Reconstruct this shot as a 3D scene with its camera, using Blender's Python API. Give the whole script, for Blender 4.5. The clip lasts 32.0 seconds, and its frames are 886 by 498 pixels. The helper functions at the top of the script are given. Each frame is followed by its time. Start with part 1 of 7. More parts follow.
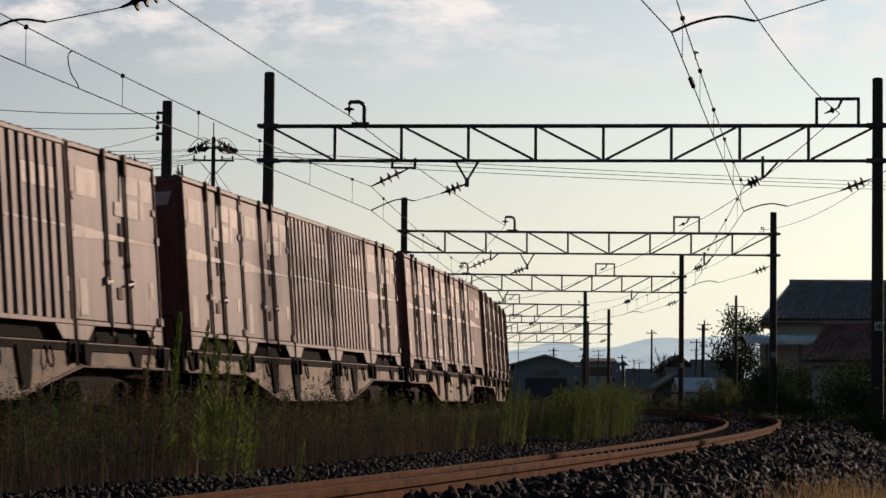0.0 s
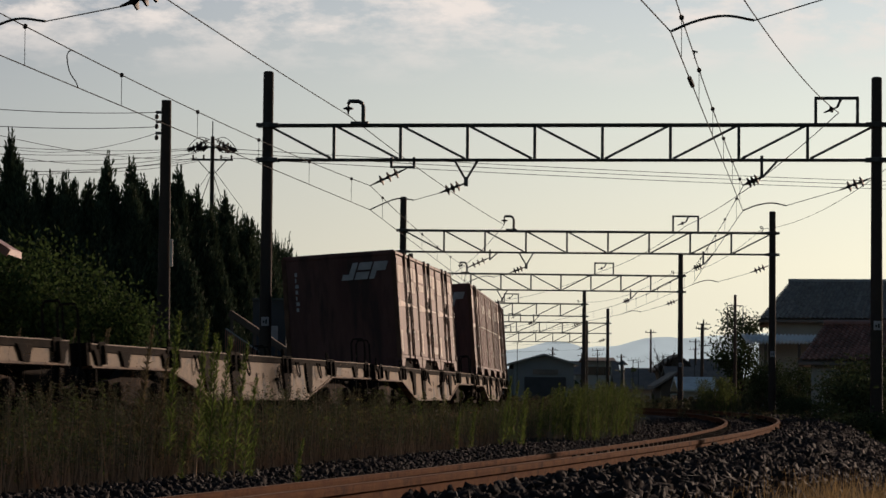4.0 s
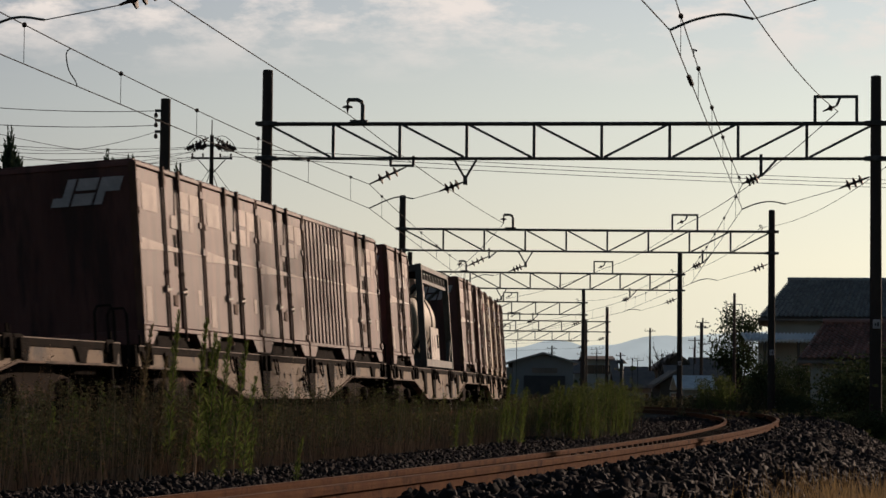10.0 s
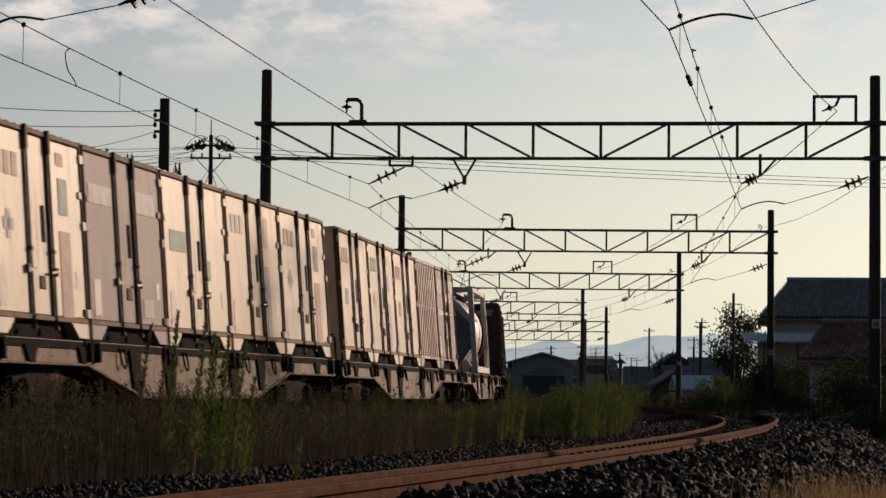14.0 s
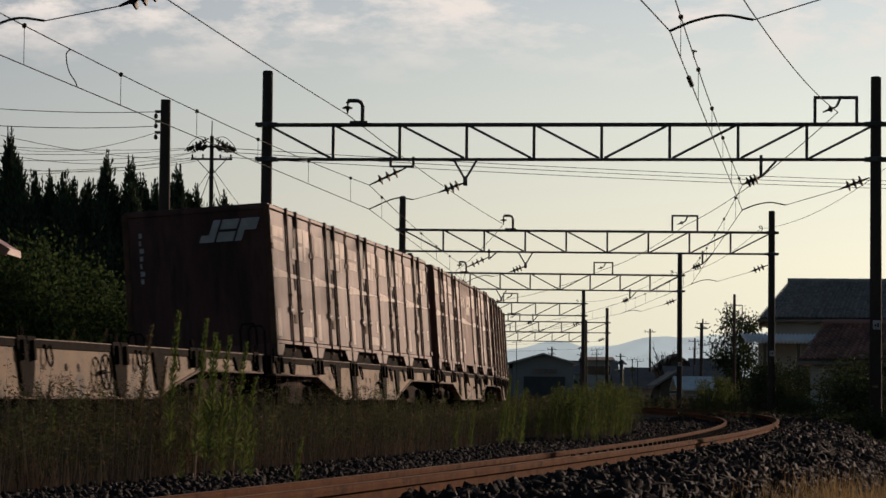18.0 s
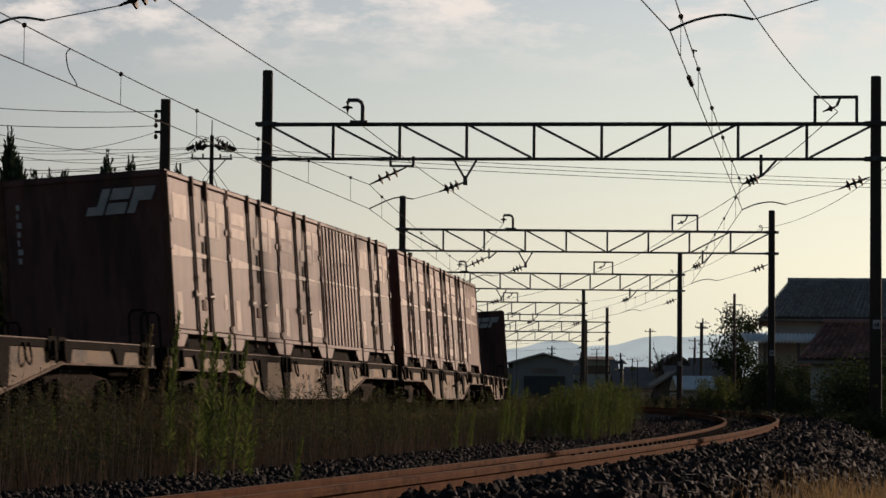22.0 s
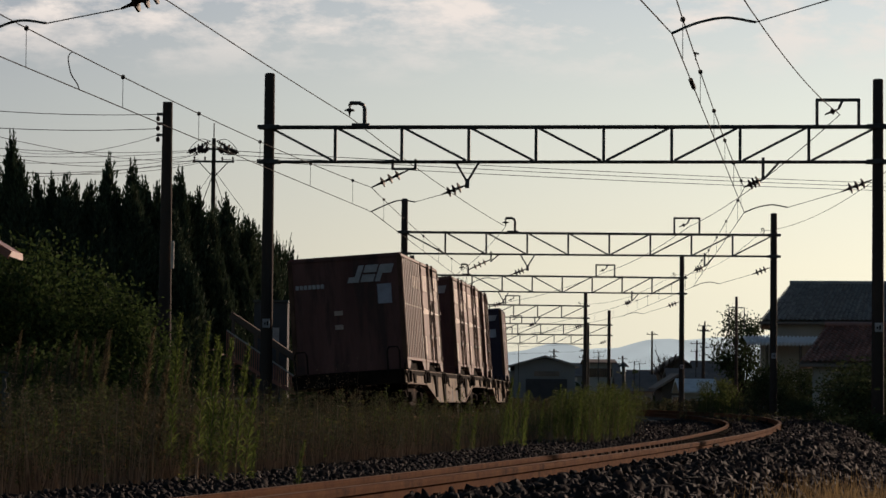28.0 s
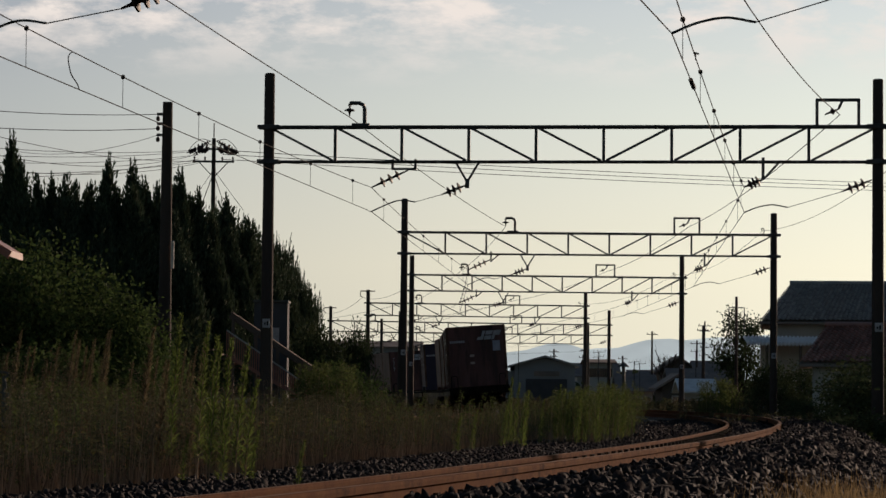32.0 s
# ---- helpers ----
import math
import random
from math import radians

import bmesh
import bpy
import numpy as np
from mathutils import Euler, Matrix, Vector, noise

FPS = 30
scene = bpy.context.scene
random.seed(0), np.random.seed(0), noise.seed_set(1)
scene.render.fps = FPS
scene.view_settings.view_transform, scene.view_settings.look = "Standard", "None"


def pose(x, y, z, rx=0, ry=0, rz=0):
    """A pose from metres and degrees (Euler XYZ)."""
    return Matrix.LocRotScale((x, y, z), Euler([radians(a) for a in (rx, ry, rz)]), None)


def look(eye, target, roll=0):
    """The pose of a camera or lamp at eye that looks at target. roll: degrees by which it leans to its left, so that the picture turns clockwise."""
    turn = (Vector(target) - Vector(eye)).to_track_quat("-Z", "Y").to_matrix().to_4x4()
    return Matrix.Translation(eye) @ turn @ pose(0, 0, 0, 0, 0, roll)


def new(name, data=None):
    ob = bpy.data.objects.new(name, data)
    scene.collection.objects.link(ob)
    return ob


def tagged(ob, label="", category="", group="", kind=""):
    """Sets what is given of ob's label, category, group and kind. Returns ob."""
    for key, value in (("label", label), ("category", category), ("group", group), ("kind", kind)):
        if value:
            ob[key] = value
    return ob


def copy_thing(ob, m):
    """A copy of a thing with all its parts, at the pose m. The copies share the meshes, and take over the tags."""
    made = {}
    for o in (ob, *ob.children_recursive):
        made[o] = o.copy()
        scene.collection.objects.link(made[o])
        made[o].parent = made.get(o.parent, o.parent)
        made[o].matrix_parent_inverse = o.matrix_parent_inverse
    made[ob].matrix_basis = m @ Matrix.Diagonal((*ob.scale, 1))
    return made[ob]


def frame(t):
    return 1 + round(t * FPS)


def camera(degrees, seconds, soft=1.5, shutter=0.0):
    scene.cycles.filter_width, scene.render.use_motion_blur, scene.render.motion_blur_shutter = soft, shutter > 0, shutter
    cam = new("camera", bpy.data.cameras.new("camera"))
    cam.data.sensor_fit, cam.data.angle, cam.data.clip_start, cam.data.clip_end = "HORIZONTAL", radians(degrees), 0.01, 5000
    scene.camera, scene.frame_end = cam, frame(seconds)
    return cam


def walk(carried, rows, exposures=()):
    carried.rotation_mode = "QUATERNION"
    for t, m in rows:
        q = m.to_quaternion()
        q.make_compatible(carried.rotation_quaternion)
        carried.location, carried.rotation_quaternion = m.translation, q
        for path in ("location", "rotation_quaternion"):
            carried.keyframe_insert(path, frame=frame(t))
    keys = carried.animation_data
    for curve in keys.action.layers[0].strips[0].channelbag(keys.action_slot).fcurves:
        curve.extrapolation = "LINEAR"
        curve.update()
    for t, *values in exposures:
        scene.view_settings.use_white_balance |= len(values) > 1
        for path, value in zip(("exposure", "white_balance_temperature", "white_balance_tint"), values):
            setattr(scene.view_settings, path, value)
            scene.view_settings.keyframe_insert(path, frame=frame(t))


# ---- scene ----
# ---------------------------------------------------------------- camera
EYE_Z = 0.498
TILT, LEAN, PX = 3.034, 0.553, 0.011789
cam = camera(18.326, 32.0, soft=1.5, shutter=0.2)


def aim(right, down):
    """The camera on its tripod; the head gives a little to the side and up."""
    yaw, up = -right * PX, TILT + down * PX
    a, b = radians(yaw), radians(up)
    way = Vector((math.sin(a) * math.cos(b), math.cos(a) * math.cos(b), math.sin(b)))
    eye = Vector((0, 0, EYE_Z))
    return look(eye, eye + way, LEAN)


SWAY = [(0, 3, 3), (1, 3, 5), (1.5, 3, 5.2), (2, 2, 3), (2.5, 1.5, 2), (3.5, 1.5, 1.8), (5.5, .3, 1.8), (6.0, .2, 1), (6.5, 0, -.8),
        (7.5, 0, -.8), (8, .8, -.3), (9, 0, 0), (10, 0, -.8), (10.5, -.5, 1.6), (11, -1, 0), (12, -1.5, -.2), (12.5, -1.5, -1),
        (14, -1.5, -1), (14.5, -.8, 0), (16.5, 0, 0), (18, 0, .8), (19, 0, 0), (21, 0, -.2), (22.5, 0, .3), (23, 0, 1.8), (23.5, 0, 1.8),
        (24, 0, .5), (25, 0, -.9), (25.5, 0, -.9), (27.5, 3.6, 5), (29, 3.6, 5), (32, 3.6, 5)]
walk(cam, [(t, aim(a, b)) for t, a, b in SWAY], exposures=[(0, 0.20, 6240, 10), (0.8, 0.18, 6340, 10), (2.5, 0.11, 6440, 10), (5.5, 0.03, 6500, 10), (32, 0.07, 6500, 10)])

# ---------------------------------------------------------------- light
SUN_AZ, SUN_EL = radians(34), radians(12)
SKY_GAIN = 0.042
HAZE = ((0.80, 0.745, 0.58), (0.84, 0.80, 0.63), (0.70, 0.73, 0.66), (0.53, 0.58, 0.62))
world = bpy.data.worlds.new("sky")
scene.world = world
world.use_nodes = True
wn, wl = world.node_tree.nodes, world.node_tree.links
wn.clear()
w_out, w_bg, w_sky = wn.new("ShaderNodeOutputWorld"), wn.new("ShaderNodeBackground"), wn.new("ShaderNodeTexSky")
w_sky.sky_type, w_sky.sun_disc, w_sky.sun_elevation, w_sky.sun_rotation = "NISHITA", False, SUN_EL, SUN_AZ
w_sky.dust_density, w_sky.air_density, w_sky.ozone_density = 0.8, 1.2, 2.5
w_co, w_map, w_noise, w_ramp = wn.new("ShaderNodeTexCoord"), wn.new("ShaderNodeMapping"), wn.new("ShaderNodeTexNoise"), wn.new("ShaderNodeValToRGB")
w_map.inputs["Scale"].default_value = (9, 9, 24)
w_noise.inputs["Scale"].default_value, w_noise.inputs["Detail"].default_value, w_noise.inputs["Roughness"].default_value = 3.4, 9, 0.62
w_ramp.color_ramp.elements[0].position, w_ramp.color_ramp.elements[1].position = 0.44, 0.62
w_sep, w_up, w_mul, w_mix = wn.new("ShaderNodeSeparateXYZ"), wn.new("ShaderNodeMapRange"), wn.new("ShaderNodeMath"), wn.new("ShaderNodeMix")
w_up.inputs[1].default_value, w_up.inputs[2].default_value = 0.112, 0.138
w_mul.operation = "MULTIPLY"
w_mix.data_type = "RGBA"
# thin cloud sheet above the haze
w_mix.inputs[7].default_value = (0.82, 0.745, 0.69, 1)
# bright evening haze low towards the sun; the sky dome behind is darker
w_hz, w_hr, w_haze = wn.new("ShaderNodeMapRange"), wn.new("ShaderNodeValToRGB"), wn.new("ShaderNodeMix")
w_hz.inputs[1].default_value, w_hz.inputs[2].default_value, w_hz.inputs[3].default_value, w_hz.inputs[4].default_value = 0.0, 0.16, 0, 1
for pos, col in ((0.0, HAZE[0]), (0.3, HAZE[1]), (0.65, HAZE[2]), (1.0, HAZE[3])):
    e = w_hr.color_ramp.elements.new(pos) if pos not in (0.0, 1.0) else w_hr.color_ramp.elements[-1 if pos else 0]
    e.color = (*col, 1)
w_haze.data_type = "RGBA"
w_fade, w_dot, w_side, w_both = wn.new("ShaderNodeMapRange"), wn.new("ShaderNodeVectorMath"), wn.new("ShaderNodeMapRange"), wn.new("ShaderNodeMath")
w_fade.inputs[1].default_value, w_fade.inputs[2].default_value, w_fade.inputs[3].default_value, w_fade.inputs[4].default_value = 0.14, 0.42, 1.0, 0.0
w_dot.operation = "DOT_PRODUCT"
w_dot.inputs[1].default_value = (math.sin(0.35), math.cos(0.35), 0)
w_side.inputs[1].default_value, w_side.inputs[2].default_value = 0.35, 0.8
w_both.operation = "MULTIPLY"
w_dim = wn.new("ShaderNodeVectorMath")
w_dim.operation = "SCALE"
w_dim.inputs["Scale"].default_value = SKY_GAIN
wl.new(w_co.outputs["Generated"], w_map.inputs["Vector"])
wl.new(w_map.outputs["Vector"], w_noise.inputs["Vector"])
wl.new(w_noise.outputs["Fac"], w_ramp.inputs["Fac"])
wl.new(w_co.outputs["Generated"], w_sep.inputs[0])
wl.new(w_co.outputs["Generated"], w_dot.inputs[0])
wl.new(w_sep.outputs["Z"], w_up.inputs[0])
wl.new(w_sep.outputs["Z"], w_hz.inputs[0])
wl.new(w_sep.outputs["Z"], w_fade.inputs[0])
wl.new(w_dot.outputs["Value"], w_side.inputs[0])
wl.new(w_fade.outputs[0], w_both.inputs[0])
wl.new(w_side.outputs[0], w_both.inputs[1])
wl.new(w_hz.outputs[0], w_hr.inputs["Fac"])
wl.new(w_sky.outputs["Color"], w_dim.inputs[0])
wl.new(w_both.outputs[0], w_haze.inputs[0])
wl.new(w_dim.outputs[0], w_haze.inputs[6])
w_az, w_azr, w_warm = wn.new("ShaderNodeVectorMath"), wn.new("ShaderNodeMapRange"), wn.new("ShaderNodeMix")
w_az.operation = "DOT_PRODUCT"
w_az.inputs[1].default_value = (1, 0, 0)
w_azr.inputs[1].default_value, w_azr.inputs[2].default_value = -0.16, 0.16
w_warm.data_type, w_warm.blend_type = "RGBA", "MULTIPLY"
w_warm.inputs[0].default_value = 1.0
w_tint = wn.new("ShaderNodeValToRGB")
w_tint.color_ramp.elements[0].color, w_tint.color_ramp.elements[1].color = (0.62, 0.625, 0.68, 1), (1.12, 1.11, 1.09, 1)
wl.new(w_co.outputs["Generated"], w_az.inputs[0])
wl.new(w_az.outputs["Value"], w_azr.inputs[0])
wl.new(w_azr.outputs[0], w_tint.inputs["Fac"])
wl.new(w_hr.outputs["Color"], w_warm.inputs[6])
wl.new(w_tint.outputs["Color"], w_warm.inputs[7])
wl.new(w_warm.outputs[2], w_mix.inputs[6])
wl.new(w_ramp.outputs["Color"], w_mul.inputs[0])
wl.new(w_up.outputs[0], w_mul.inputs[1])
wl.new(w_mul.outputs[0], w_mix.inputs[0])
wl.new(w_mix.outputs[2], w_haze.inputs[7])
wl.new(w_haze.outputs[2], w_bg.inputs["Color"])
w_bg.inputs["Strength"].default_value = 1.0
wl.new(w_bg.outputs[0], w_out.inputs[0])

sun = new("sun", bpy.data.lights.new("sun", "SUN"))
sun.data.energy, sun.data.angle, sun.data.color = 3.45, radians(1.6), (1.0, 0.735, 0.555)
sun.matrix_world = look(Vector((math.sin(SUN_AZ) * math.cos(SUN_EL), math.cos(SUN_AZ) * math.cos(SUN_EL), math.sin(SUN_EL))) * 50, (0, 0, 0))

# ---------------------------------------------------------------- materials


def material(name, base, rough=0.8, metal=0.0, alt=None, scale=3.0, bump=0.2, fine=40.0, spread=0.0, dirt=None, dirt_at=0.62, stretch=(1, 1, 1),
             dirt_scale=1.3, island=0.0, glow=0.0, sheen=0.0, through_light=0.0, spec=0.10):
    """A surface with large and fine variation, an optional second dirt colour, and a spread of brightness from object to object."""
    m = bpy.data.materials.new(name)
    m.use_nodes = True
    n, l = m.node_tree.nodes, m.node_tree.links
    b = n["Principled BSDF"]
    b.inputs["Roughness"].default_value, b.inputs["Metallic"].default_value = rough, metal
    b.inputs["Specular IOR Level"].default_value = spec
    co, mp = n.new("ShaderNodeTexCoord"), n.new("ShaderNodeMapping")
    mp.inputs["Scale"].default_value = stretch
    l.new(co.outputs["Object"], mp.inputs["Vector"])
    big, small = n.new("ShaderNodeTexNoise"), n.new("ShaderNodeTexNoise")
    big.inputs["Scale"].default_value, big.inputs["Detail"].default_value = scale, 5
    small.inputs["Scale"].default_value, small.inputs["Detail"].default_value = fine, 3
    l.new(mp.outputs[0], big.inputs["Vector"])
    l.new(mp.outputs[0], small.inputs["Vector"])
    mix = n.new("ShaderNodeMix")
    mix.data_type = "RGBA"
    mix.inputs[6].default_value = (*base, 1)
    mix.inputs[7].default_value = (*(alt or [c * 0.72 for c in base]), 1)
    spread_out = n.new("ShaderNodeMapRange")
    spread_out.inputs[1].default_value, spread_out.inputs[2].default_value = 0.33, 0.67
    l.new(big.outputs["Fac"], spread_out.inputs[0])
    l.new(spread_out.outputs[0], mix.inputs[0])
    out = mix.outputs[2]
    grain, gr = n.new("ShaderNodeMapRange"), n.new("ShaderNodeMix")
    grain.inputs[3].default_value, grain.inputs[4].default_value = 0.78, 1.2
    gr.data_type, gr.blend_type = "RGBA", "MULTIPLY"
    gr.inputs[0].default_value = 1.0
    l.new(small.outputs["Fac"], grain.inputs[0])
    l.new(out, gr.inputs[6])
    l.new(grain.outputs[0], gr.inputs[7])
    out = gr.outputs[2]
    if dirt:
        d_n, d_r, d_m = n.new("ShaderNodeTexNoise"), n.new("ShaderNodeValToRGB"), n.new("ShaderNodeMix")
        d_n.inputs["Scale"].default_value, d_n.inputs["Detail"].default_value, d_n.inputs["Roughness"].default_value = dirt_scale, 8, 0.65
        d_r.color_ramp.elements[0].position, d_r.color_ramp.elements[1].position = dirt_at, min(dirt_at + 0.12, 1)
        d_m.data_type = "RGBA"
        d_m.inputs[7].default_value = (*dirt, 1)
        l.new(mp.outputs[0], d_n.inputs["Vector"])
        l.new(d_n.outputs["Fac"], d_r.inputs["Fac"])
        l.new(d_r.outputs["Color"], d_m.inputs[0])
        l.new(out, d_m.inputs[6])
        out = d_m.outputs[2]
    for amount, node, socket in ((spread, "ShaderNodeObjectInfo", "Random"), (island, "ShaderNodeNewGeometry", "Random Per Island")):
        if amount:
            info, rng, mul = n.new(node), n.new("ShaderNodeMapRange"), n.new("ShaderNodeMix")
            rng.inputs[3].default_value, rng.inputs[4].default_value = 1 - amount, 1 + amount
            mul.data_type, mul.blend_type = "RGBA", "MULTIPLY"
            mul.inputs[0].default_value = 1.0
            l.new(info.outputs[socket], rng.inputs[0])
            l.new(out, mul.inputs[6])
            l.new(rng.outputs[0], mul.inputs[7])
            out = mul.outputs[2]
    l.new(out, b.inputs["Base Color"])
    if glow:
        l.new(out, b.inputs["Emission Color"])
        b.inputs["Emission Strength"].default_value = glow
    if bump:
        bp = n.new("ShaderNodeBump")
        bp.inputs["Strength"].default_value, bp.inputs["Distance"].default_value = bump, 0.02
        l.new(small.outputs["Fac"], bp.inputs["Height"])
        l.new(bp.outputs[0], b.inputs["Normal"])
    if through_light:
        tr, ms = n.new("ShaderNodeBsdfTranslucent"), n.new("ShaderNodeMixShader")
        ms.inputs[0].default_value = through_light
        l.new(out, tr.inputs["Color"])
        l.new(b.outputs[0], ms.inputs[1])
        l.new(tr.outputs[0], ms.inputs[2])
        l.new(ms.outputs[0], n["Material Output"].inputs[0])
    return m


MAUVE = material("mauve_paint", (0.182, 0.087, 0.078), 0.58, alt=(0.105, 0.051, 0.048), scale=1.6, bump=0.12, fine=22, spread=0.22, dirt=(0.075, 0.045, 0.042), dirt_at=0.51, dirt_scale=3.0, stretch=(1, 1, 0.16))
PINK = material("faded_red_mauve_paint", (0.165, 0.086, 0.072), 0.7, alt=(0.112, 0.060, 0.052), scale=1.2, bump=0.12, fine=20, spread=0.1, dirt=(0.24, 0.15, 0.125), dirt_at=0.53, dirt_scale=2.6, stretch=(1, 1, 0.16))
REDBROWN = material("red_brown_paint", (0.26, 0.105, 0.075), 0.5, alt=(0.17, 0.075, 0.06), scale=1.4, bump=0.12, fine=22, dirt=(0.44, 0.32, 0.265), dirt_at=0.49, dirt_scale=2.2, stretch=(1, 1, 0.35))
WHITE = material("white_container_paint", (0.66, 0.565, 0.43), 0.5, alt=(0.55, 0.455, 0.335), scale=1.2, bump=0.08, fine=20, spread=0.1, dirt=(0.26, 0.19, 0.15), dirt_at=0.58, dirt_scale=2.6, stretch=(1, 1, 0.16))
CREAM = material("cream_container_paint", (0.58, 0.435, 0.28), 0.5, alt=(0.48, 0.36, 0.24), scale=1.2, bump=0.08, fine=20, spread=0.08, dirt=(0.26, 0.18, 0.12), dirt_at=0.58, dirt_scale=2.6, stretch=(1, 1, 0.16))
LILAC = material("lilac_grey_paint", (0.30, 0.225, 0.215), 0.62, alt=(0.25, 0.19, 0.185), scale=1.2, bump=0.1, fine=20, dirt=(0.16, 0.11, 0.10), dirt_at=0.58, dirt_scale=2.6, stretch=(1, 1, 0.16))
BROWN_EDGE = material("rusty_brown_frame_edge", (0.25, 0.165, 0.115), 0.75, alt=(0.14, 0.085, 0.06), scale=4, bump=0.25, fine=40)
PALE_PLATE = material("pale_plate_paint", (0.66, 0.58, 0.48), 0.55, alt=(0.54, 0.46, 0.38), scale=5, bump=0.05, fine=30)
BLUE = material("blue_container_paint", (0.064, 0.049, 0.072), 0.62, alt=(0.050, 0.039, 0.058), scale=1.4, bump=0.1, fine=20, dirt=(0.10, 0.08, 0.08), dirt_at=0.66, stretch=(1, 1, 0.4))
ROSE = material("dusty_rose_side_paint", (0.30, 0.205, 0.20), 0.62, alt=(0.22, 0.15, 0.15), scale=1.4, bump=0.1, fine=20, dirt=(0.12, 0.08, 0.08), dirt_at=0.56, dirt_scale=2.6, stretch=(1, 1, 0.16))
TRIM = material("dark_brown_seal", (0.16, 0.088, 0.062), 0.8, alt=(0.085, 0.046, 0.034), scale=3, bump=0.2, fine=60)
STEEL = material("worn_bright_steel", (0.26, 0.21, 0.18), 0.55, 0.2, alt=(0.15, 0.11, 0.09), scale=8, bump=0.2)
MARK = material("pale_marking_paint", (0.56, 0.45, 0.39), 0.6, alt=(0.40, 0.30, 0.26), scale=3.5, bump=0.05, fine=30, spread=0.15, dirt=(0.19, 0.115, 0.11), dirt_at=0.60, dirt_scale=5)
GREY_MARK = material("grey_marking_paint", (0.46, 0.42, 0.43), 0.6, scale=5, bump=0.05, fine=30)
END_MARK = material("white_end_marking_paint", (0.52, 0.49, 0.51), 0.6, alt=(0.38, 0.36, 0.375), scale=5, bump=0.05, fine=30)
BLUE_MARK = material("pale_blue_marking_paint", (0.44, 0.44, 0.53), 0.6, scale=5, bump=0.05, fine=30)
RED_MARK = material("faded_red_marking_paint", (0.47, 0.255, 0.21), 0.6, scale=5, bump=0.05, fine=30)
GREEN_MARK = material("faded_green_marking_paint", (0.20, 0.30, 0.25), 0.6, scale=5, bump=0.05, fine=30)
SILL = material("tan_wagon_paint", (0.185, 0.110, 0.052), 0.7, alt=(0.120, 0.068, 0.033), scale=1.6, bump=0.3, fine=26, spread=0.2, dirt=(0.03, 0.018, 0.013), dirt_at=0.50, dirt_scale=1.9)
FLANGE = material("rust_streaked_flange", (0.19, 0.12, 0.08), 0.8, alt=(0.09, 0.055, 0.04), scale=2.2, bump=0.3, fine=30, dirt=(0.03, 0.02, 0.016), dirt_at=0.5, dirt_scale=1.8)
EDGE = material("worn_flange_edge", (0.20, 0.135, 0.10), 0.7, 0.0, alt=(0.09, 0.06, 0.045), scale=3, bump=0.1)
# black iron that also stands in for shade in voids and undersides
UNDER = material("greasy_iron_and_shade", (0.011, 0.009, 0.008), 0.95, 0.0, alt=(0.024, 0.017, 0.013), scale=4, bump=0.4, fine=50, spec=0.03)
# tan patches stand for rust and for the partly lit iron
BOGIE = material("rusty_part_lit_bogie_iron", (0.016, 0.012, 0.010), 0.95, alt=(0.035, 0.024, 0.018), scale=4, bump=0.4, fine=50, dirt=(0.19, 0.12, 0.085), dirt_at=0.58, dirt_scale=3.4, spec=0.03)
# kept near black to hold the shadow under the wagons
WHEEL = material("shaded_wheel_steel", (0.014, 0.011, 0.010), 0.9, 0.0, alt=(0.022, 0.016, 0.013), scale=5, bump=0.3)
TANK_WHITE = material("off_white_tank_paint", (0.74, 0.67, 0.59), 0.5, alt=(0.64, 0.57, 0.50), scale=1.5, bump=0.04, fine=14, dirt=(0.36, 0.30, 0.25), dirt_at=0.62, spec=0.25)
# end plate paint, darkened to hold the shade away from the sun
END_SHADED = material("shaded_end_plate_paint", (0.21, 0.195, 0.195), 0.65, alt=(0.165, 0.155, 0.155), scale=1.5, bump=0.05, fine=14, dirt=(0.14, 0.11, 0.10), dirt_at=0.64)
TANK_GREY = material("dull_metal_tank", (0.25, 0.225, 0.175), 0.6, 0.2, alt=(0.16, 0.14, 0.11), scale=2, bump=0.06, fine=18, dirt=(0.18, 0.13, 0.10), dirt_at=0.64)
TANK_MARK = material("faded_black_marking_paint", (0.10, 0.095, 0.10), 0.7, alt=(0.17, 0.165, 0.17), scale=6, bump=0, fine=30)
FRAME_GREY = material("grey_green_frame_paint", (0.10, 0.108, 0.10), 0.6, alt=(0.06, 0.064, 0.06), scale=3, bump=0.15, dirt=(0.12, 0.09, 0.07), dirt_at=0.63)
FRAME_WHITE = material("off_white_frame_paint", (0.70, 0.62, 0.54), 0.62, alt=(0.58, 0.51, 0.45), scale=3, bump=0.15, dirt=(0.2, 0.14, 0.11), dirt_at=0.64)
RAIL = material("rusty_rail_side", (0.150, 0.068, 0.033), 0.95, 0.0, alt=(0.105, 0.046, 0.026), scale=6, bump=0.35, fine=70, dirt=(0.06, 0.03, 0.02), dirt_at=0.55, dirt_scale=4, spec=0.02)
RAIL_TOP = material("worn_rail_head", (0.20, 0.105, 0.062), 0.8, 0.0, alt=(0.15, 0.085, 0.055), scale=12, bump=0.1, fine=90, spec=0.03)
SLEEPER = material("weathered_concrete_sleeper", (0.20, 0.17, 0.15), 0.9, alt=(0.14, 0.115, 0.10), scale=4, bump=0.4, spread=0.15)
STONE = material("brown_grey_ballast", (0.034, 0.029, 0.028), 0.85, alt=(0.021, 0.018, 0.018), scale=9, bump=0.4, fine=60, island=0.38)
BED = material("ballast_bed", (0.042, 0.036, 0.034), 0.95, alt=(0.028, 0.024, 0.023), scale=14, bump=1.0, fine=30)
EARTH = material("weedy_earth", (0.075, 0.062, 0.036), 0.95, alt=(0.045, 0.05, 0.022), scale=0.35, bump=0.8, fine=6)
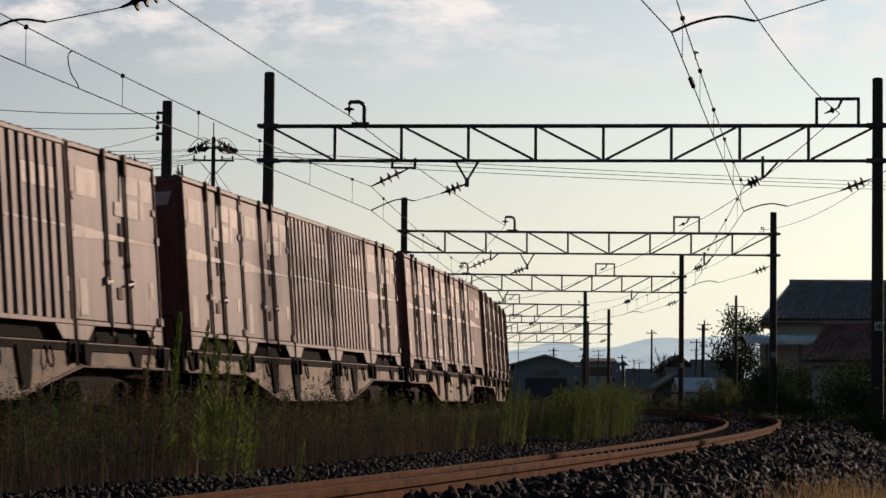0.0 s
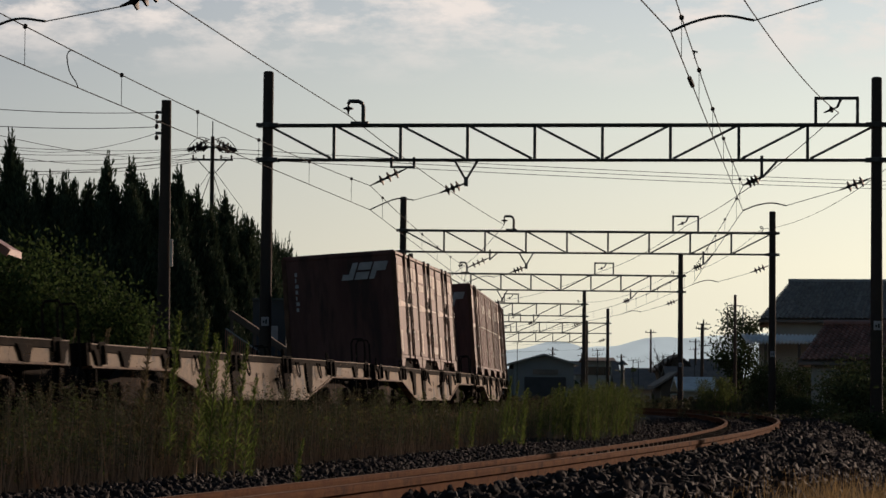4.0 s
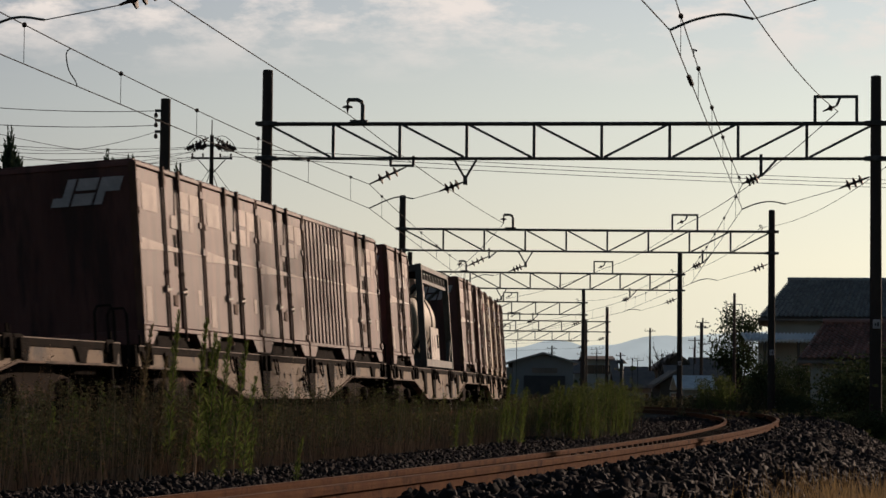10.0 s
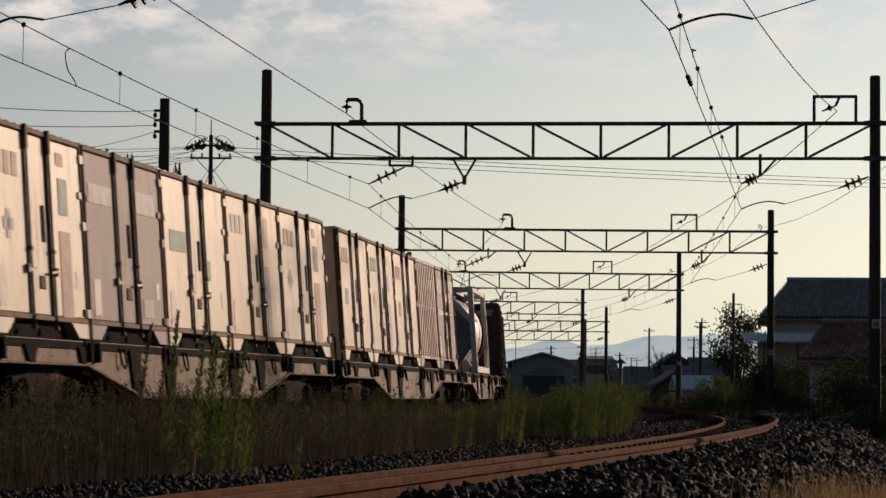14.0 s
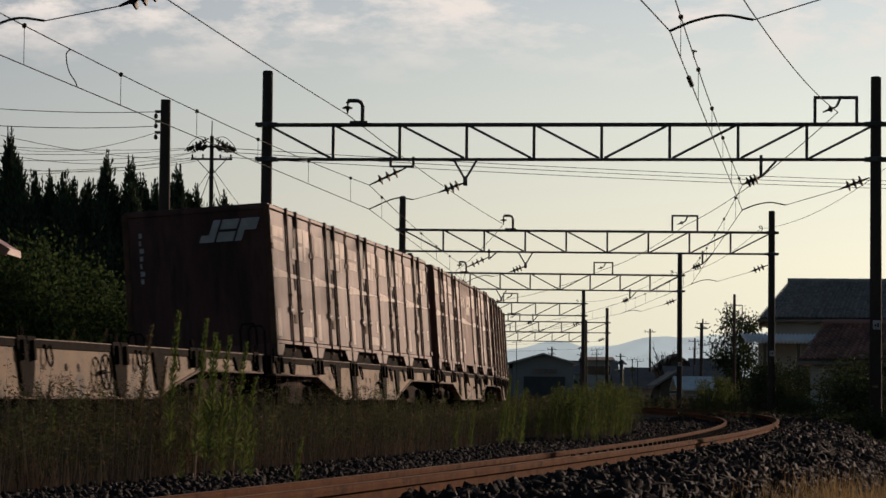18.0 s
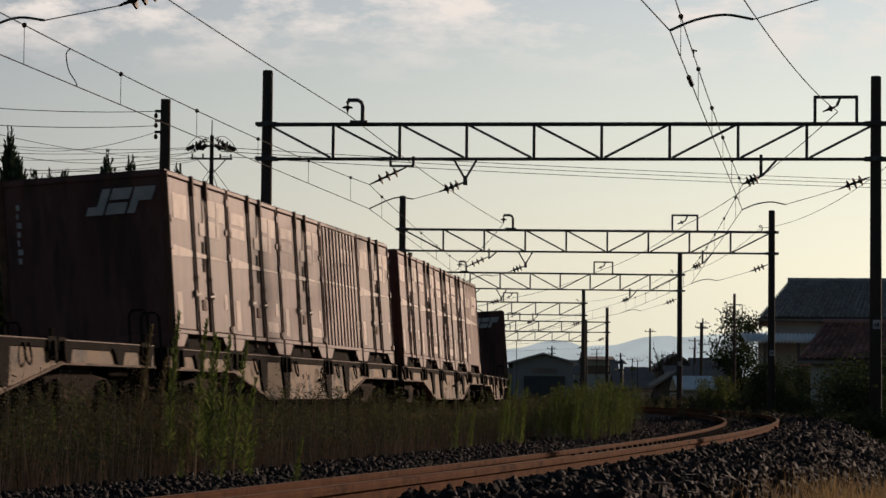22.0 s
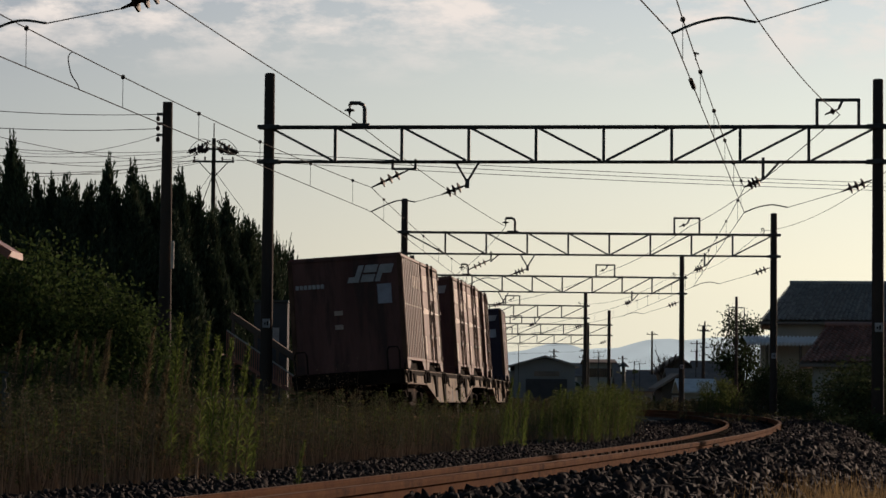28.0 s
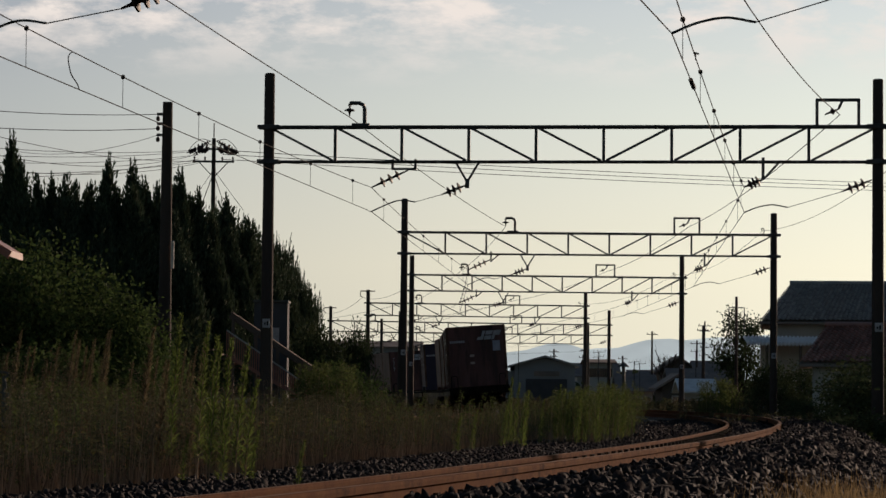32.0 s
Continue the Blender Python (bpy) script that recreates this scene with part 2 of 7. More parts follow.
POLE = material("dark_concrete_pole", (0.075, 0.058, 0.050), 0.85, alt=(0.052, 0.041, 0.036), scale=2, bump=0.3, fine=40, stretch=(1, 1, 0.3))
IRON = material("dark_galvanised_iron", (0.125, 0.122, 0.12), 0.6, 0.3, alt=(0.055, 0.05, 0.048), scale=3, bump=0.2, fine=40, dirt=(0.085, 0.05, 0.035), dirt_at=0.6)
WIRE = material("dark_bronze_wire", (0.045, 0.04, 0.038), 0.8, 0.0, bump=0, spec=0.05)
CERAMIC = material("brown_ceramic_insulator", (0.05, 0.034, 0.03), 0.6, bump=0, spec=0.15)

# ---------------------------------------------------------------- mesh tools


class Mesh:
    """Collects faces; part() turns them into one mesh object."""

    def __init__(self):
        self.v, self.f, self.smooth = [], [], False

    def add(self, verts, faces):
        o = len(self.v)
        self.v += [tuple(p) for p in verts]
        self.f += [tuple(i + o for i in q) for q in faces]
        return self

    def box(self, x0, x1, y0, y1, z0, z1, m=None):
        p = [Vector((x, y, z)) for z in (z0, z1) for y in (y0, y1) for x in (x0, x1)]
        if m is not None:
            p = [m @ q for q in p]
        return self.add(p, [(0, 2, 3, 1), (4, 5, 7, 6), (0, 1, 5, 4), (2, 6, 7, 3), (0, 4, 6, 2), (1, 3, 7, 5)])

    def bar(self, p, q, w, h=None, up=(0, 0, 1)):
        """A straight bar of rectangular section from p to q."""
        p, q = Vector(p), Vector(q)
        d = (q - p).normalized()
        u = Vector(up)
        if abs(d.dot(u)) > 0.99:
            u = Vector((0, 1, 0))
        s = d.cross(u).normalized() * w / 2
        u = s.cross(d).normalized() * (h or w) / 2
        return self.add([p - s - u, p + s - u, p + s + u, p - s + u, q - s - u, q + s - u, q + s + u, q - s + u],
                        [(0, 3, 2, 1), (4, 5, 6, 7), (0, 1, 5, 4), (1, 2, 6, 5), (2, 3, 7, 6), (3, 0, 4, 7)])

    def tube(self, pts, r, n=6, r_end=None, cap=True):
        """A round tube along points, tapering to r_end."""
        pts = [Vector(p) for p in pts]
        rings, k = [], len(pts) - 1
        for i, p in enumerate(pts):
            d = (pts[min(i + 1, k)] - pts[max(i - 1, 0)]).normalized()
            u = Vector((0, 0, 1)) if abs(d.z) < 0.9 else Vector((0, 1, 0))
            a = d.cross(u).normalized()
            b = a.cross(d)
            rr = r + ((r_end if r_end is not None else r) - r) * i / max(k, 1)
            rings.append([p + (a * math.cos(t) + b * math.sin(t)) * rr for t in (2 * math.pi * j / n for j in range(n))])
        verts = [p for ring in rings for p in ring]
        faces = [(i * n + j, i * n + (j + 1) % n, (i + 1) * n + (j + 1) % n, (i + 1) * n + j) for i in range(k) for j in range(n)]
        if cap:
            faces += [tuple(range(n - 1, -1, -1)), tuple(range(k * n, k * n + n))]
        return self.add(verts, faces)

    def lathe(self, prof, m, n=20):
        """A turned body: prof gives (height, radius) along the local z of m."""
        verts = [m @ Vector((r * math.cos(2 * math.pi * j / n), r * math.sin(2 * math.pi * j / n), z)) for z, r in prof for j in range(n)]
        k = len(prof) - 1
        faces = [(i * n + j, i * n + (j + 1) % n, (i + 1) * n + (j + 1) % n, (i + 1) * n + j) for i in range(k) for j in range(n)]
        return self.add(verts, faces + [tuple(range(n - 1, -1, -1)), tuple(range(k * n, k * n + n))])

    def prism(self, outline, a, b, axis=0):
        """An outline in the two other axes, pulled from a to b along axis."""
        def put(u, v, w):
            return (w, u, v) if axis == 0 else (u, w, v) if axis == 1 else (u, v, w)
        n = len(outline)
        verts = [put(u, v, a) for u, v in outline] + [put(u, v, b) for u, v in outline]
        return self.add(verts, [tuple(range(n - 1, -1, -1)), tuple(range(n, 2 * n))] + [(i, (i + 1) % n, n + (i + 1) % n, n + i) for i in range(n)])


def part(name, mesh, mat, parent=None, label="", bevel=0.0, smooth=False):
    """Links a mesh as one object, under a thing or a part if one is given."""
    me = bpy.data.meshes.new(name)
    me.from_pydata(mesh.v, [], mesh.f)
    bm = bmesh.new()
    bm.from_mesh(me)
    if len(mesh.f) < 20000:
        bmesh.ops.recalc_face_normals(bm, faces=bm.faces)
    if bevel:
        bmesh.ops.bevel(bm, geom=list(bm.edges), offset=bevel, segments=1, affect="EDGES", clamp_overlap=True)
    bm.to_mesh(me)
    bm.free()
    if smooth:
        me.polygons.foreach_set("use_smooth", [True] * len(me.polygons))
        me.set_sharp_from_angle(angle=radians(38))
    me.materials.append(mat)
    ob = new(name, me)
    if parent is not None:
        ob.parent = parent
    if label:
        ob["label"] = label
    return ob


def thing(name, label, category, group="", kind="", at=None):
    ob = new(name)
    if at is not None:
        ob.matrix_basis = at
    return tagged(ob, label, category, group, kind)


# ---------------------------------------------------------------- the line of the railway
LINE_X, LINE_Y, LINE_TURN, BEND = -1.849, 60.0, radians(6.72), 0.00209
CANT_IN, CANT_OUT = 4.29, 5.25


def turn(s):
    return LINE_TURN - BEND * s


def line(s, lat=0.0, z=0.0):
    """A point of the inner track's line at s metres along it, lat metres to its outer side."""
    p = turn(s)
    x = LINE_X + (math.cos(p) - math.cos(LINE_TURN)) / BEND
    y = LINE_Y + (math.sin(LINE_TURN) - math.sin(p)) / BEND
    return Vector((x + lat * math.cos(p), y - lat * math.sin(p), z - 0.00085 * s))


def outer(s):
    """How far the outer track's line lies from the inner one's."""
    return 8.54 - 0.0033 * s


def rail_point(s, track, side):
    """The top of a rail: track 0 is the inner line, 1 the outer; side -1 or 1."""
    if track:
        return line(s, outer(s) + side * 0.565, side * 0.565 * math.sin(radians(CANT_OUT)))
    return line(s, side * 0.565, side * 0.565 * math.sin(radians(CANT_IN)))


def steps(a, b, d):
    n = max(1, round((b - a) / d))
    return [a + (b - a) * i / n for i in range(n + 1)]


RAIL_PROFILE = [(-.0325, 0), (.0325, 0), (.0345, -.014), (.032, -.036), (.010, -.046), (.009, -.122), (.062, -.146), (.0635, -.157), (-.0635, -.157), (-.062, -.146), (-.009, -.122), (-.010, -.046), (-.032, -.036), (-.0345, -.014)]


def sweep(mesh, ss, where, profile, closed=True):
    n = len(profile)
    verts, faces = [], []
    for s in ss:
        o = where(s)
        p = turn(s)
        r = Vector((math.cos(p), -math.sin(p), 0))
        verts += [o + r * u + Vector((0, 0, v)) for u, v in profile]
    for i in range(len(ss) - 1):
        faces += [(i * n + j, i * n + (j + 1) % n, (i + 1) * n + (j + 1) % n, (i + 1) * n + j) for j in range(n if closed else n - 1)]
    if closed:
        faces += [tuple(range(n - 1, -1, -1)), tuple(range((len(ss) - 1) * n, len(ss) * n))]
    return mesh.add(verts, faces)
# ---------------------------------------------------------------- ground and tracks


def ground_height(x, y):
    """The land: level beside the line, with soft unevenness."""
    return -0.62 + 0.10 * noise.noise(Vector((x * 0.07, y * 0.07, 0))) + 0.05 * noise.noise(Vector((x * 0.4, y * 0.4, 3)))


def build_ground():
    g = Mesh()
    xs = [-4500, -1500, -500, -200] + steps(-110, 110, 3.0) + [200, 500, 1500, 4500]
    ys = [-1500, -600, -420, -250, -120] + steps(-30, 300, 3.0) + [400, 600, 1000, 2000, 4800]
    verts = [(x, y, ground_height(x, y) if -120 < x < 120 and -60 < y < 320 else -0.62) for y in ys for x in xs]
    n = len(xs)
    g.add(verts, [(j * n + i, j * n + i + 1, (j + 1) * n + i + 1, (j + 1) * n + i) for j in range(len(ys) - 1) for i in range(n - 1)])
    return tagged(part("ground", g, EARTH, smooth=True), "rough earth with dry weeds beside the railway", "ground", kind="structure")


build_ground()


def build_bed(name, track, s0, s1):
    """The ballast bed: a flat crown under the sleepers and sloping shoulders."""
    cant = math.sin(radians(CANT_OUT if track else CANT_IN))
    b = Mesh()
    prof = [(-5.3, -.70), (-4.4, -.41), (-1.75, -0.20 - 1.75 * cant), (1.75, -0.20 + 1.75 * cant), (3.1, -0.72)]
    if not track:
        prof = [(-2.9, -.72), (-1.75, -.33), (1.75, -.07), (2.9, -.66)]
    sweep(b, steps(s0, s1, 2.0), (lambda s: line(s, outer(s))) if track else (lambda s: line(s)), prof, closed=False)
    return tagged(part(name, b, BED, smooth=False), "dark crushed-stone ballast bed of a railway track", "ballast", kind="structure")


build_bed("ballast_bed_outer", 1, -75, 300)
build_bed("ballast_bed_inner", 0, -440, 520)


def build_track(name, track, label, s0, s1):
    t = thing(name, label, "railway track", kind="structure")
    for side in (-1, 1):
        r = Mesh()
        sweep(r, steps(s0, s1, 0.8 if track else 2.0), lambda s: rail_point(s, track, side), RAIL_PROFILE)
        rail = part("rail", r, RAIL, t, "rust-brown steel rail")
        cap = Mesh()
        sweep(cap, steps(s0, s1, 0.8 if track else 2.0), lambda s: rail_point(s, track, side) + Vector((0, 0, 0.003)), [(-.014, -.002), (-.011, 0.0), (.011, 0.0), (.014, -.002)])
        part("running_surface", cap, RAIL_TOP, rail, "polished rail head")
    return t


outer_track = build_track("track_outer", 1, "rusty rails on concrete sleepers curving through ballast", -70, 290)
inner_track = build_track("track_inner", 0, "rusty rails half hidden behind lineside weeds", -440, 520)


def sleeper_mesh():
    m = Mesh()
    m.prism([(-.14, -.17), (.14, -.17), (.10, 0), (-.10, 0)], -1.0, 1.0, axis=0)
    me = bpy.data.meshes.new("sleeper")
    me.from_pydata(m.v, [], m.f)
    me.materials.append(SLEEPER)
    return me


SLEEPER_MESH = sleeper_mesh()


def clip_mesh(high=1.0):
    m = Mesh()
    m.box(-.035, .035, -.04, .04, 0, .03).box(-.014 * high, .014 * high, -.03 * high, .03 * high, .03, .085 * high).box(-.05, -.01, -.025, .025, .012, .05)
    me = bpy.data.meshes.new("fastening")
    me.from_pydata(m.v, [], m.f)
    me.materials.append(UNDER)
    return me


CLIP_MESH, CLIP_TALL = clip_mesh(), clip_mesh(1.5)


def put_sleepers(t, track, s0, s1, step, clips):
    for s in steps(s0, s1, step):
        lat = outer(s) if track else 0.0
        cant = CANT_OUT if track else CANT_IN
        o = line(s, lat)
        ob = new("sleeper", SLEEPER_MESH)
        ob.parent = t
        ob.matrix_basis = Matrix.Translation(o) @ pose(0, 0, 0, 0, 0, -math.degrees(turn(s))) @ pose(0, 0, -0.165, 0, -cant, 0)
        if clips:
            for a in (-1, 1):
                for b in (-1, 1):
                    c = new("fastening", CLIP_TALL if a < 0 < b and s > -33 else CLIP_MESH)
                    c.parent = ob
                    c.matrix_basis = pose(a * 0.565 + b * 0.095, 0, 0.0, 0, 0, 180 if b < 0 else 0)


put_sleepers(outer_track, 1, -46, 18, 0.61, True)
put_sleepers(outer_track, 1, 18.61, 90, 0.61, False)
put_sleepers(inner_track, 0, -40, 40, 0.61, False)


def fishplate(s, side):
    """A bolted joint between two rails of the outer track."""
    for a in (-1, 1):
        m = Mesh()
        m.box(a * .010, a * .032, -.28, .28, -.118, -.048)
        for b in (-.21, -.07, .07, .21):
            m.box(a * .032, a * .052, b - .017, b + .017, -.098, -.066)
        ob = part("fishplate", m, UNDER, outer_track, "bolted dark joint bar")
        ob.matrix_basis = Matrix.Translation(rail_point(s, 1, side)) @ pose(0, 0, 0, 0, 0, -math.degrees(turn(s)))


for s_joint in (-29.3, -11.5, 13.5):
    fishplate(s_joint, 1)
    fishplate(s_joint - 0.4, -1)

# ---------------------------------------------------------------- overhead line
SPANS = [(-26.1, -2.88, 2.87), (4.6, -2.88, 2.87), (45.3, -2.88, 2.87), (81.5, -2.46, 3.25), (124.0, -1.75, 4.9)]
# how far the wires drift from the line at each gantry, and the heads of its two poles
DRIFT = [0, 0, 0, .42, 1.2]
HEADS = [(8.15, 8.05), (8.15, 7.97), (8.15, 7.70), (7.86, 8.0), (7.74, 7.74), (8.0, 8.05), (8.1, 8.05)]
# where the feeder wires hang beside each track's line, gantry by gantry
FEED_IN = [-0.48, -0.96, 1.0, -0.34, 0.3]
FEED_OUT = [-0.80, 1.65, -0.75, -1.45, -1.6]
SHIFT_OUT = [0.35, 0.35, 0.35, 0.35, 0.35]
# two wider ones further on, over the yard: the feet of their poles and the drop of their beams
YARD_SPANS = [((-8.9, 215.0), (13.2, 220.0), -0.45), ((-5.7, 250.0), (13.3, 254.0), -0.5)]
BEAM_LOW, BEAM_TOP = 6.04, 6.86
CONTACT, CARRIER, FEEDER = 4.86, 5.43, 7.12
JUMP_U, FIT_U, INS_U = 0.164, 0.185, 0.148


def insulator(name, a, b, parent, discs=3, wide=.125):
    """A string of ribbed discs on a pin, between two points."""
    a, b = Vector(a), Vector(b)
    d = (b - a)
    m = Matrix.Translation(a) @ d.to_track_quat("Z", "Y").to_matrix().to_4x4()
    L = d.length
    prof = [(0, .014)]
    for i in range(discs):
        z = L * (0.2 + 0.6 * (i + 0.5) / discs)
        prof += [(z - .055, .026), (z - .05, .046), (z - .018, wide), (z + .008, wide), (z + .016, .05), (z + .055, .026)]
    prof += [(L, .014)]
    return part(name, Mesh().lathe(prof, m, 12), CERAMIC, parent, "ribbed brown insulator string", smooth=True)


def eased(pts, n=5):
    """A smooth line through a few points."""
    p = [Vector(q) for q in pts]
    p = [2 * p[0] - p[1]] + p + [2 * p[-1] - p[-2]]
    out = []
    for a, b, c, d in zip(p, p[1:], p[2:], p[3:]):
        for i in range(n):
            u = i / n
            out.append(.5 * (2 * b + (c - a) * u + (2 * a - 5 * b + 4 * c - d) * u * u + (3 * b - a - 3 * c + d) * u ** 3))
    return out + [p[-2]]


def gantry(i):
    if i < len(SPANS):
        s, left, right = SPANS[i]
        a, b = line(s, left), line(s, outer(s) + right)
    else:
        p, q, fall = YARD_SPANS[i - len(SPANS)]
        a, b, left, right = Vector((*p, fall)), Vector((*q, fall)), -3.2, 9.0
    label = "dark lattice beam gantry on two round concrete poles over the tracks"
    t = thing("overhead_line_gantry", label, "catenary gantry", group="catenary gantries over the tracks")
    d = b - a
    W = d.length
    d.normalize()
    side = Vector((-d.y, d.x, 0))
    for o, top in ((a, HEADS[i][0] + a.z), (b, HEADS[i][1] + a.z)):
        m = Mesh().lathe([(-.9, .150), (top - .04, .122), (top - .012, .112), (top, .07)], Matrix.Translation((o.x, o.y, 0)), 16)
        pole = part("pole", m, POLE, t, "dark round concrete pole", smooth=True)
        for z in (BEAM_LOW + a.z, BEAM_TOP + a.z):
            o = Vector((o.x, o.y, 0))
            m = Mesh().lathe([(-.06, .155), (-.05, .172), (.05, .172), (.06, .155)], Matrix.Translation((o.x, o.y, z)), 16)
            m.bar(o + d * -0.26 + Vector((0, 0, z)) + side * .13, o + d * 0.26 + Vector((0, 0, z)) + side * .13, .04, .09)
            m.bar(o + d * -0.26 + Vector((0, 0, z)) - side * .13, o + d * 0.26 + Vector((0, 0, z)) - side * .13, .04, .09)
            part("clamp", m, IRON, pole)
        if i in (1, 2, 3):
            plate = part("number_plate", Mesh().box(-.09, .09, -.17, -.155, 2.10, 2.31, Matrix.Translation((o.x, o.y, 0))), END_MARK, pole, "small white plate with a dark mark")
            part("plate_mark", Mesh().box(-.05, -.015, -.174, -.17, 2.17, 2.22, Matrix.Translation((o.x, o.y, 0))).box(.01, .045, -.174, -.17, 2.15, 2.25, Matrix.Translation((o.x, o.y, 0))), UNDER, plate)
    base = a.z
    z0, z1 = base + BEAM_LOW, base + BEAM_TOP

    def at(u, z):
        return a + d * u + Vector((0, 0, z - a.z))
    for z, h in ((z0, .075), (z1, .095)):
        m = Mesh()
        m.bar(at(0.12, z), at(W - 0.12, z), .10, .016)
        m.bar(at(0.12, z) + side * .045 + Vector((0, 0, .0)), at(W - 0.12, z) + side * .045, .012, h)
        part("chord", m, IRON, t, "long angle-iron chord of the beam", bevel=0)
    n = 9 if W < 16 else 12
    for k in range(1, n):
        u = W * k / n
        part("vertical", Mesh().bar(at(u, z0), at(u, z1), .07, .05, up=side), IRON, t)
    for k in range(n):
        u0, u1 = W * k / n + .06, W * (k + 1) / n - .06
        if k < n / 2:
            p, q = at(u0, z1 - .03), at(u1, z0 + .03)
        else:
            p, q = at(u0, z0 + .03), at(u1, z1 - .03)
        part("diagonal", Mesh().bar(p, q, .045, .055), IRON, t)
    # fittings of the inner and the outer track
    inner = -left + (DRIFT[i] if i < 5 else 0)
    outside = W - right + (DRIFT[i] if i < 5 else 0)
    m = Mesh()
    u = inner + (FEED_IN[i] if i < 5 else 0) + .36
    m.tube([at(u, z1 + .02), at(u, z1 + .42), at(u - .03, z1 + .52), at(u - .12, z1 + .57), at(u - .34, z1 + .57), at(u - .36, z1 + .5)], .048, 8)
    m.bar(at(u - .3, z1 + .06), at(u + .12, z1 + .06), .08, .06)
    part("feeder_bracket", m, IRON, t, "bent pipe bracket on the beam", smooth=True)
    insulator("feeder_insulator", at(u - .36, z1 + .52), at(u - .36, FEEDER + base), t, 1)
    m = Mesh()
    u = outside + (FEED_OUT[i] if i < 5 else 1.0) + .3
    for k in (-.48, .48):
        m.bar(at(u + k, z1), at(u + k, z1 + .62), .07, .06, up=side)
    m.bar(at(u - .51, z1 + .62), at(u + .51, z1 + .62), .07, .07)
    part("feeder_frame", m, IRON, t, "square iron frame standing on the beam")
    m = Mesh().bar(at(u + .10, z1 + .6), at(u + .02, z1 + .42), .06, .06)
    part("feeder_bracket", m, IRON, t)
    insulator("feeder_insulator", at(u + .04, z1 + .42), at(u - .3, z1 + .28), t, 1, .075)
    # hanger of the carrying wire and pull-off of the contact wire, inner track
    u = inner + 0.35
    m = Mesh()
    if i < 2:
        for k in (-.27, .27):
            m.bar(at(u + k, z0 + .06), at(u + k, z0 - .16), .06, .05, up=side)
        m.bar(at(u - .29, z0 - .17), at(u + .29, z0 - .17), .06, .05)
    else:
        m.bar(at(u + .1, z0 + .1), at(u + .1, z0 - .3), .06, .05, up=side)
        m.bar(at(u + .42, z0), at(u + .1, z0 - .28), .045, .05)
    part("hanger_frame", m, IRON, t, "iron hanger under the beam")
    insulator("carrier_insulator", at(u + .1, z0 - .2), at(inner - .42, CARRIER + base), t, 3)
    u = inner + (2.2 if i == 0 else 1.85)
    m = Mesh()
    m.bar(at(u - .28, z0), at(u, z0 - .48), .045, .05)
    m.bar(at(u + .28, z0), at(u, z0 - .48), .045, .05)
    m.box(-.05, .05, -.03, .03, -.62, -.4, Matrix.Translation(at(u, z0)))
    part("pull_off_bracket", m, IRON, t, "V-shaped iron bracket under the beam")
    q = at(u - .62, z0 - .78)
    insulator("pull_off_insulator", at(u - .02, z0 - .55), q, t, 3)
    m = Mesh()
    m.tube([q, at(inner + .62, CONTACT + base + .23)], .008, 5)
    m.tube(eased([at(inner + .62, CONTACT + base + .23), at(inner + .3, CONTACT + base + .27), at(inner + .02, CONTACT + base + .2), at(inner - .42, CONTACT + base)]), .017, 6)
    part("steady_arm", m, IRON, t, "curved steady arm", smooth=True)
    # outer track
    outside += SHIFT_OUT[i] if i < 5 else 0
    u = outside - 0.12
    m = Mesh().bar(at(u, z0 + .1), at(u, z0 - .42), .07, .06, up=side)
    m.bar(at(u + .38, z0), at(u + .02, z0 - .4), .045, .05)
    part("hanger_bracket", m, IRON, t, "iron knee bracket under the beam")
    insulator("carrier_insulator", at(u, z0 - .4), at(outside - .55, CARRIER + base + .02), t, 3)
    q = at(W - .85, z0 - .70)
    insulator("pull_off_insulator", at(W - .14, z0 - .42), q, t, 3)
    m = Mesh()
    p = at(outside + .45, CONTACT + base + .12)
    m.tube([q, p], .008, 5)
    m.tube(eased([p, at(outside + .1, CONTACT + base + .18), at(outside - .25, CONTACT + base + .12), at(outside - .55, CONTACT + base)]), .017, 6)
    part("steady_arm", m, IRON, t, "curved steady arm", smooth=True)
    return dict(a=a, d=d, W=W, base=base, inner=inner, outside=outside, at=at)


GANTRIES = [gantry(i) for i in range(len(SPANS) + len(YARD_SPANS))]


def sag(p, q, drop, n=14):
    p, q = Vector(p), Vector(q)
    return [p.lerp(q, i / n) - Vector((0, 0, drop * 4 * (i / n) * (1 - i / n))) for i in range(n + 1)]


def wire(name, pts, r, label, group=""):
    return tagged(part(name, Mesh().tube(pts, r, 5), WIRE, None, label), label, "wire", group)


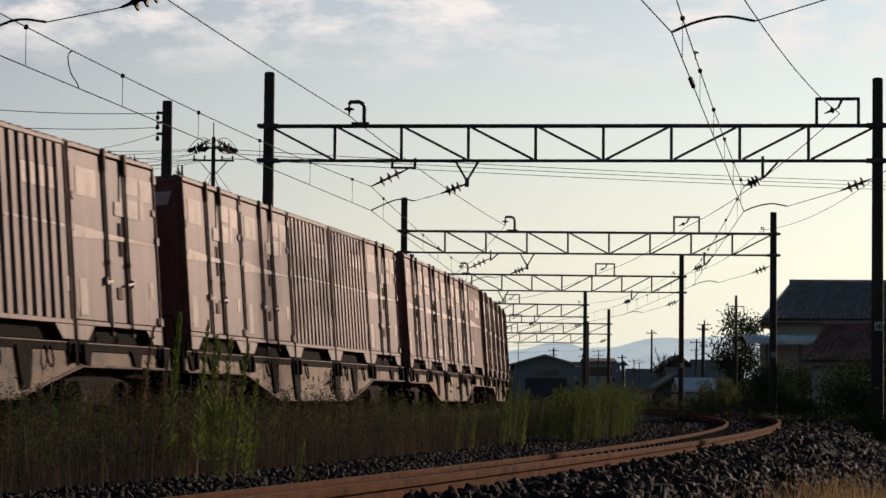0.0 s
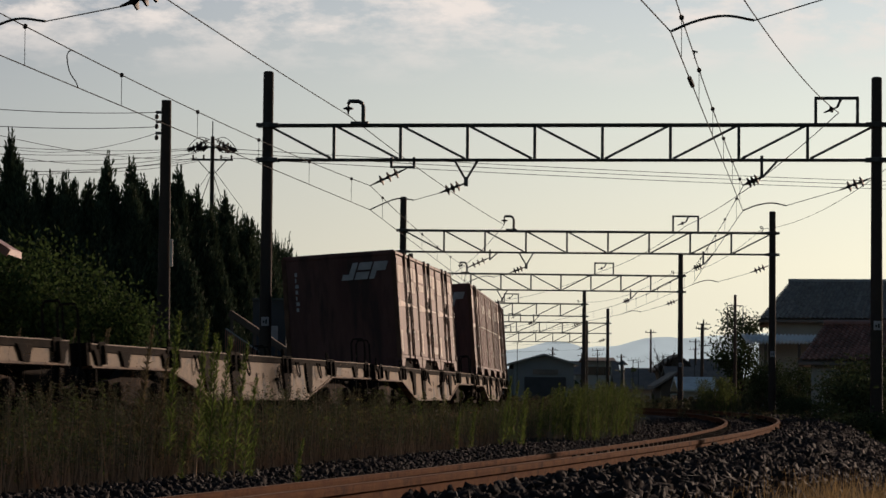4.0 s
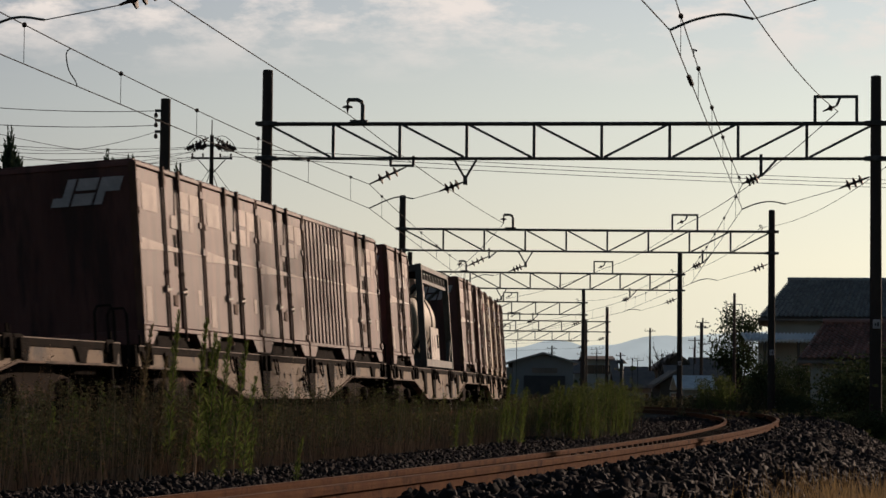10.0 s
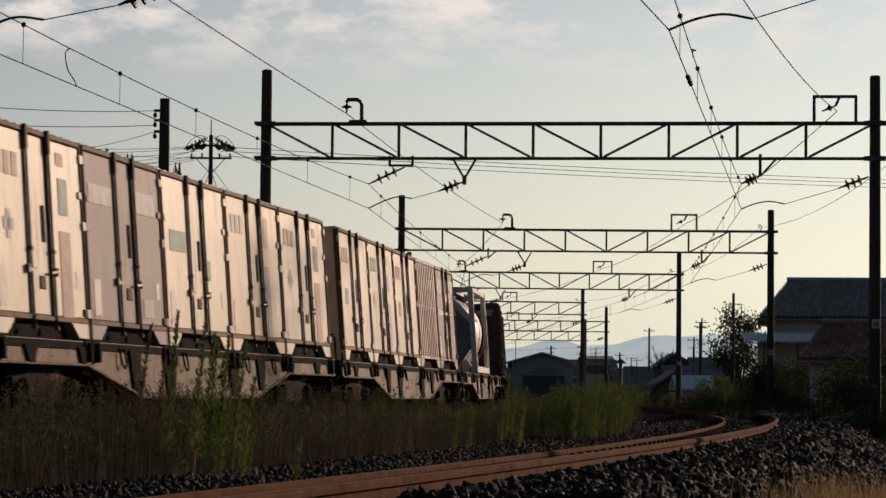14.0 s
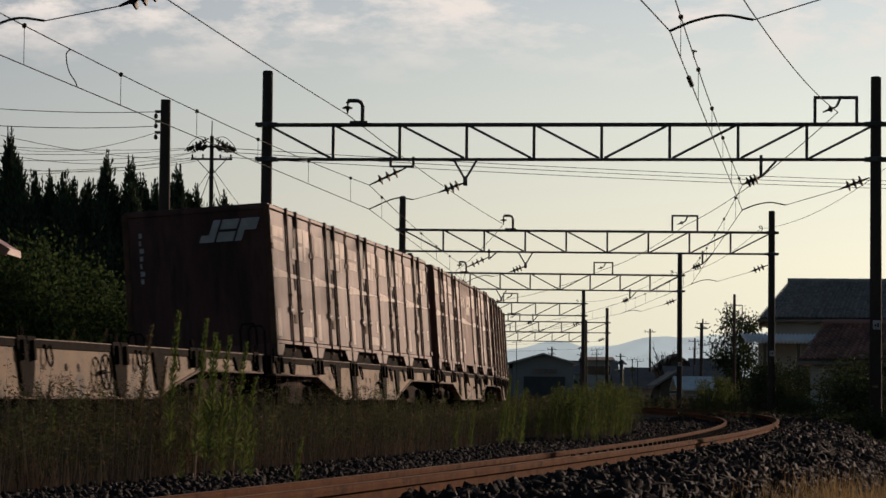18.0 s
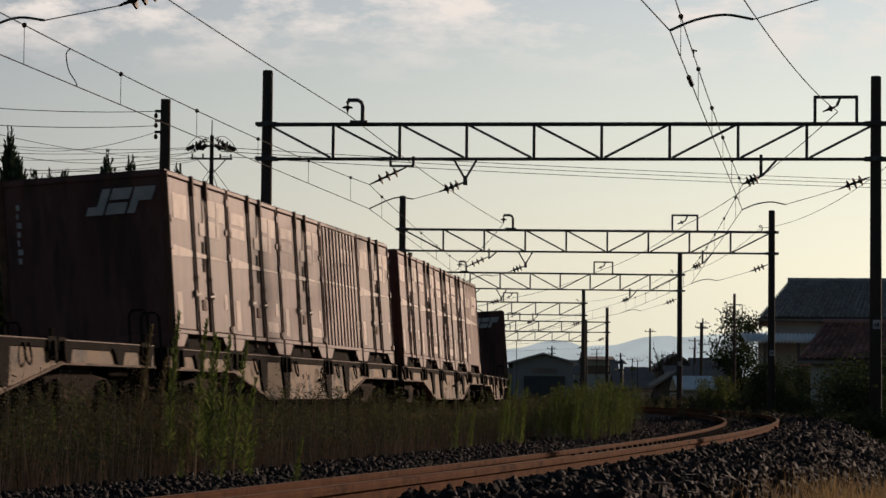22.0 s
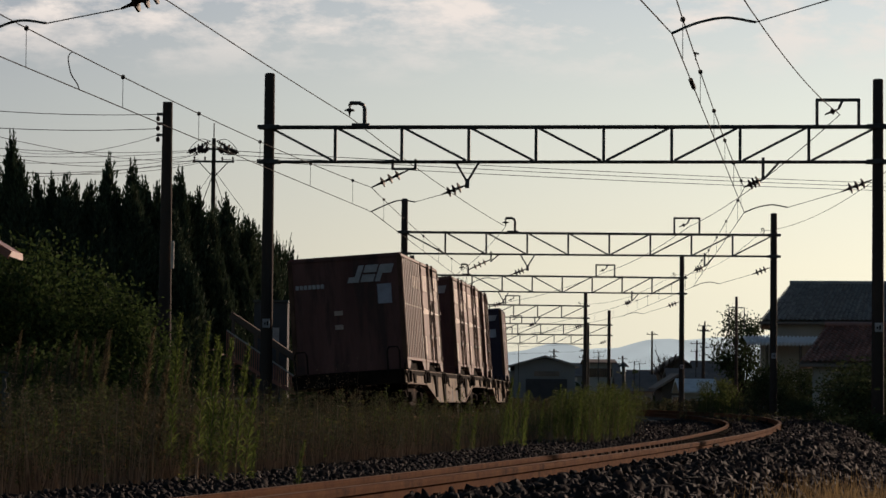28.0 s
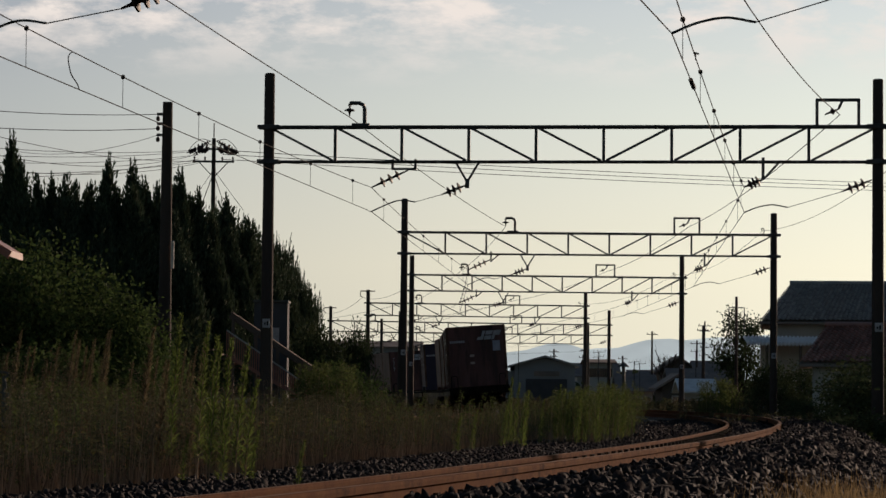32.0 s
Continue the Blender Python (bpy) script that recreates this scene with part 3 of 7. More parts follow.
def overhead(which, off, label):
    """Carrying wire, contact wire and droppers of one track, span by span."""
    t = thing("overhead_wire", label, "overhead wire", group="overhead wires")
    knots = []
    for s, drift in zip([-62] + [g[0] for g in SPANS] + [160, 198, 240], [0] + DRIFT + [1.2, 1.0, .8]):
        p = line(s, (outer(s) if which == "outside" else 0) + off + drift)
        knots.append((p + Vector((0, 0, CONTACT)), p + Vector((0, 0, CARRIER))))
    lows = [k[0] for k in knots]
    part("contact_wire", Mesh().tube(lows, .0085, 5), WIRE, t)
    highs = []
    for i in range(len(knots) - 1):
        pts = sag(knots[i][1], knots[i + 1][1], 0.13)
        highs += pts[:-1]
    part("carrying_wire", Mesh().tube(highs + [knots[-1][1]], .0085, 5), WIRE, t)
    for i in range(len(knots) - 1):
        pts = sag(knots[i][1], knots[i + 1][1], 0.13, 12)
        for k in range(1, 12, 2):
            top = pts[k]
            low = knots[i][0].lerp(knots[i + 1][0], k / 12)
            m = Mesh().tube([top, low], .0045, 4)
            drop = part("dropper", m, WIRE, t)
            if i < 4:
                part("dropper_clip", Mesh().lathe([(-.035, .012), (-.02, .032), (.02, .032), (.035, .012)], Matrix.Translation(top), 8), WIRE, drop)


overhead("inner", -0.42, "contact wire hung from its carrying wire over the inner track")
overhead("outside", -0.2, "contact wire hung from its carrying wire over the outer track")


def feeder(name, ends, drop, r, label):
    """A single wire strung from bracket to bracket."""
    pts = []
    for i, (p, q) in enumerate(zip(ends, ends[1:])):
        pts += sag(p, q, drop[min(i, len(drop) - 1)])[:-1]
    pts.append(Vector(ends[-1]))
    return tagged(part(name, Mesh().tube(pts, r, 5), WIRE), label, "wire", "feeder wires")


near = [g["at"](g["inner"] + FEED_IN[i], FEEDER + g["base"] - .02) for i, g in enumerate(GANTRIES[:5])]
feeder("feeder_wire", [line(-60, -.8, FEEDER)] + near + [line(165, .5, FEEDER - .3)], (.1, .05, .13), .011, "dark sagging feeder wire hung from bent brackets")
far = [g["at"](g["outside"] + FEED_OUT[i], FEEDER + g["base"] + .02) for i, g in enumerate(GANTRIES[:5])]
feeder("feeder_wire", [line(-60, outer(-60) + 1.7, FEEDER)] + far + [line(165, outer(165) - 1.0, FEEDER - .3)], (.2, .4, .25, .2), .011, "dark sagging feeder wire hung from square frames")


def pole_wires():
    """An earth wire along the outer poles and one hung from hooks on the far inner poles."""
    ends = [g["at"](g["W"] - .42, g["base"] + BEAM_TOP + .16) for g in GANTRIES[2:5]]
    for i, p in enumerate(ends):
        t = thing("wire_hook", "small curved iron hook carrying a thin wire", "bracket")
        part("hook", Mesh().tube(eased([p - Vector((0, 0, .14)), p + Vector((.06, 0, -.02)), p + Vector((.02, 0, .09)), p + Vector((-.06, 0, .07)), p]), .018, 5), IRON, t)
    feeder("earth_wire", [(11.35, 64.0, 6.75)] + ends, (.5,), .008, "thin sagging earth wire strung beside the outer poles")
    a, b = GANTRIES[4]["a"], GANTRIES[5]["a"]
    hang = []
    for p, z in ((a, 7.12), (b, 7.0)):
        t = thing("wire_hook", "small bent iron arm on a concrete pole", "bracket")
        q = Vector((p.x - .5, p.y - .1, z + .42))
        part("arm", Mesh().bar((p.x + .45, p.y - .1, z + .42), q, .06, .07), IRON, t)
        part("hook", Mesh().tube([q, q + Vector((-.04, 0, -.3)), q + Vector((.12, 0, -.42))], .03, 5), IRON, t)
        hang.append(q + Vector((.12, 0, -.42)))
    end = GANTRIES[3]["a"]
    feeder("earth_wire", [(-13.0, 250.0, 6.2), hang[1], hang[0], (end.x - .1, end.y, 6.25)], (.35,), .012, "thin sagging wire between far concrete poles")


pole_wires()


def on_wire(u, which, off, high):
    """A point on the carrying or the contact wire in the span before the second gantry."""
    a, b = (line(s, (outer(s) if which else 0) + off) for s in (SPANS[0][0], SPANS[1][0]))
    return a.lerp(b, u) + Vector((0, 0, CARRIER - .13 * 4 * u * (1 - u) if high else CONTACT))


def jumper():
    """A looped cable from the carrying wire to the contact wire of the inner track."""
    top, low = on_wire(JUMP_U, 0, -.42, True), on_wire(JUMP_U + .006, 0, -.42, False)
    pts = [top, top + Vector((-.06, 0, .02)), top + Vector((-.115, 0, -.06)), top.lerp(low, .55) + Vector((-.10, 0, 0)), top.lerp(low, .85) + Vector((-.02, 0, 0)), low]
    return wire("jumper_cable", eased(pts), .009, "looped dark jumper cable between two overhead wires", "overhead wires")


jumper()


def section_fitting():
    t = thing("wire_tensioner", "small dark fittings on the overhead wires of the outer track", "wire fitting")
    p = on_wire(FIT_U, 1, -.2, True)
    part("clamp", Mesh().bar(p + Vector((-.01, 0, .01)), p + Vector((.07, 0, -.01)), .022, .022), IRON, t)
    part("clamp_arm", Mesh().bar(p + Vector((.025, 0, 0)), p + Vector((.02, 0, -.10)), .014, .014), IRON, t)
    p, q = on_wire(INS_U, 1, -.2, False), on_wire(INS_U + .04, 1, -.2, False)
    ins = part("insulator", Mesh().tube([p, q], .014, 6), CERAMIC, t)
    for u in (.2, .4, .62, .82):
        part("insulator_disc", Mesh().tube([p.lerp(q, u - .05), p.lerp(q, u + .05)], .034, 8), CERAMIC, ins)


section_fitting()
# ---------------------------------------------------------------- the train
CL, CW, CH = 3.715, 2.45, 2.5
PITCH, WAGON = 3.80, 20.4


def side_frame(t, L, H, mat, trim):
    """Corner posts, rails, castings and fork pockets that all the boxes share."""
    w = CW / 2
    edge = BROWN_EDGE if mat in (WHITE, CREAM, LILAC) else mat
    for x in (-1, 1):
        for y in (-1, 1):
            part("corner_post", Mesh().box(x * (w - .09), x * (w + .008), y * (L / 2 - .05), y * L / 2, .0, H - .06), trim, t, bevel=.008)
            part("corner_casting", Mesh().prism([(y * (L / 2 + .002), 0), (y * (L / 2 + .002), .19), (y * (L / 2 - .74), .19), (y * (L / 2 - .66), .13), (y * (L / 2 - .44), 0)], *sorted((x * (w - .13), x * (w + .004))), axis=0), mat, t, bevel=.008)
    for x in (-1, 1):
        part("top_rail", Mesh().box(x * (w - .07), x * (w + .004), -L / 2 + .045, L / 2 - .045, H - .10, H - .035), edge, t, bevel=.01)
        part("bottom_rail", Mesh().box(*sorted((x * (w - .07), x * (w + .006))), -L / 2 + .05, L / 2 - .05, .19, .25), edge, t, bevel=.006)
    # a solid black block stands for the shaded voids between the castings
    part("fork_pocket", Mesh().box(-w + .12, w - .12, -L / 2 + .3, L / 2 - .3, .0, .19), UNDER, t, "black block for the shaded fork pockets under the floor")


EMBLEM = ((.0, .27, 0, .33), (.14, .13, .33, 1.0), (.31, .31, 0, .44), (.31, .31, .56, 1.0), (.66, .12, 0, .47), (.66, .33, .47, 1.0))


def logo_bars(m, x, y0, y1, z0, z1, out, along=1):
    """The slanted block emblem, as plain shapes, on the side face x."""
    w, h = y1 - y0, z1 - z0
    for a, b, f0, f1 in EMBLEM:
        p, q = y0 + a * w + .16 * h * f0, y0 + a * w + .16 * h * f1
        m.prism([(p, z0 + h * f0), (p + b * w, z0 + h * f0), (q + b * w, z0 + h * f1), (q, z0 + h * f1)], x, x + out, axis=0)


def end_marks(t, y, code, mat=None, plate=False):
    """Emblem and stacked number on an end wall."""
    m = Mesh()
    s = 1 if y < 0 else -1
    for a, b, f0, f1 in EMBLEM:
        p, q, b = .04 + .9 * a + .137 * f0, .04 + .9 * a + .137 * f1, .9 * b
        m.prism([(s * p, 1.9 + .36 * f0), (s * (p + b), 1.9 + .36 * f0), (s * (q + b), 1.9 + .36 * f1), (s * q, 1.9 + .36 * f1)], y, y + math.copysign(.006, y), axis=1)
    part("emblem", m, mat or END_MARK, t, "plain slanted emblem in faded pale paint")["kind"] = "stuff"
    m = Mesh()
    if code == "stack":
        for i in range(7):
            m.box(*sorted((-s * .96, -s * (.96 - (.05, .07, .03)[i % 3]))), min(y, y + math.copysign(.006, y)), max(y, y + math.copysign(.006, y)), 1.3 + i * .125, 1.38 + i * .125)
    else:
        for i in range(7):
            m.box(-1.08 + i * .09, -1.01 + i * .09, min(y, y + math.copysign(.006, y)), max(y, y + math.copysign(.006, y)), 1.82, 1.91)
    part("number_mark", m, mat or END_MARK, t)["kind"] = "stuff"


def end_wall(t, L, H, mat, y):
    w = CW / 2
    m = Mesh()
    e = .02
    pts = []
    n = 14
    for i in range(n + 1):
        x = -w + .09 + (CW - .18) * i / n
        pts.append((x, e * (1 if i % 2 else 0.2)))
    for i in range(n):
        (xa, da), (xb, db) = pts[i], pts[i + 1]
        ya, yb = y * (L / 2 - .03 + da * .5), y * (L / 2 - .03 + db * .5)
        m.add([(xa, ya, .12), (xb, yb, .12), (xb, yb, H - .08), (xa, ya, H - .08)], [(0, 1, 2, 3) if y < 0 else (3, 2, 1, 0)])
    part("end_wall", m, mat, t)
    part("end_rail", Mesh().box(-w + .09, w - .09, y * (L / 2 - .06), y * L / 2, H - .11, H - .04), mat, t, bevel=.008)
    part("end_sill", Mesh().box(-w + .13, w - .13, y * (L / 2 - .06), y * L / 2, .0, .19), mat, t, bevel=.008)


def box_body(t, L, H, mat):
    w = CW / 2
    part("inner_body", Mesh().box(-w + .05, w - .05, -L / 2 + .05, L / 2 - .05, .19, H - .06), mat, t)
    m = Mesh()
    n = 12
    for i in range(n):
        y0, y1 = -L / 2 + .03 + (L - .06) * i / n, -L / 2 + .03 + (L - .06) * (i + .62) / n
        m.box(-w + .03, w - .03, y0, y1, H - .06, H - .008)
    part("roof", m, mat, t, "ribbed steel roof", bevel=.01)["kind"] = "stuff"


def container_door(mat, label, trim=None, marks=(), emblem=True, stripe=True, code="stack", jot=None, brand=MARK):
    """A twelve-foot box with a double door in each side."""
    t = thing("freight_container", label, "container", group="containers on the train")
    trim = trim or TRIM
    L, H, w = CL, CH, CW / 2
    box_body(t, L, H, mat)
    side_frame(t, L, H, mat, trim)
    for y in (-1, 1):
        end_wall(t, L, H, mat, y)
    if emblem:
        end_marks(t, -L / 2 - .002, code)
    part("far_side_wall", Mesh().box(-w + .004, -w + .06, -L / 2 + .05, L / 2 - .05, .13, H - .1), mat, t)
    for x in (1,):
        def slab(name, a, b, z0, z1, d0, d1, m, parent=t, lab="", bev=.012):
            return part(name, Mesh().box(*sorted((x * (w - d0), x * (w - d1))), -L / 2 + a * L, -L / 2 + b * L, z0, z1), m, parent, lab, bevel=bev)
        leaf1 = slab("door_leaf", .018, .368, .255, H - .11, .06, .012, mat)
        mid = slab("lock_panel", .395, .605, .255, H - .11, .06, .022, mat)
        leaf2 = slab("door_leaf", .632, .982, .255, H - .11, .06, .012, mat)
        for leaf, c in ((leaf1, .381), (leaf2, .619)):
            yy = -L / 2 + c * L
            m = Mesh().box(*sorted((x * (w - .055), x * (w + .004))), yy - .017, yy + .017, .25, H - .05)
            part("door_post", m, trim, t, "dark seal and locking rod", bevel=.01)
            m = Mesh().tube([(x * (w + .022), yy, .07), (x * (w + .022), yy, H - .02)], .014, 6)
            m.box(*sorted((x * (w - .01), x * (w + .04))), yy - .04, yy + .04, H - .30, H - .015)
            for zz in (.10, 1.02):
                m.box(*sorted((x * (w - .01), x * (w + .045))), yy - .034, yy + .034, zz - .022, zz + .022)
            part("lock_rod", m, trim, leaf)
            k = -1 if c < .5 else 1
            m = Mesh().bar((x * (w + .03), yy - .14, .76), (x * (w + .03), yy + .14, .79), .022, .03)
            m.box(*sorted((x * (w - .01), x * (w + .04))), yy + k * .12 - .022, yy + k * .12 + .022, .73, .83)
            part("handle", m, STEEL, leaf, "worn bright door handle")
        slab("lock_slot", .535, .575, 1.13, 1.57, .03, .016, UNDER, mid, "black slot of the lock", 0)
        slab("lock_box", .49, .55, .56, .72, .03, .005, trim, mid)
        for c in (.035, .965):
            for zz in (.28, 1.75):
                slab("hinge", c - .014, c + .014, zz, zz + .09, .02, -.012, mat if zz > 1 else trim, leaf1 if c < .5 else leaf2, bev=.004)
        for c in (.006, .994):
            for zz in (.26, 1.36, 2.2):
                slab("hinge_block", c - .016, c + .016, zz, zz + .11, .02, -.02, mat, leaf1 if c < .5 else leaf2, bev=.004)
        m = Mesh()
        o = x * .004
        fx = x * (w - .010)
        if stripe:
            for a, b, za, zb in ((.02, .366, .17, .085), (.398, .60, .08, .055), (.634, .98, .05, .012)):
                zc = 1.36
                ya, yb = -L / 2 + a * L, -L / 2 + b * L
                xx = fx if (a < .4 or a > .6) else x * (w - .020)
                m.prism([(ya, zc - za / 2), (yb, zc - zb / 2), (yb, zc + zb / 2), (ya, zc + za / 2)], *sorted((xx, xx + o)), axis=0)
            part("stripe", m, brand, t, "faded pale tapering stripe")["kind"] = "stuff"
        for a, b, z0, z1 in marks:
            part("lettering", Mesh().box(*sorted((fx, fx + o)), -L / 2 + a * L, -L / 2 + b * L, z0, z1), brand, t, "faded block of unreadable lettering")
        if emblem:
            m = Mesh()
            logo_bars(m, fx, -L / 2 + .50 * L, -L / 2 + .95 * L, 1.66, 2.22, o, x)
            part("emblem", m, brand, t, "plain slanted emblem in faded pale paint")["kind"] = "stuff"
        for a, b, z0, z1 in ((.88, .93, .62, .84), (.07, .15, .32, .78)):
            part("label_plate", Mesh().box(*sorted((fx, fx + o)), -L / 2 + a * L, -L / 2 + b * L, z0, z1), brand, t)
        if jot:
            for paint, blocks in jot:
                m = Mesh()
                for a, b, z0, z1 in blocks:
                    m.box(*sorted((fx, fx + o * 1.5)), -L / 2 + a * L, -L / 2 + b * L, z0, z1)
                part("emblem", m, paint, t, "faded coloured emblem blocks")["kind"] = "stuff"
    return t


def container_ribbed(mat, label, whole=True, trim=None, ends=True, code="row", emblem=True, plate=False, side=None):
    """A twelve-foot box whose side is pressed into upright ribs."""
    t = thing("freight_container", label, "container", group="containers on the train")
    trim = trim or TRIM
    L, H, w = CL, CH, CW / 2
    box_body(t, L, H, mat)
    side_frame(t, L, H, mat, trim)
    for y in (-1, 1):
        end_wall(t, L, H, mat, y)
    if emblem:
        end_marks(t, -L / 2 - .002, code)
    if plate:
        part("sticker", Mesh().box(.68, .98, -L / 2 - .008, -L / 2 - .002, 1.42, 1.84), BLUE_MARK, t, "pale blue square sticker", 0)
        m = Mesh().box(-.28, -.10, -L / 2 - .008, -L / 2 - .002, 1.22, 1.32).box(-.28, -.10, -L / 2 - .008, -L / 2 - .002, .92, 1.02)
        part("sticker", m, MARK, t, "two small pale labels")
    for x in (-1, 1):
        m = Mesh()
        prof = [(-L / 2 + .05, .012), (-L / 2 + (.16 if whole else .75), .012)]
        a, b = prof[-1][0], L / 2 - .17
        n = 10 if whole else 8
        step = (b - a) / n
        for i in range(n):
            y = a + i * step
            prof += [(y + step * .12, .012), (y + step * .24, .062), (y + step * .50, .062), (y + step * .62, .012)]
        prof += [(b + .02, .012), (L / 2 - .05, .012)]
        verts = [(x * (w - d), y, z) for z in (.25, H - .10) for y, d in prof]
        k = len(prof)
        m.add(verts, [(i, i + 1, k + i + 1, k + i) for i in range(k - 1)])
        part("ribbed_wall", m, side or mat, t, "upright pressed ribs")
        m = Mesh()
        fx = x * (w - .012)
        for i in range(n):
            y = a + i * step + step * .62
            for z0, z1 in ((1.385, 1.42),):
                m.box(*sorted((fx, fx + x * .004)), y, y + step * .5, z0, z1)
            if 5 <= i <= 8:
                m.box(*sorted((fx, fx + x * .004)), y, y + step * .5, 1.82, 2.08)
        m.box(*sorted((fx, fx + x * .004)), L / 2 - .14, L / 2 - .07, .6, .78)
        part("marking", m, MARK, t, "faded pale stripe and emblem broken by the ribs")["kind"] = "stuff"
    return t


def container_plain(mat, label):
    """A twelve-foot box with a smooth dented side and no door in it."""
    t = thing("freight_container", label, "container", group="containers on the train")
    L, H, w = CL, CH, CW / 2
    box_body(t, L, H, mat)
    side_frame(t, L, H, mat, mat)
    for y in (-1, 1):
        end_wall(t, L, H, mat, y)
    end_marks(t, -L / 2 - .002, "stack")
    for x in (-1, 1):
        m = Mesh()
        nx, nz = 34, 20
        verts = []
        for j in range(nz + 1):
            for i in range(nx + 1):
                y, z = -L / 2 + .05 + (L - .1) * i / nx, .25 + (H - .36) * j / nz
                edge = min(i, nx - i, 2) / 2 * min(j, nz - j, 2) / 2
                dent = .003 if z < 2.12 else .045
                verts.append((x * (w - .014 - edge * dent * (.4 + noise.noise(Vector((y * 4.6, z * .7, x))))), y, z))
        m.add(verts, [(j * (nx + 1) + i, j * (nx + 1) + i + 1, (j + 1) * (nx + 1) + i + 1, (j + 1) * (nx + 1) + i) for j in range(nz) for i in range(nx)])
        part("side_wall", m, mat, t, "smooth dented side wall", smooth=True)
        for k in range(5):
            y = -L / 2 + .35 + k * .75
            part("roof_clip", Mesh().box(*sorted((x * (w - .04), x * (w + .012))), y - .05, y + .05, H - .14, H - .02), mat, t, bevel=.006)
        m = Mesh()
        fx = x * (w - .012)
        logo_bars(m, fx, -L / 2 + .50 * L, -L / 2 + .93 * L, 1.58, 2.10, x * .004, x)
        for a in (.08, .2, .32):
            m.box(*sorted((fx, fx + x * .004)), -L / 2 + a * L, -L / 2 + (a + .07) * L, 1.75, 2.0)
        m.prism([(-L / 2 + .1, 1.30), (L / 2 - .1, 1.335), (L / 2 - .1, 1.345), (-L / 2 + .1, 1.47)], *sorted((fx, fx + x * .004)), axis=0)
        m.box(*sorted((fx, fx + x * .004)), -L / 2 + .15 * L, -L / 2 + .25 * L, .5, .9)
        part("marking", m, MARK, t, "worn pale stripe and emblem")["kind"] = "stuff"
    return t


def tank_frame(t, L, H, mat, w, braces):
    for x in (-1, 1):
        for y in (-1, 1):
            part("corner_post", Mesh().box(*sorted((x * (w - .15), x * w)), *sorted((y * (L / 2 - .16), y * L / 2)), 0, H), mat, t, bevel=.012)
    for x in (-1, 1):
        for z0, z1 in ((.02, .20), (H - .14, H - .02)):
            part("side_rail", Mesh().box(*sorted((x * (w - .13), x * (w - .01))), -L / 2 + .16, L / 2 - .16, z0, z1), mat, t, bevel=.01)
        for y in (-1, 1):
            part("brace", Mesh().bar((x * (w - .06), y * (L / 2 - .1), .75), (x * (w - .06), y * (L / 2 - .8), .18), .09, .07), mat, t)
            if braces:
                part("brace", Mesh().bar((x * (w - .06), y * (L / 2 - .1), H - .75), (x * (w - .06), y * (L / 2 - .75), H - .1), .09, .07), mat, t)
    for y in (-1, 1):
        for z0, z1 in ((.02, .2), (H - .16, H - .02)):
            part("end_rail", Mesh().box(-w + .15, w - .15, *sorted((y * (L / 2 - .14), y * (L / 2 - .02))), z0, z1), mat, t, bevel=.01)


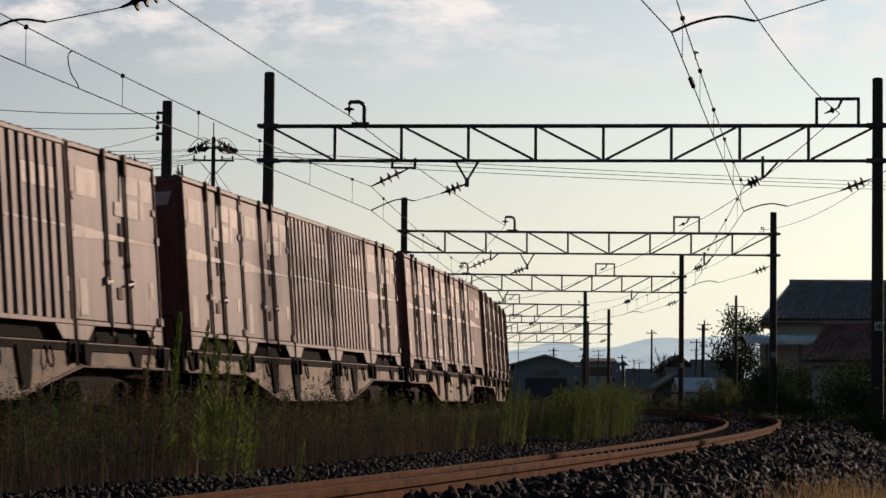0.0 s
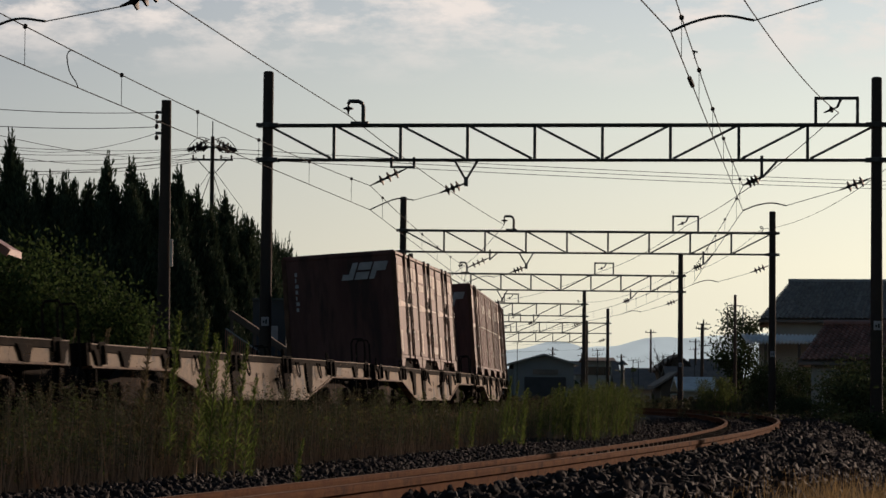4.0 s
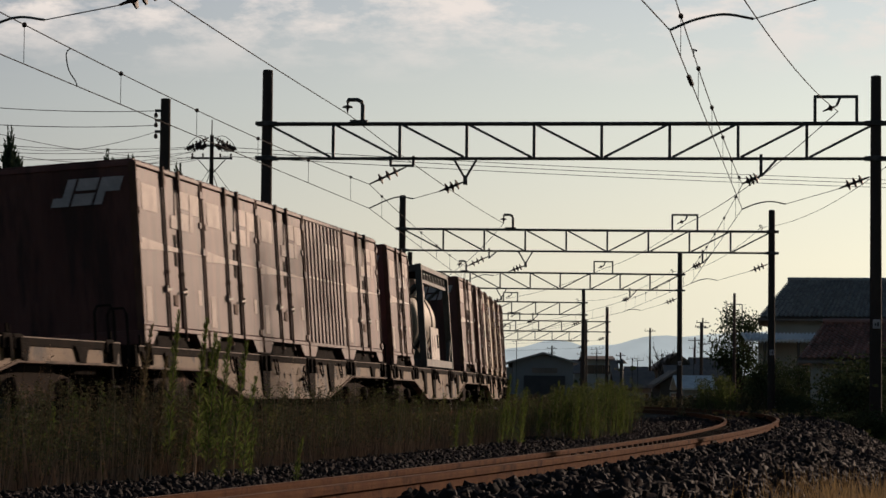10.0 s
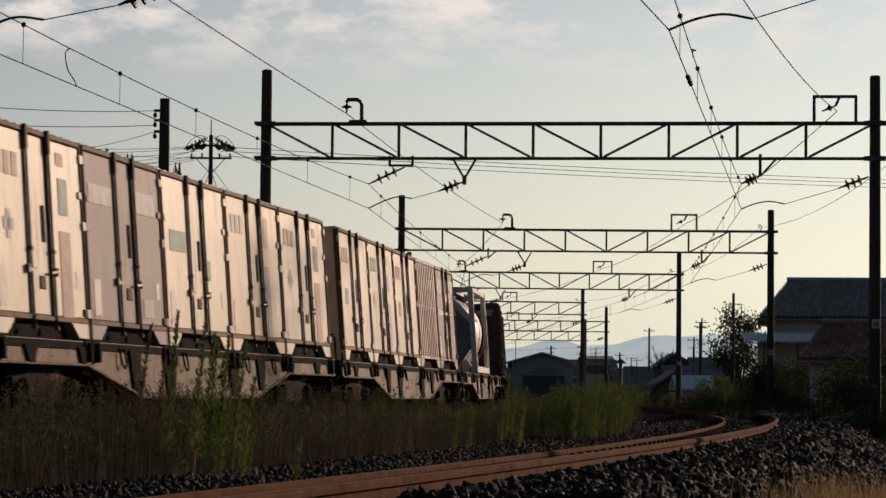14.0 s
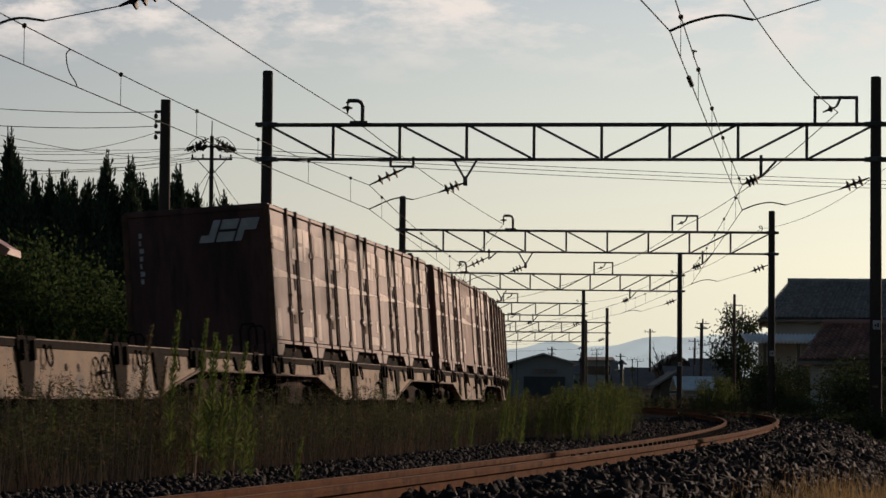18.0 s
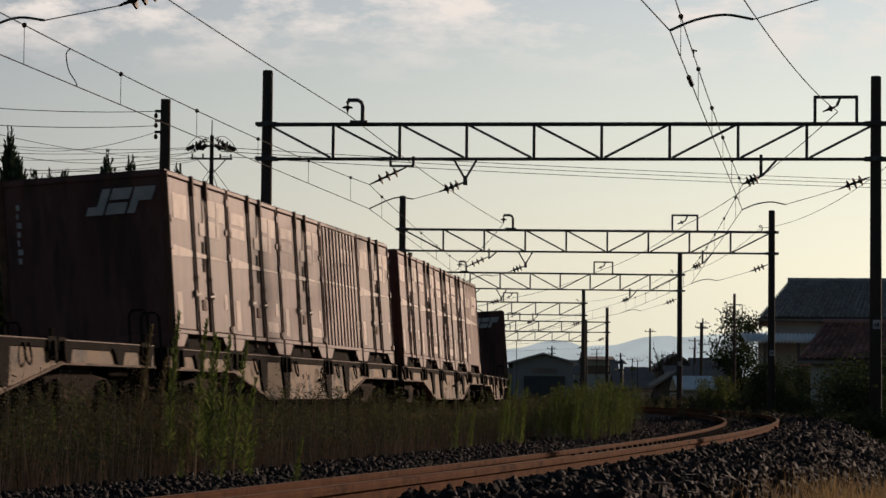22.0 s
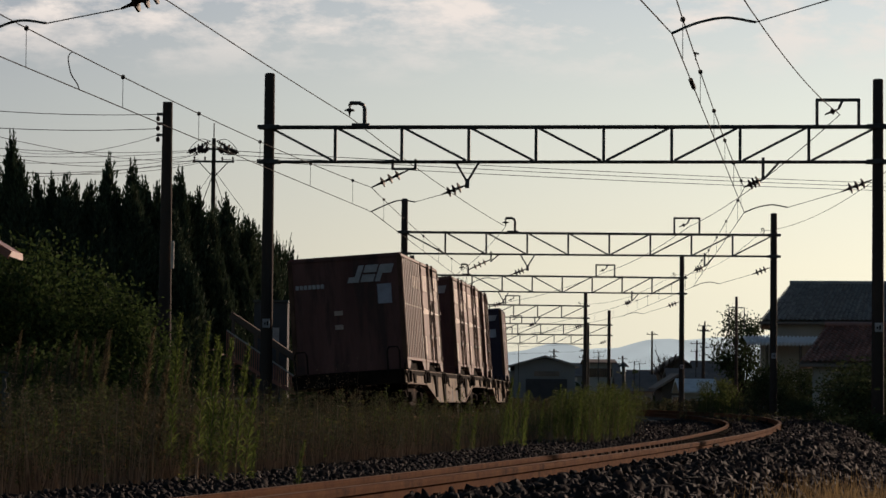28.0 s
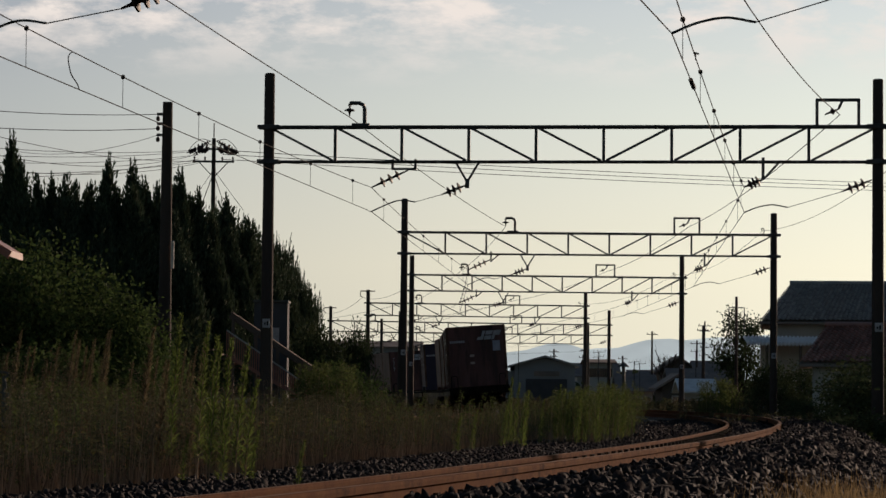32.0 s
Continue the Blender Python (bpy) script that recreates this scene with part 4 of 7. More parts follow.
def tank_small():
    """A twenty-foot frame in grey green round a short bright tank."""
    t = thing("tank_container", "short polished tank in a dark grey-green frame with ladder", "tank container", group="containers on the train")
    L, H, w = 6.06, 2.40, 1.22
    tank_frame(t, L, H, FRAME_GREY, w, False)
    ax = Matrix.Translation((0, 0, 1.16)) @ Matrix.Rotation(radians(-90), 4, "X")
    prof = [(-2.25, .02), (-2.23, .3), (-2.15, .62), (-1.96, .88), (-1.75, .97), (1.75, .97), (1.96, .88), (2.15, .62), (2.23, .3), (2.25, .02)]
    part("tank", Mesh().lathe(prof, ax, 40), TANK_GREY, t, "rounded polished metal tank", smooth=True)
    for y in (-1.05, -.95, .85):
        part("band", Mesh().lathe([(y - .03, .972), (y - .03, .992), (y + .03, .992), (y + .03, .972)], ax, 40), UNDER, t, "dark tank band", smooth=True)
    part("valve_box", Mesh().box(.15, .92, -1.75, .15, 1.70, 2.12), FRAME_WHITE, t, "pale valve housing on the tank", bevel=.03)
    for y in steps(-L / 2 + .5, L / 2 - .5, .62):
        part("walkway_strut", Mesh().bar((w - .1, y, H - .12), (w - .1, y + .3, H - .36), .05, .05), FRAME_GREY, t)
    part("walkway_rail", Mesh().box(w - .14, w - .06, -L / 2 + .2, L / 2 - .2, H - .42, H - .34), FRAME_GREY, t)
    # walkway coloured black to hold the shade of its underside
    part("walkway", Mesh().box(.45, w - .14, -L / 2 + .2, L / 2 - .2, H - .20, H - .17), UNDER, t)
    part("placard", Mesh().box(w - .10, w - .07, -1.2, .55, .2, .98), FRAME_WHITE, t, "pale placard board", bevel=.01)
    m = Mesh()
    for y in (-.85, -.4):
        m.prism([(y - .16, .56), (y, .40), (y + .16, .56), (y, .78)], w - .07, w - .064, axis=0)
    part("placard_marks", m, MARK, t, "two pale diamonds")
    part("placard_window", Mesh().prism([(.12, .5), (.4, .5), (.4, .82), (.12, .82)], w - .07, w - .064, axis=0), UNDER, t)
    for x in (-.1, -.55):
        part("ladder_rail", Mesh().box(x - .025, x + .025, -L / 2 - .01, -L / 2 + .03, .2, H), FRAME_GREY, t)
    for z in steps(.4, 2.3, .32):
        part("ladder_rung", Mesh().box(-.55, -.1, -L / 2, -L / 2 + .025, z - .015, z + .015), FRAME_GREY, t)
    for x in (-1, 1):
        part("end_brace", Mesh().bar((x * (w - .15), -L / 2 + .08, H - .5), (x * .3, -L / 2 + .9, 1.3), .1, .1), FRAME_GREY, t)
        part("end_brace", Mesh().bar((x * (w - .15), L / 2 - .08, H - .3), (x * .2, L / 2 - .9, 1.3), .06, .06), FRAME_GREY, t)
        part("saddle", Mesh().prism([(-w + .2, .15), (w - .2, .15), (.7, .62), (-.7, .62)], x * 1.2 - .1, x * 1.2 + .1, axis=1), FRAME_GREY, t)
    return t


def tank_large():
    """A twenty-foot white frame filled by a long grey tank."""
    t = thing("tank_container", "large pale grey tank in an off-white square frame", "tank container", group="containers on the train")
    L, H, w = 6.06, 2.46, 1.22
    tank_frame(t, L, H, FRAME_WHITE, w, True)
    ax = Matrix.Translation((0, 0, 1.24)) @ Matrix.Rotation(radians(-90), 4, "X")
    prof = [(-2.78, .02), (-2.75, .45), (-2.62, .85), (-2.4, 1.07), (-2.15, 1.14), (2.15, 1.14), (2.4, 1.07), (2.62, .85), (2.75, .45), (2.78, .02)]
    part("tank", Mesh().lathe(prof, ax, 48), TANK_WHITE, t, "smooth pale grey tank shell", smooth=True)
    for y in (-1.6, .4, 1.7):
        part("band", Mesh().lathe([(y - .02, 1.141), (y - .02, 1.15), (y + .02, 1.15), (y + .02, 1.141)], ax, 48), FRAME_GREY, t, smooth=True)
    # folded end plate that carries the shell in its frame
    for y in (-1, 1):
        e = L / 2 - .05
        rim = [(.62, .16), (w - .13, .72), (w - .13, 1.62), (.42, H - .13), (-.42, H - .13), (-w + .13, 1.62), (-w + .13, .72), (-.62, .16)]
        m = Mesh().add([(u, y * e, v) for u, v in rim] + [(u * .86, y * 2.2, 1.24 + (v - 1.24) * .86) for u, v in rim],
                       [tuple(range(8))] + [(i, (i + 1) % 8, 8 + (i + 1) % 8, 8 + i) for i in range(8)])
        part("end_plate", m, END_SHADED, t, "folded end plate with shade in its colour")
        for s in (-1, 1):
            part("plate_fold", Mesh().bar((s * (w - .1), y * (e + .012), 1.5), (s * .36, y * (e + .012), H - .1), .05, .16), FRAME_WHITE, t)
        part("data_plate", Mesh().box(-.34, .34, *sorted((y * (e + .002), y * (e + .006))), .72, 1.02), GREY_MARK, t, "pale data plate")
        mk = Mesh()
        for i in range(5):
            a = radians(90 + 72 * i)
            mk.prism([(.0, 1.72), (.10 * math.cos(a - .55), 1.72 + .10 * math.sin(a - .55)), (.155 * math.cos(a), 1.72 + .155 * math.sin(a)), (.10 * math.cos(a + .55), 1.72 + .10 * math.sin(a + .55))],
                     *sorted((y * (e + .002), y * (e + .006))), axis=1)
        for i in range(9):
            mk.box(-.62 + i * .14, -.54 + i * .14, *sorted((y * (e + .002), y * (e + .006))), 1.28, 1.38)
        part("marking", mk, TANK_MARK, t, "dark round emblem and unreadable lettering")["kind"] = "stuff"
    part("walkway", Mesh().box(.30, .62, -L / 2 + .16, L / 2 - .16, H - .10, H - .06), FRAME_GREY, t, "narrow grey walkway over the tank", bevel=.008)
    part("valve_box", Mesh().box(-.3, .5, -.7, .7, 2.30, 2.40), FRAME_WHITE, t, bevel=.02)
    for y in (1.0, 1.28):
        pts = [(0 + 1.19 * math.sin(radians(a)), y, 1.24 + 1.19 * math.cos(radians(a))) for a in range(10, 145, 12)]
        part("ladder_rail", Mesh().tube(pts, .022, 6), UNDER, t, "dark ladder bent round the tank")
    for a in range(16, 140, 14):
        x, z = 1.19 * math.sin(radians(a)), 1.24 + 1.19 * math.cos(radians(a))
        part("ladder_rung", Mesh().tube([(x, 1.0, z), (x, 1.28, z)], .015, 5), UNDER, t)
    mk = Mesh()
    for r0, r1, z in ((-.9, -.1, 1.5), (1.5, 2.0, 1.5), (-.2, .3, 1.0)):
        for i in range(5):
            yy = r0 + (r1 - r0) * i / 5
            mk.box(1.105, 1.125, yy, yy + (r1 - r0) * .13, z, z + .09)
    part("marking", mk, GREY_MARK, t, "small grey unreadable lettering")
    for x in (-1, 1):
        part("saddle", Mesh().prism([(-w + .2, .15), (w - .2, .15), (.8, .5), (-.8, .5)], x * 1.7 - .1, x * 1.7 + .1, axis=1), FRAME_WHITE, t)
    return t


DECK = 1.0


def wagon(label="tan flat container wagon with deep side sills and two bogies"):
    """A long container flat wagon: origin on the rail level under its middle."""
    t = thing("container_wagon", label, "railway wagon", group="container wagons of the train")
    half = 9.78
    for x in (-1, 1):
        o = [(-half, .71), (-half, DECK - .105), (half, DECK - .105), (half, .71), (5.9, .71), (3.4, .31), (-3.4, .31), (-5.9, .71)]
        part("side_sill", Mesh().prism(o, *sorted((x * 1.17, x * 1.21)), axis=0), SILL, t, "tan fish-bellied side sill stained with rust", bevel=.006)
        # flange coloured black for the shadow band between container and sill
        part("sill_flange", Mesh().box(*sorted((x * 1.08, x * 1.225)), -half, half, DECK - .105, DECK), UNDER, t, "top flange, black for the shade under the containers", bevel=.005)
        low = Mesh()
        for (ya, za), (yb, zb) in (((-half, .71), (-5.9, .71)), ((-5.9, .71), (-3.4, .31)), ((-3.4, .31), (3.4, .31)), ((3.4, .31), (5.9, .71)), ((5.9, .71), (half, .71))):
            low.bar((x * 1.16, ya, za), (x * 1.16, yb, zb), .15, .03)
        part("lower_flange", low, FLANGE, t)
        if x > 0:
            part("deck_edge", Mesh().box(1.225, 1.234, -half, half, DECK - .012, DECK + .002), EDGE, t, "thin worn bright edge of the deck flange")
        for k in range(5):
            for e in (-1, 1) if x > 0 else ():
                y = (k - 2) * PITCH + e * (CL / 2 - .14)
                m = Mesh().box(*sorted((x * 1.05, x * 1.25)), y - .16, y + .16, DECK - .15, DECK + .028)
                m.box(*sorted((x * 1.21, x * 1.29)), y - .05, y + .05, DECK - .26, DECK - .02)
                m.tube([(1.18, y + e * .22, DECK - .02), (1.18, y + e * .22, DECK + .15)], .022, 6)
                part("container_seat", m, UNDER, t, "dark cast container lock", bevel=.015)
        for y, wide in ((-9.45, .28), (-8.2, .30), (-6.1, .22), (-3.80 * 1.5 + 2.0, .30), (-1.9, .34), (1.9, .34), (3.75, .30), (6.1, .22), (8.2, .30), (9.45, .28)) if x > 0 else ():
            z0 = .715 if abs(y) > 5.9 else .31 if abs(y) < 3.4 else .42
            part("sill_post", Mesh().prism([(y - wide, DECK - .07), (y + wide, DECK - .07), (y + wide * .62, z0 + .12), (y + wide * .4, z0), (y - wide * .4, z0), (y - wide * .62, z0 + .12)], 1.205, 1.245, axis=0), UNDER, t, "dark upright on the sill", bevel=.008)
        for y in (-4.35, -1.1, 2.75, 4.6) if x > 0 else ():
            part("hose", Mesh().tube(eased([(1.235, y - .11, DECK - .06), (1.26, y - .10, .76), (1.27, y, .68), (1.26, y + .10, .76), (1.235, y + .11, DECK - .06)], 4), .014, 5, cap=False), UNDER, t, "hanging loop of black hose")
        m = Mesh()
        for y in (-.35, .15, 2.1):
            m.lathe([(0, .05), (.004, .05)], Matrix.Translation((x * 1.212, y, .68)) @ Matrix.Rotation(radians(90 * x), 4, "Y"), 10)
        part("sill_hole", m, UNDER, t)["kind"] = "stuff"
        m = Mesh()
        for i in range(6):
            m.box(*sorted((x * 1.212, x * 1.216)), -.9 + i * .12, -.82 + i * .12, .50, .58)
        for i in range(3):
            m.box(*sorted((x * 1.212, x * 1.216)), 2.4 + i * .16, 2.5 + i * .16, .74, .84)
        part("marking", m, BROWN_EDGE, t, "small unreadable stencilled lettering")["kind"] = "stuff"
    for y in steps(-half + .3, half - .3, 3.2):
        part("cross_beam", Mesh().box(-1.16, 1.16, y - .15, y + .15, DECK - .22, DECK - .04), UNDER, t)
    part("centre_sill", Mesh().box(-.32, .32, -half, half, .55, DECK - .08), UNDER, t)
    for y in (-1, 1):
        part("end_beam", Mesh().box(-1.2, 1.2, *sorted((y * half, y * (half + .10))), .72, DECK + .01), UNDER, t, bevel=.01)
        m = Mesh()
        m.box(-.16, .16, *sorted((y * (half + .1), y * (half + .28))), .74, 1.0)
        m.box(-.20, .12, *sorted((y * (half + .28), y * (half + .315))), .72, 1.02)
        part("coupler", m, UNDER, t, "dark knuckle coupler", bevel=.02)
        for x in (-1, 1):
            q = y * (half + .14)
            pts = [(x * 1.12, q, .50), (x * 1.12, q, 1.42), (x * 1.08, q, 1.50), (x * .90, q, 1.50), (x * .86, q, 1.42), (x * .86, q, .9)]
            part("hand_rail", Mesh().tube(pts, .018, 6), WHEEL, t, "bent end handrail")
            part("step", Mesh().box(*sorted((x * .8, x * 1.2)), *sorted((y * (half - .32), y * (half + .02))), .42, .45).box(*sorted((x * 1.17, x * 1.20)), *sorted((y * (half - .3), y * (half - .26))), .42, .8), UNDER, t)
        bogie = part("bogie", Mesh().box(-.9, .9, y * 7.05 - .35, y * 7.05 + .35, .50, .74), BOGIE, t, "dark two-axle bogie")
        for x in (-1, 1):
            o = [(y * 7.05 + a, b) for a, b in ((-1.25, .34), (-1.25, .56), (-.75, .60), (-.45, .72), (.45, .72), (.75, .60), (1.25, .56), (1.25, .34), (.85, .34), (.45, .24), (-.45, .24), (-.85, .34))]
            part("side_frame", Mesh().prism(o, *sorted((x * .88, x * 1.02)), axis=0), BOGIE, bogie, "dark cast bogie side frame", bevel=.015)
            for a in (-1, 1):
                m = Mesh().lathe([(0, .11), (.10, .11), (.13, .07)], Matrix.Translation((x * 1.0, y * 7.05 + a * .95, .43)) @ Matrix.Rotation(radians(90 * x), 4, "Y"), 14)
                part("axle_box", m, BOGIE, bogie, smooth=True)
            m = Mesh()
            for a in (-.16, 0, .16):
                m.lathe([(0, .07), (.30, .07)], Matrix.Translation((x * .95, y * 7.05 + a, .27)), 8)
            part("spring", m, BOGIE, bogie)
        for a in (-.95, .95):
            m = Mesh()
            for x in (-1, 1):
                rot = Matrix.Translation((x * .535, 0, 0)) @ Matrix.Rotation(radians(90 * x), 4, "Y")
                m.lathe([(-.065, .43), (-.04, .445), (-.035, .43), (.06, .425), (.065, .36), (.03, .34), (.03, .14), (.08, .12), (.08, .05)], rot, 24)
            for x in (-1, 1):
                for k in range(5):
                    a2 = radians(72 * k)
                    m.box(*sorted((x * .56, x * .60)), .24 * math.cos(a2) - .035, .24 * math.cos(a2) + .035, .24 * math.sin(a2) - .035, .24 * math.sin(a2) + .035)
            m.tube([(-.95, 0, 0), (.95, 0, 0)], .07, 10)
            ws = part("wheelset", m, WHEEL, t, "steel wheels on an axle", smooth=True)
            ws.location = (0, y * 7.05 + a, .43)
    hw = Mesh()
    pts = [(1.29, 1.05 + .22 * math.cos(radians(a)), .63 + .22 * math.sin(radians(a))) for a in range(0, 361, 24)]
    hw.tube(pts, .014, 5, cap=False)
    for a in (0, 60, 120):
        c, s = .22 * math.cos(radians(a)), .22 * math.sin(radians(a))
        hw.tube([(1.29, 1.05 - c, .63 - s), (1.29, 1.05 + c, .63 + s)], .010, 4)
    hw.tube([(1.2, 1.05, .63), (1.3, 1.05, .63)], .03, 6)
    part("brake_wheel", hw, UNDER, t, "spoked hand-brake wheel")
    for y, z0, z1, L in ((2.6, .30, .62, .9), (-1.0, .28, .58, 1.3)):
        part("brake_gear", Mesh().box(-.8, .1, y - L / 2, y + L / 2, z0, z1), UNDER, t, bevel=.03)
    return t


MV = "mauve steel freight container with double side doors on a wagon"
LETTERS = ((.09, .145, 1.84, 2.12), (.17, .225, 1.84, 2.12), (.25, .305, 1.84, 2.12))
DIAMOND = ((.14, .24, 1.2, 1.34), (.17, .21, 1.1, 1.44))
KINDS = {
    "m": container_door(MAUVE, MV, marks=((.08, .30, 1.82, 2.18),)),
    "n": container_door(MAUVE, "weathered mauve freight container with pale lettering on a wagon", marks=((.06, .31, 1.75, 1.90), (.06, .31, 1.96, 2.14), (.70, .92, .36, .52))),
    "w": container_door(WHITE, "white freight container with faded red lettering on a wagon", brand=PALE_PLATE, emblem=False, stripe=False, jot=((RED_MARK, LETTERS), (GREEN_MARK, ((.15, .25, 1.05, 1.35),)))),
    "r": container_door(WHITE, "white freight container with faded red stripe on a wagon", brand=PALE_PLATE, emblem=False, stripe=False, jot=((RED_MARK, LETTERS + ((.72, .84, .2, 1.3), (.72, .80, 2.1, 2.26))), (GREEN_MARK, ((.73, .83, 1.5, 1.95),)), (GREY_MARK, DIAMOND))),
    "k": container_door(WHITE, "white freight container with faded blue-green stripe on a wagon", brand=PALE_PLATE, emblem=False, stripe=False, jot=((GREEN_MARK, LETTERS), (BLUE_MARK, ((.72, .82, .2, 1.25), (.72, .80, 2.05, 2.24), (.73, .81, 1.5, 1.85))), (GREY_MARK, DIAMOND))),
    "g": container_door(WHITE, "white freight container with green panel on a wagon", brand=PALE_PLATE, emblem=False, stripe=False, jot=((GREEN_MARK, ((.10, .34, 1.35, 1.65), (.66, .72, 1.0, 1.3))),)),
    "c": container_door(CREAM, "cream freight container with double side doors on a wagon", brand=PALE_PLATE, emblem=False, stripe=False, jot=((GREY_MARK, LETTERS + ((.70, .78, .25, 1.4), (.70, .78, 1.7, 2.2))),)),
    "s": container_door(CREAM, "cream freight container with curved blue-grey emblem on a wagon", brand=PALE_PLATE, emblem=False, stripe=False, jot=((BLUE_MARK, ((.11, .15, 1.82, 2.12), (.17, .20, 1.85, 2.1), (.22, .27, 1.85, 2.1), (.70, .80, 1.7, 2.2), (.70, .80, .3, 1.3))),)),
    "l": container_door(LILAC, "pale lilac-grey freight container on a wagon", brand=PALE_PLATE, emblem=False, stripe=False, jot=((GREY_MARK, ((.06, .34, 1.75, 2.0), (.66, .92, 1.75, 2.05), (.70, .84, .35, .6))),)),
    "b": container_ribbed(MAUVE, "mauve freight container with upright ribs on a wagon"),
    "x": container_ribbed(REDBROWN, "scuffed red-brown ribbed freight container on a wagon"),
    "f": container_ribbed(MAUVE, "mauve ribbed freight container with pale stickers on its end", code="row", plate=True),
    "u": container_ribbed(BLUE, "dark blue freight container with dusty rose ribbed side on a wagon", side=ROSE),
    "p": container_plain(PINK, "faded pink-mauve freight container with smooth dented side"),
    "t": tank_small(),
    "T": tank_large(),
}
# what stands on each wagon, from its rear slot to its front slot; "-" is empty
CONSIST = {3: "mmnmm", 2: "mnmmn", 1: "mnmmp", 0: "mmbbm", -1: "mbbbm", -2: "-mnm-", -3: "-----", -4: "-----", -5: "nwcsn", -6: "m.t.m", -7: "mmmbm", -8: "..T..",
           -9: "wkwxm", -10: "rlgcr", -11: "mnpmm", -12: "nmnmm", -13: "-----", -14: "mnnnp", -15: "mnnbm", -16: "-----", -17: "m---u", -18: "fm-mm"}
part("label_plate", Mesh().box(.02, 1.0, -CL / 2 - .008, -CL / 2 - .002, 1.5, 1.78), BLUE_MARK, KINDS["u"], "faded pale blue label plate")
crescent = Mesh()
for k in range(10):
    u0, u1 = k / 10, (k + 1) / 10
    lo = [(-1.42 + .82 * u, 1.70 - .16 * math.sin(math.pi * u) + .22 * u * u) for u in (u0, u1)]
    hi = [(y, z + .11 * math.sin(math.pi * (u * .86 + .05))) for (y, z), u in zip(lo, (u0, u1))]
    crescent.prism([lo[0], lo[1], hi[1], hi[0]], CW / 2 - .010, CW / 2 - .004, axis=0)
part("emblem", crescent, BLUE_MARK, KINDS["s"], "faded blue-grey crescent")["kind"] = "stuff"
WAGON_ONE = wagon()
MOVERS = []
USED = set()


def use(kind):
    """The first of a kind is the built one, later ones are its copies."""
    ob = KINDS[kind] if kind not in USED else copy_thing(KINDS[kind], Matrix())
    USED.add(kind)
    return ob


for number in sorted(CONSIST, reverse=True):
    row = CONSIST[number]
    one = WAGON_ONE if "w0" not in USED else copy_thing(WAGON_ONE, Matrix())
    USED.add("w0")
    MOVERS.append((one, number, Matrix()))
    if "-" in row and row.count("-") == 5:
        tagged(one, "empty tan flat container wagon with deep side sills")
    for slot, kind in enumerate(row):
        if kind not in "-.":
            y = (slot - 2) * PITCH
            MOVERS.append((use(kind), number, pose(0, y, DECK + .03)))


def run(t):
    """Where the rear end of wagon number 0 is on the line, t seconds into the clip."""
    return -21.177 + 14.2573 * t - 0.02442 * t * t + 0.000321 * t ** 3


def wagon_pose(t, number):
    s = run(t) + WAGON * number + 9.4575
    return Matrix.Translation(line(s)) @ pose(0, 0, 0, 0, 0, -math.degrees(turn(s))) @ pose(0, 0, 0, 0, -CANT_IN, 0)


def turning(t, number):
    """How far a wheel of that wagon has rolled, in degrees."""
    return -math.degrees((run(t) - run(0.0)) / 0.43)


def motions():
    """The train draws away along the inner track, its wheels rolling while they pass in view."""
    times = [float(t) for t in range(33)]
    for ob, number, on in MOVERS:
        walk(ob, [(t, wagon_pose(t, number) @ on) for t in times])
        if ob.name.startswith("container_wagon"):
            seen = [i / 30 for i in range(961) if -48 < run(i / 30) + WAGON * number + 9.5 < 40]
            if not seen:
                continue
            rows = sorted({0.0, 32.0, *seen})
            for w in ob.children:
                if w.name.startswith("wheelset"):
                    y = w.location.y
                    walk(w, [(t, pose(0, y, .43, turning(t, number) % 360)) for t in rows])
# ---------------------------------------------------------------- beyond the line: houses, poles, hills
# tile, plaster, board, shed and far-roof colours are lifted to hold distance haze
ROOF_TILE = material("grey_roof_tile", (0.33, 0.31, 0.305), 0.42, alt=(0.25, 0.235, 0.23), scale=1.5, bump=0.2, fine=14, island=0.3, spec=0.4)
RED_TILE = material("red_brown_roof_tile", (0.34, 0.16, 0.125), 0.42, alt=(0.25, 0.12, 0.095), scale=1.5, bump=0.3, fine=14, island=0.4, spec=0.4)
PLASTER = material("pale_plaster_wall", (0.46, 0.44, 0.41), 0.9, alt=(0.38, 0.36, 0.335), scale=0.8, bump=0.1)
DARK_WOOD = material("dark_weathered_boards", (0.13, 0.11, 0.095), 0.85, alt=(0.09, 0.078, 0.068), scale=1.5, bump=0.3, stretch=(1, 1, .2))
TIN = material("pale_corrugated_tin", (0.68, 0.71, 0.73), 0.5, 0.1, alt=(0.56, 0.59, 0.61), scale=2, bump=0.1)
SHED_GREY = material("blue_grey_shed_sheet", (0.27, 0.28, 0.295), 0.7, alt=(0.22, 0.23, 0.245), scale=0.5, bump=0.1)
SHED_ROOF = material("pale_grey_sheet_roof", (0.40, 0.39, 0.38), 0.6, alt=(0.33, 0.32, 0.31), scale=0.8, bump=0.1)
PANE = material("dark_window_glass", (0.03, 0.035, 0.04), 0.12, 0.0, bump=0, spec=0.6)
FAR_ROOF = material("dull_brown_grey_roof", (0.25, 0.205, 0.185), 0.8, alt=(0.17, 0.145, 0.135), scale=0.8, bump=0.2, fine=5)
HUT = material("dark_grey_hut_wall", (0.085, 0.085, 0.093), 0.8, alt=(0.065, 0.065, 0.072), scale=1, bump=0.1)
RAILWOOD = material("red_brown_railing_paint", (0.44, 0.20, 0.15), 0.7, alt=(0.33, 0.15, 0.11), scale=3, bump=0.2)
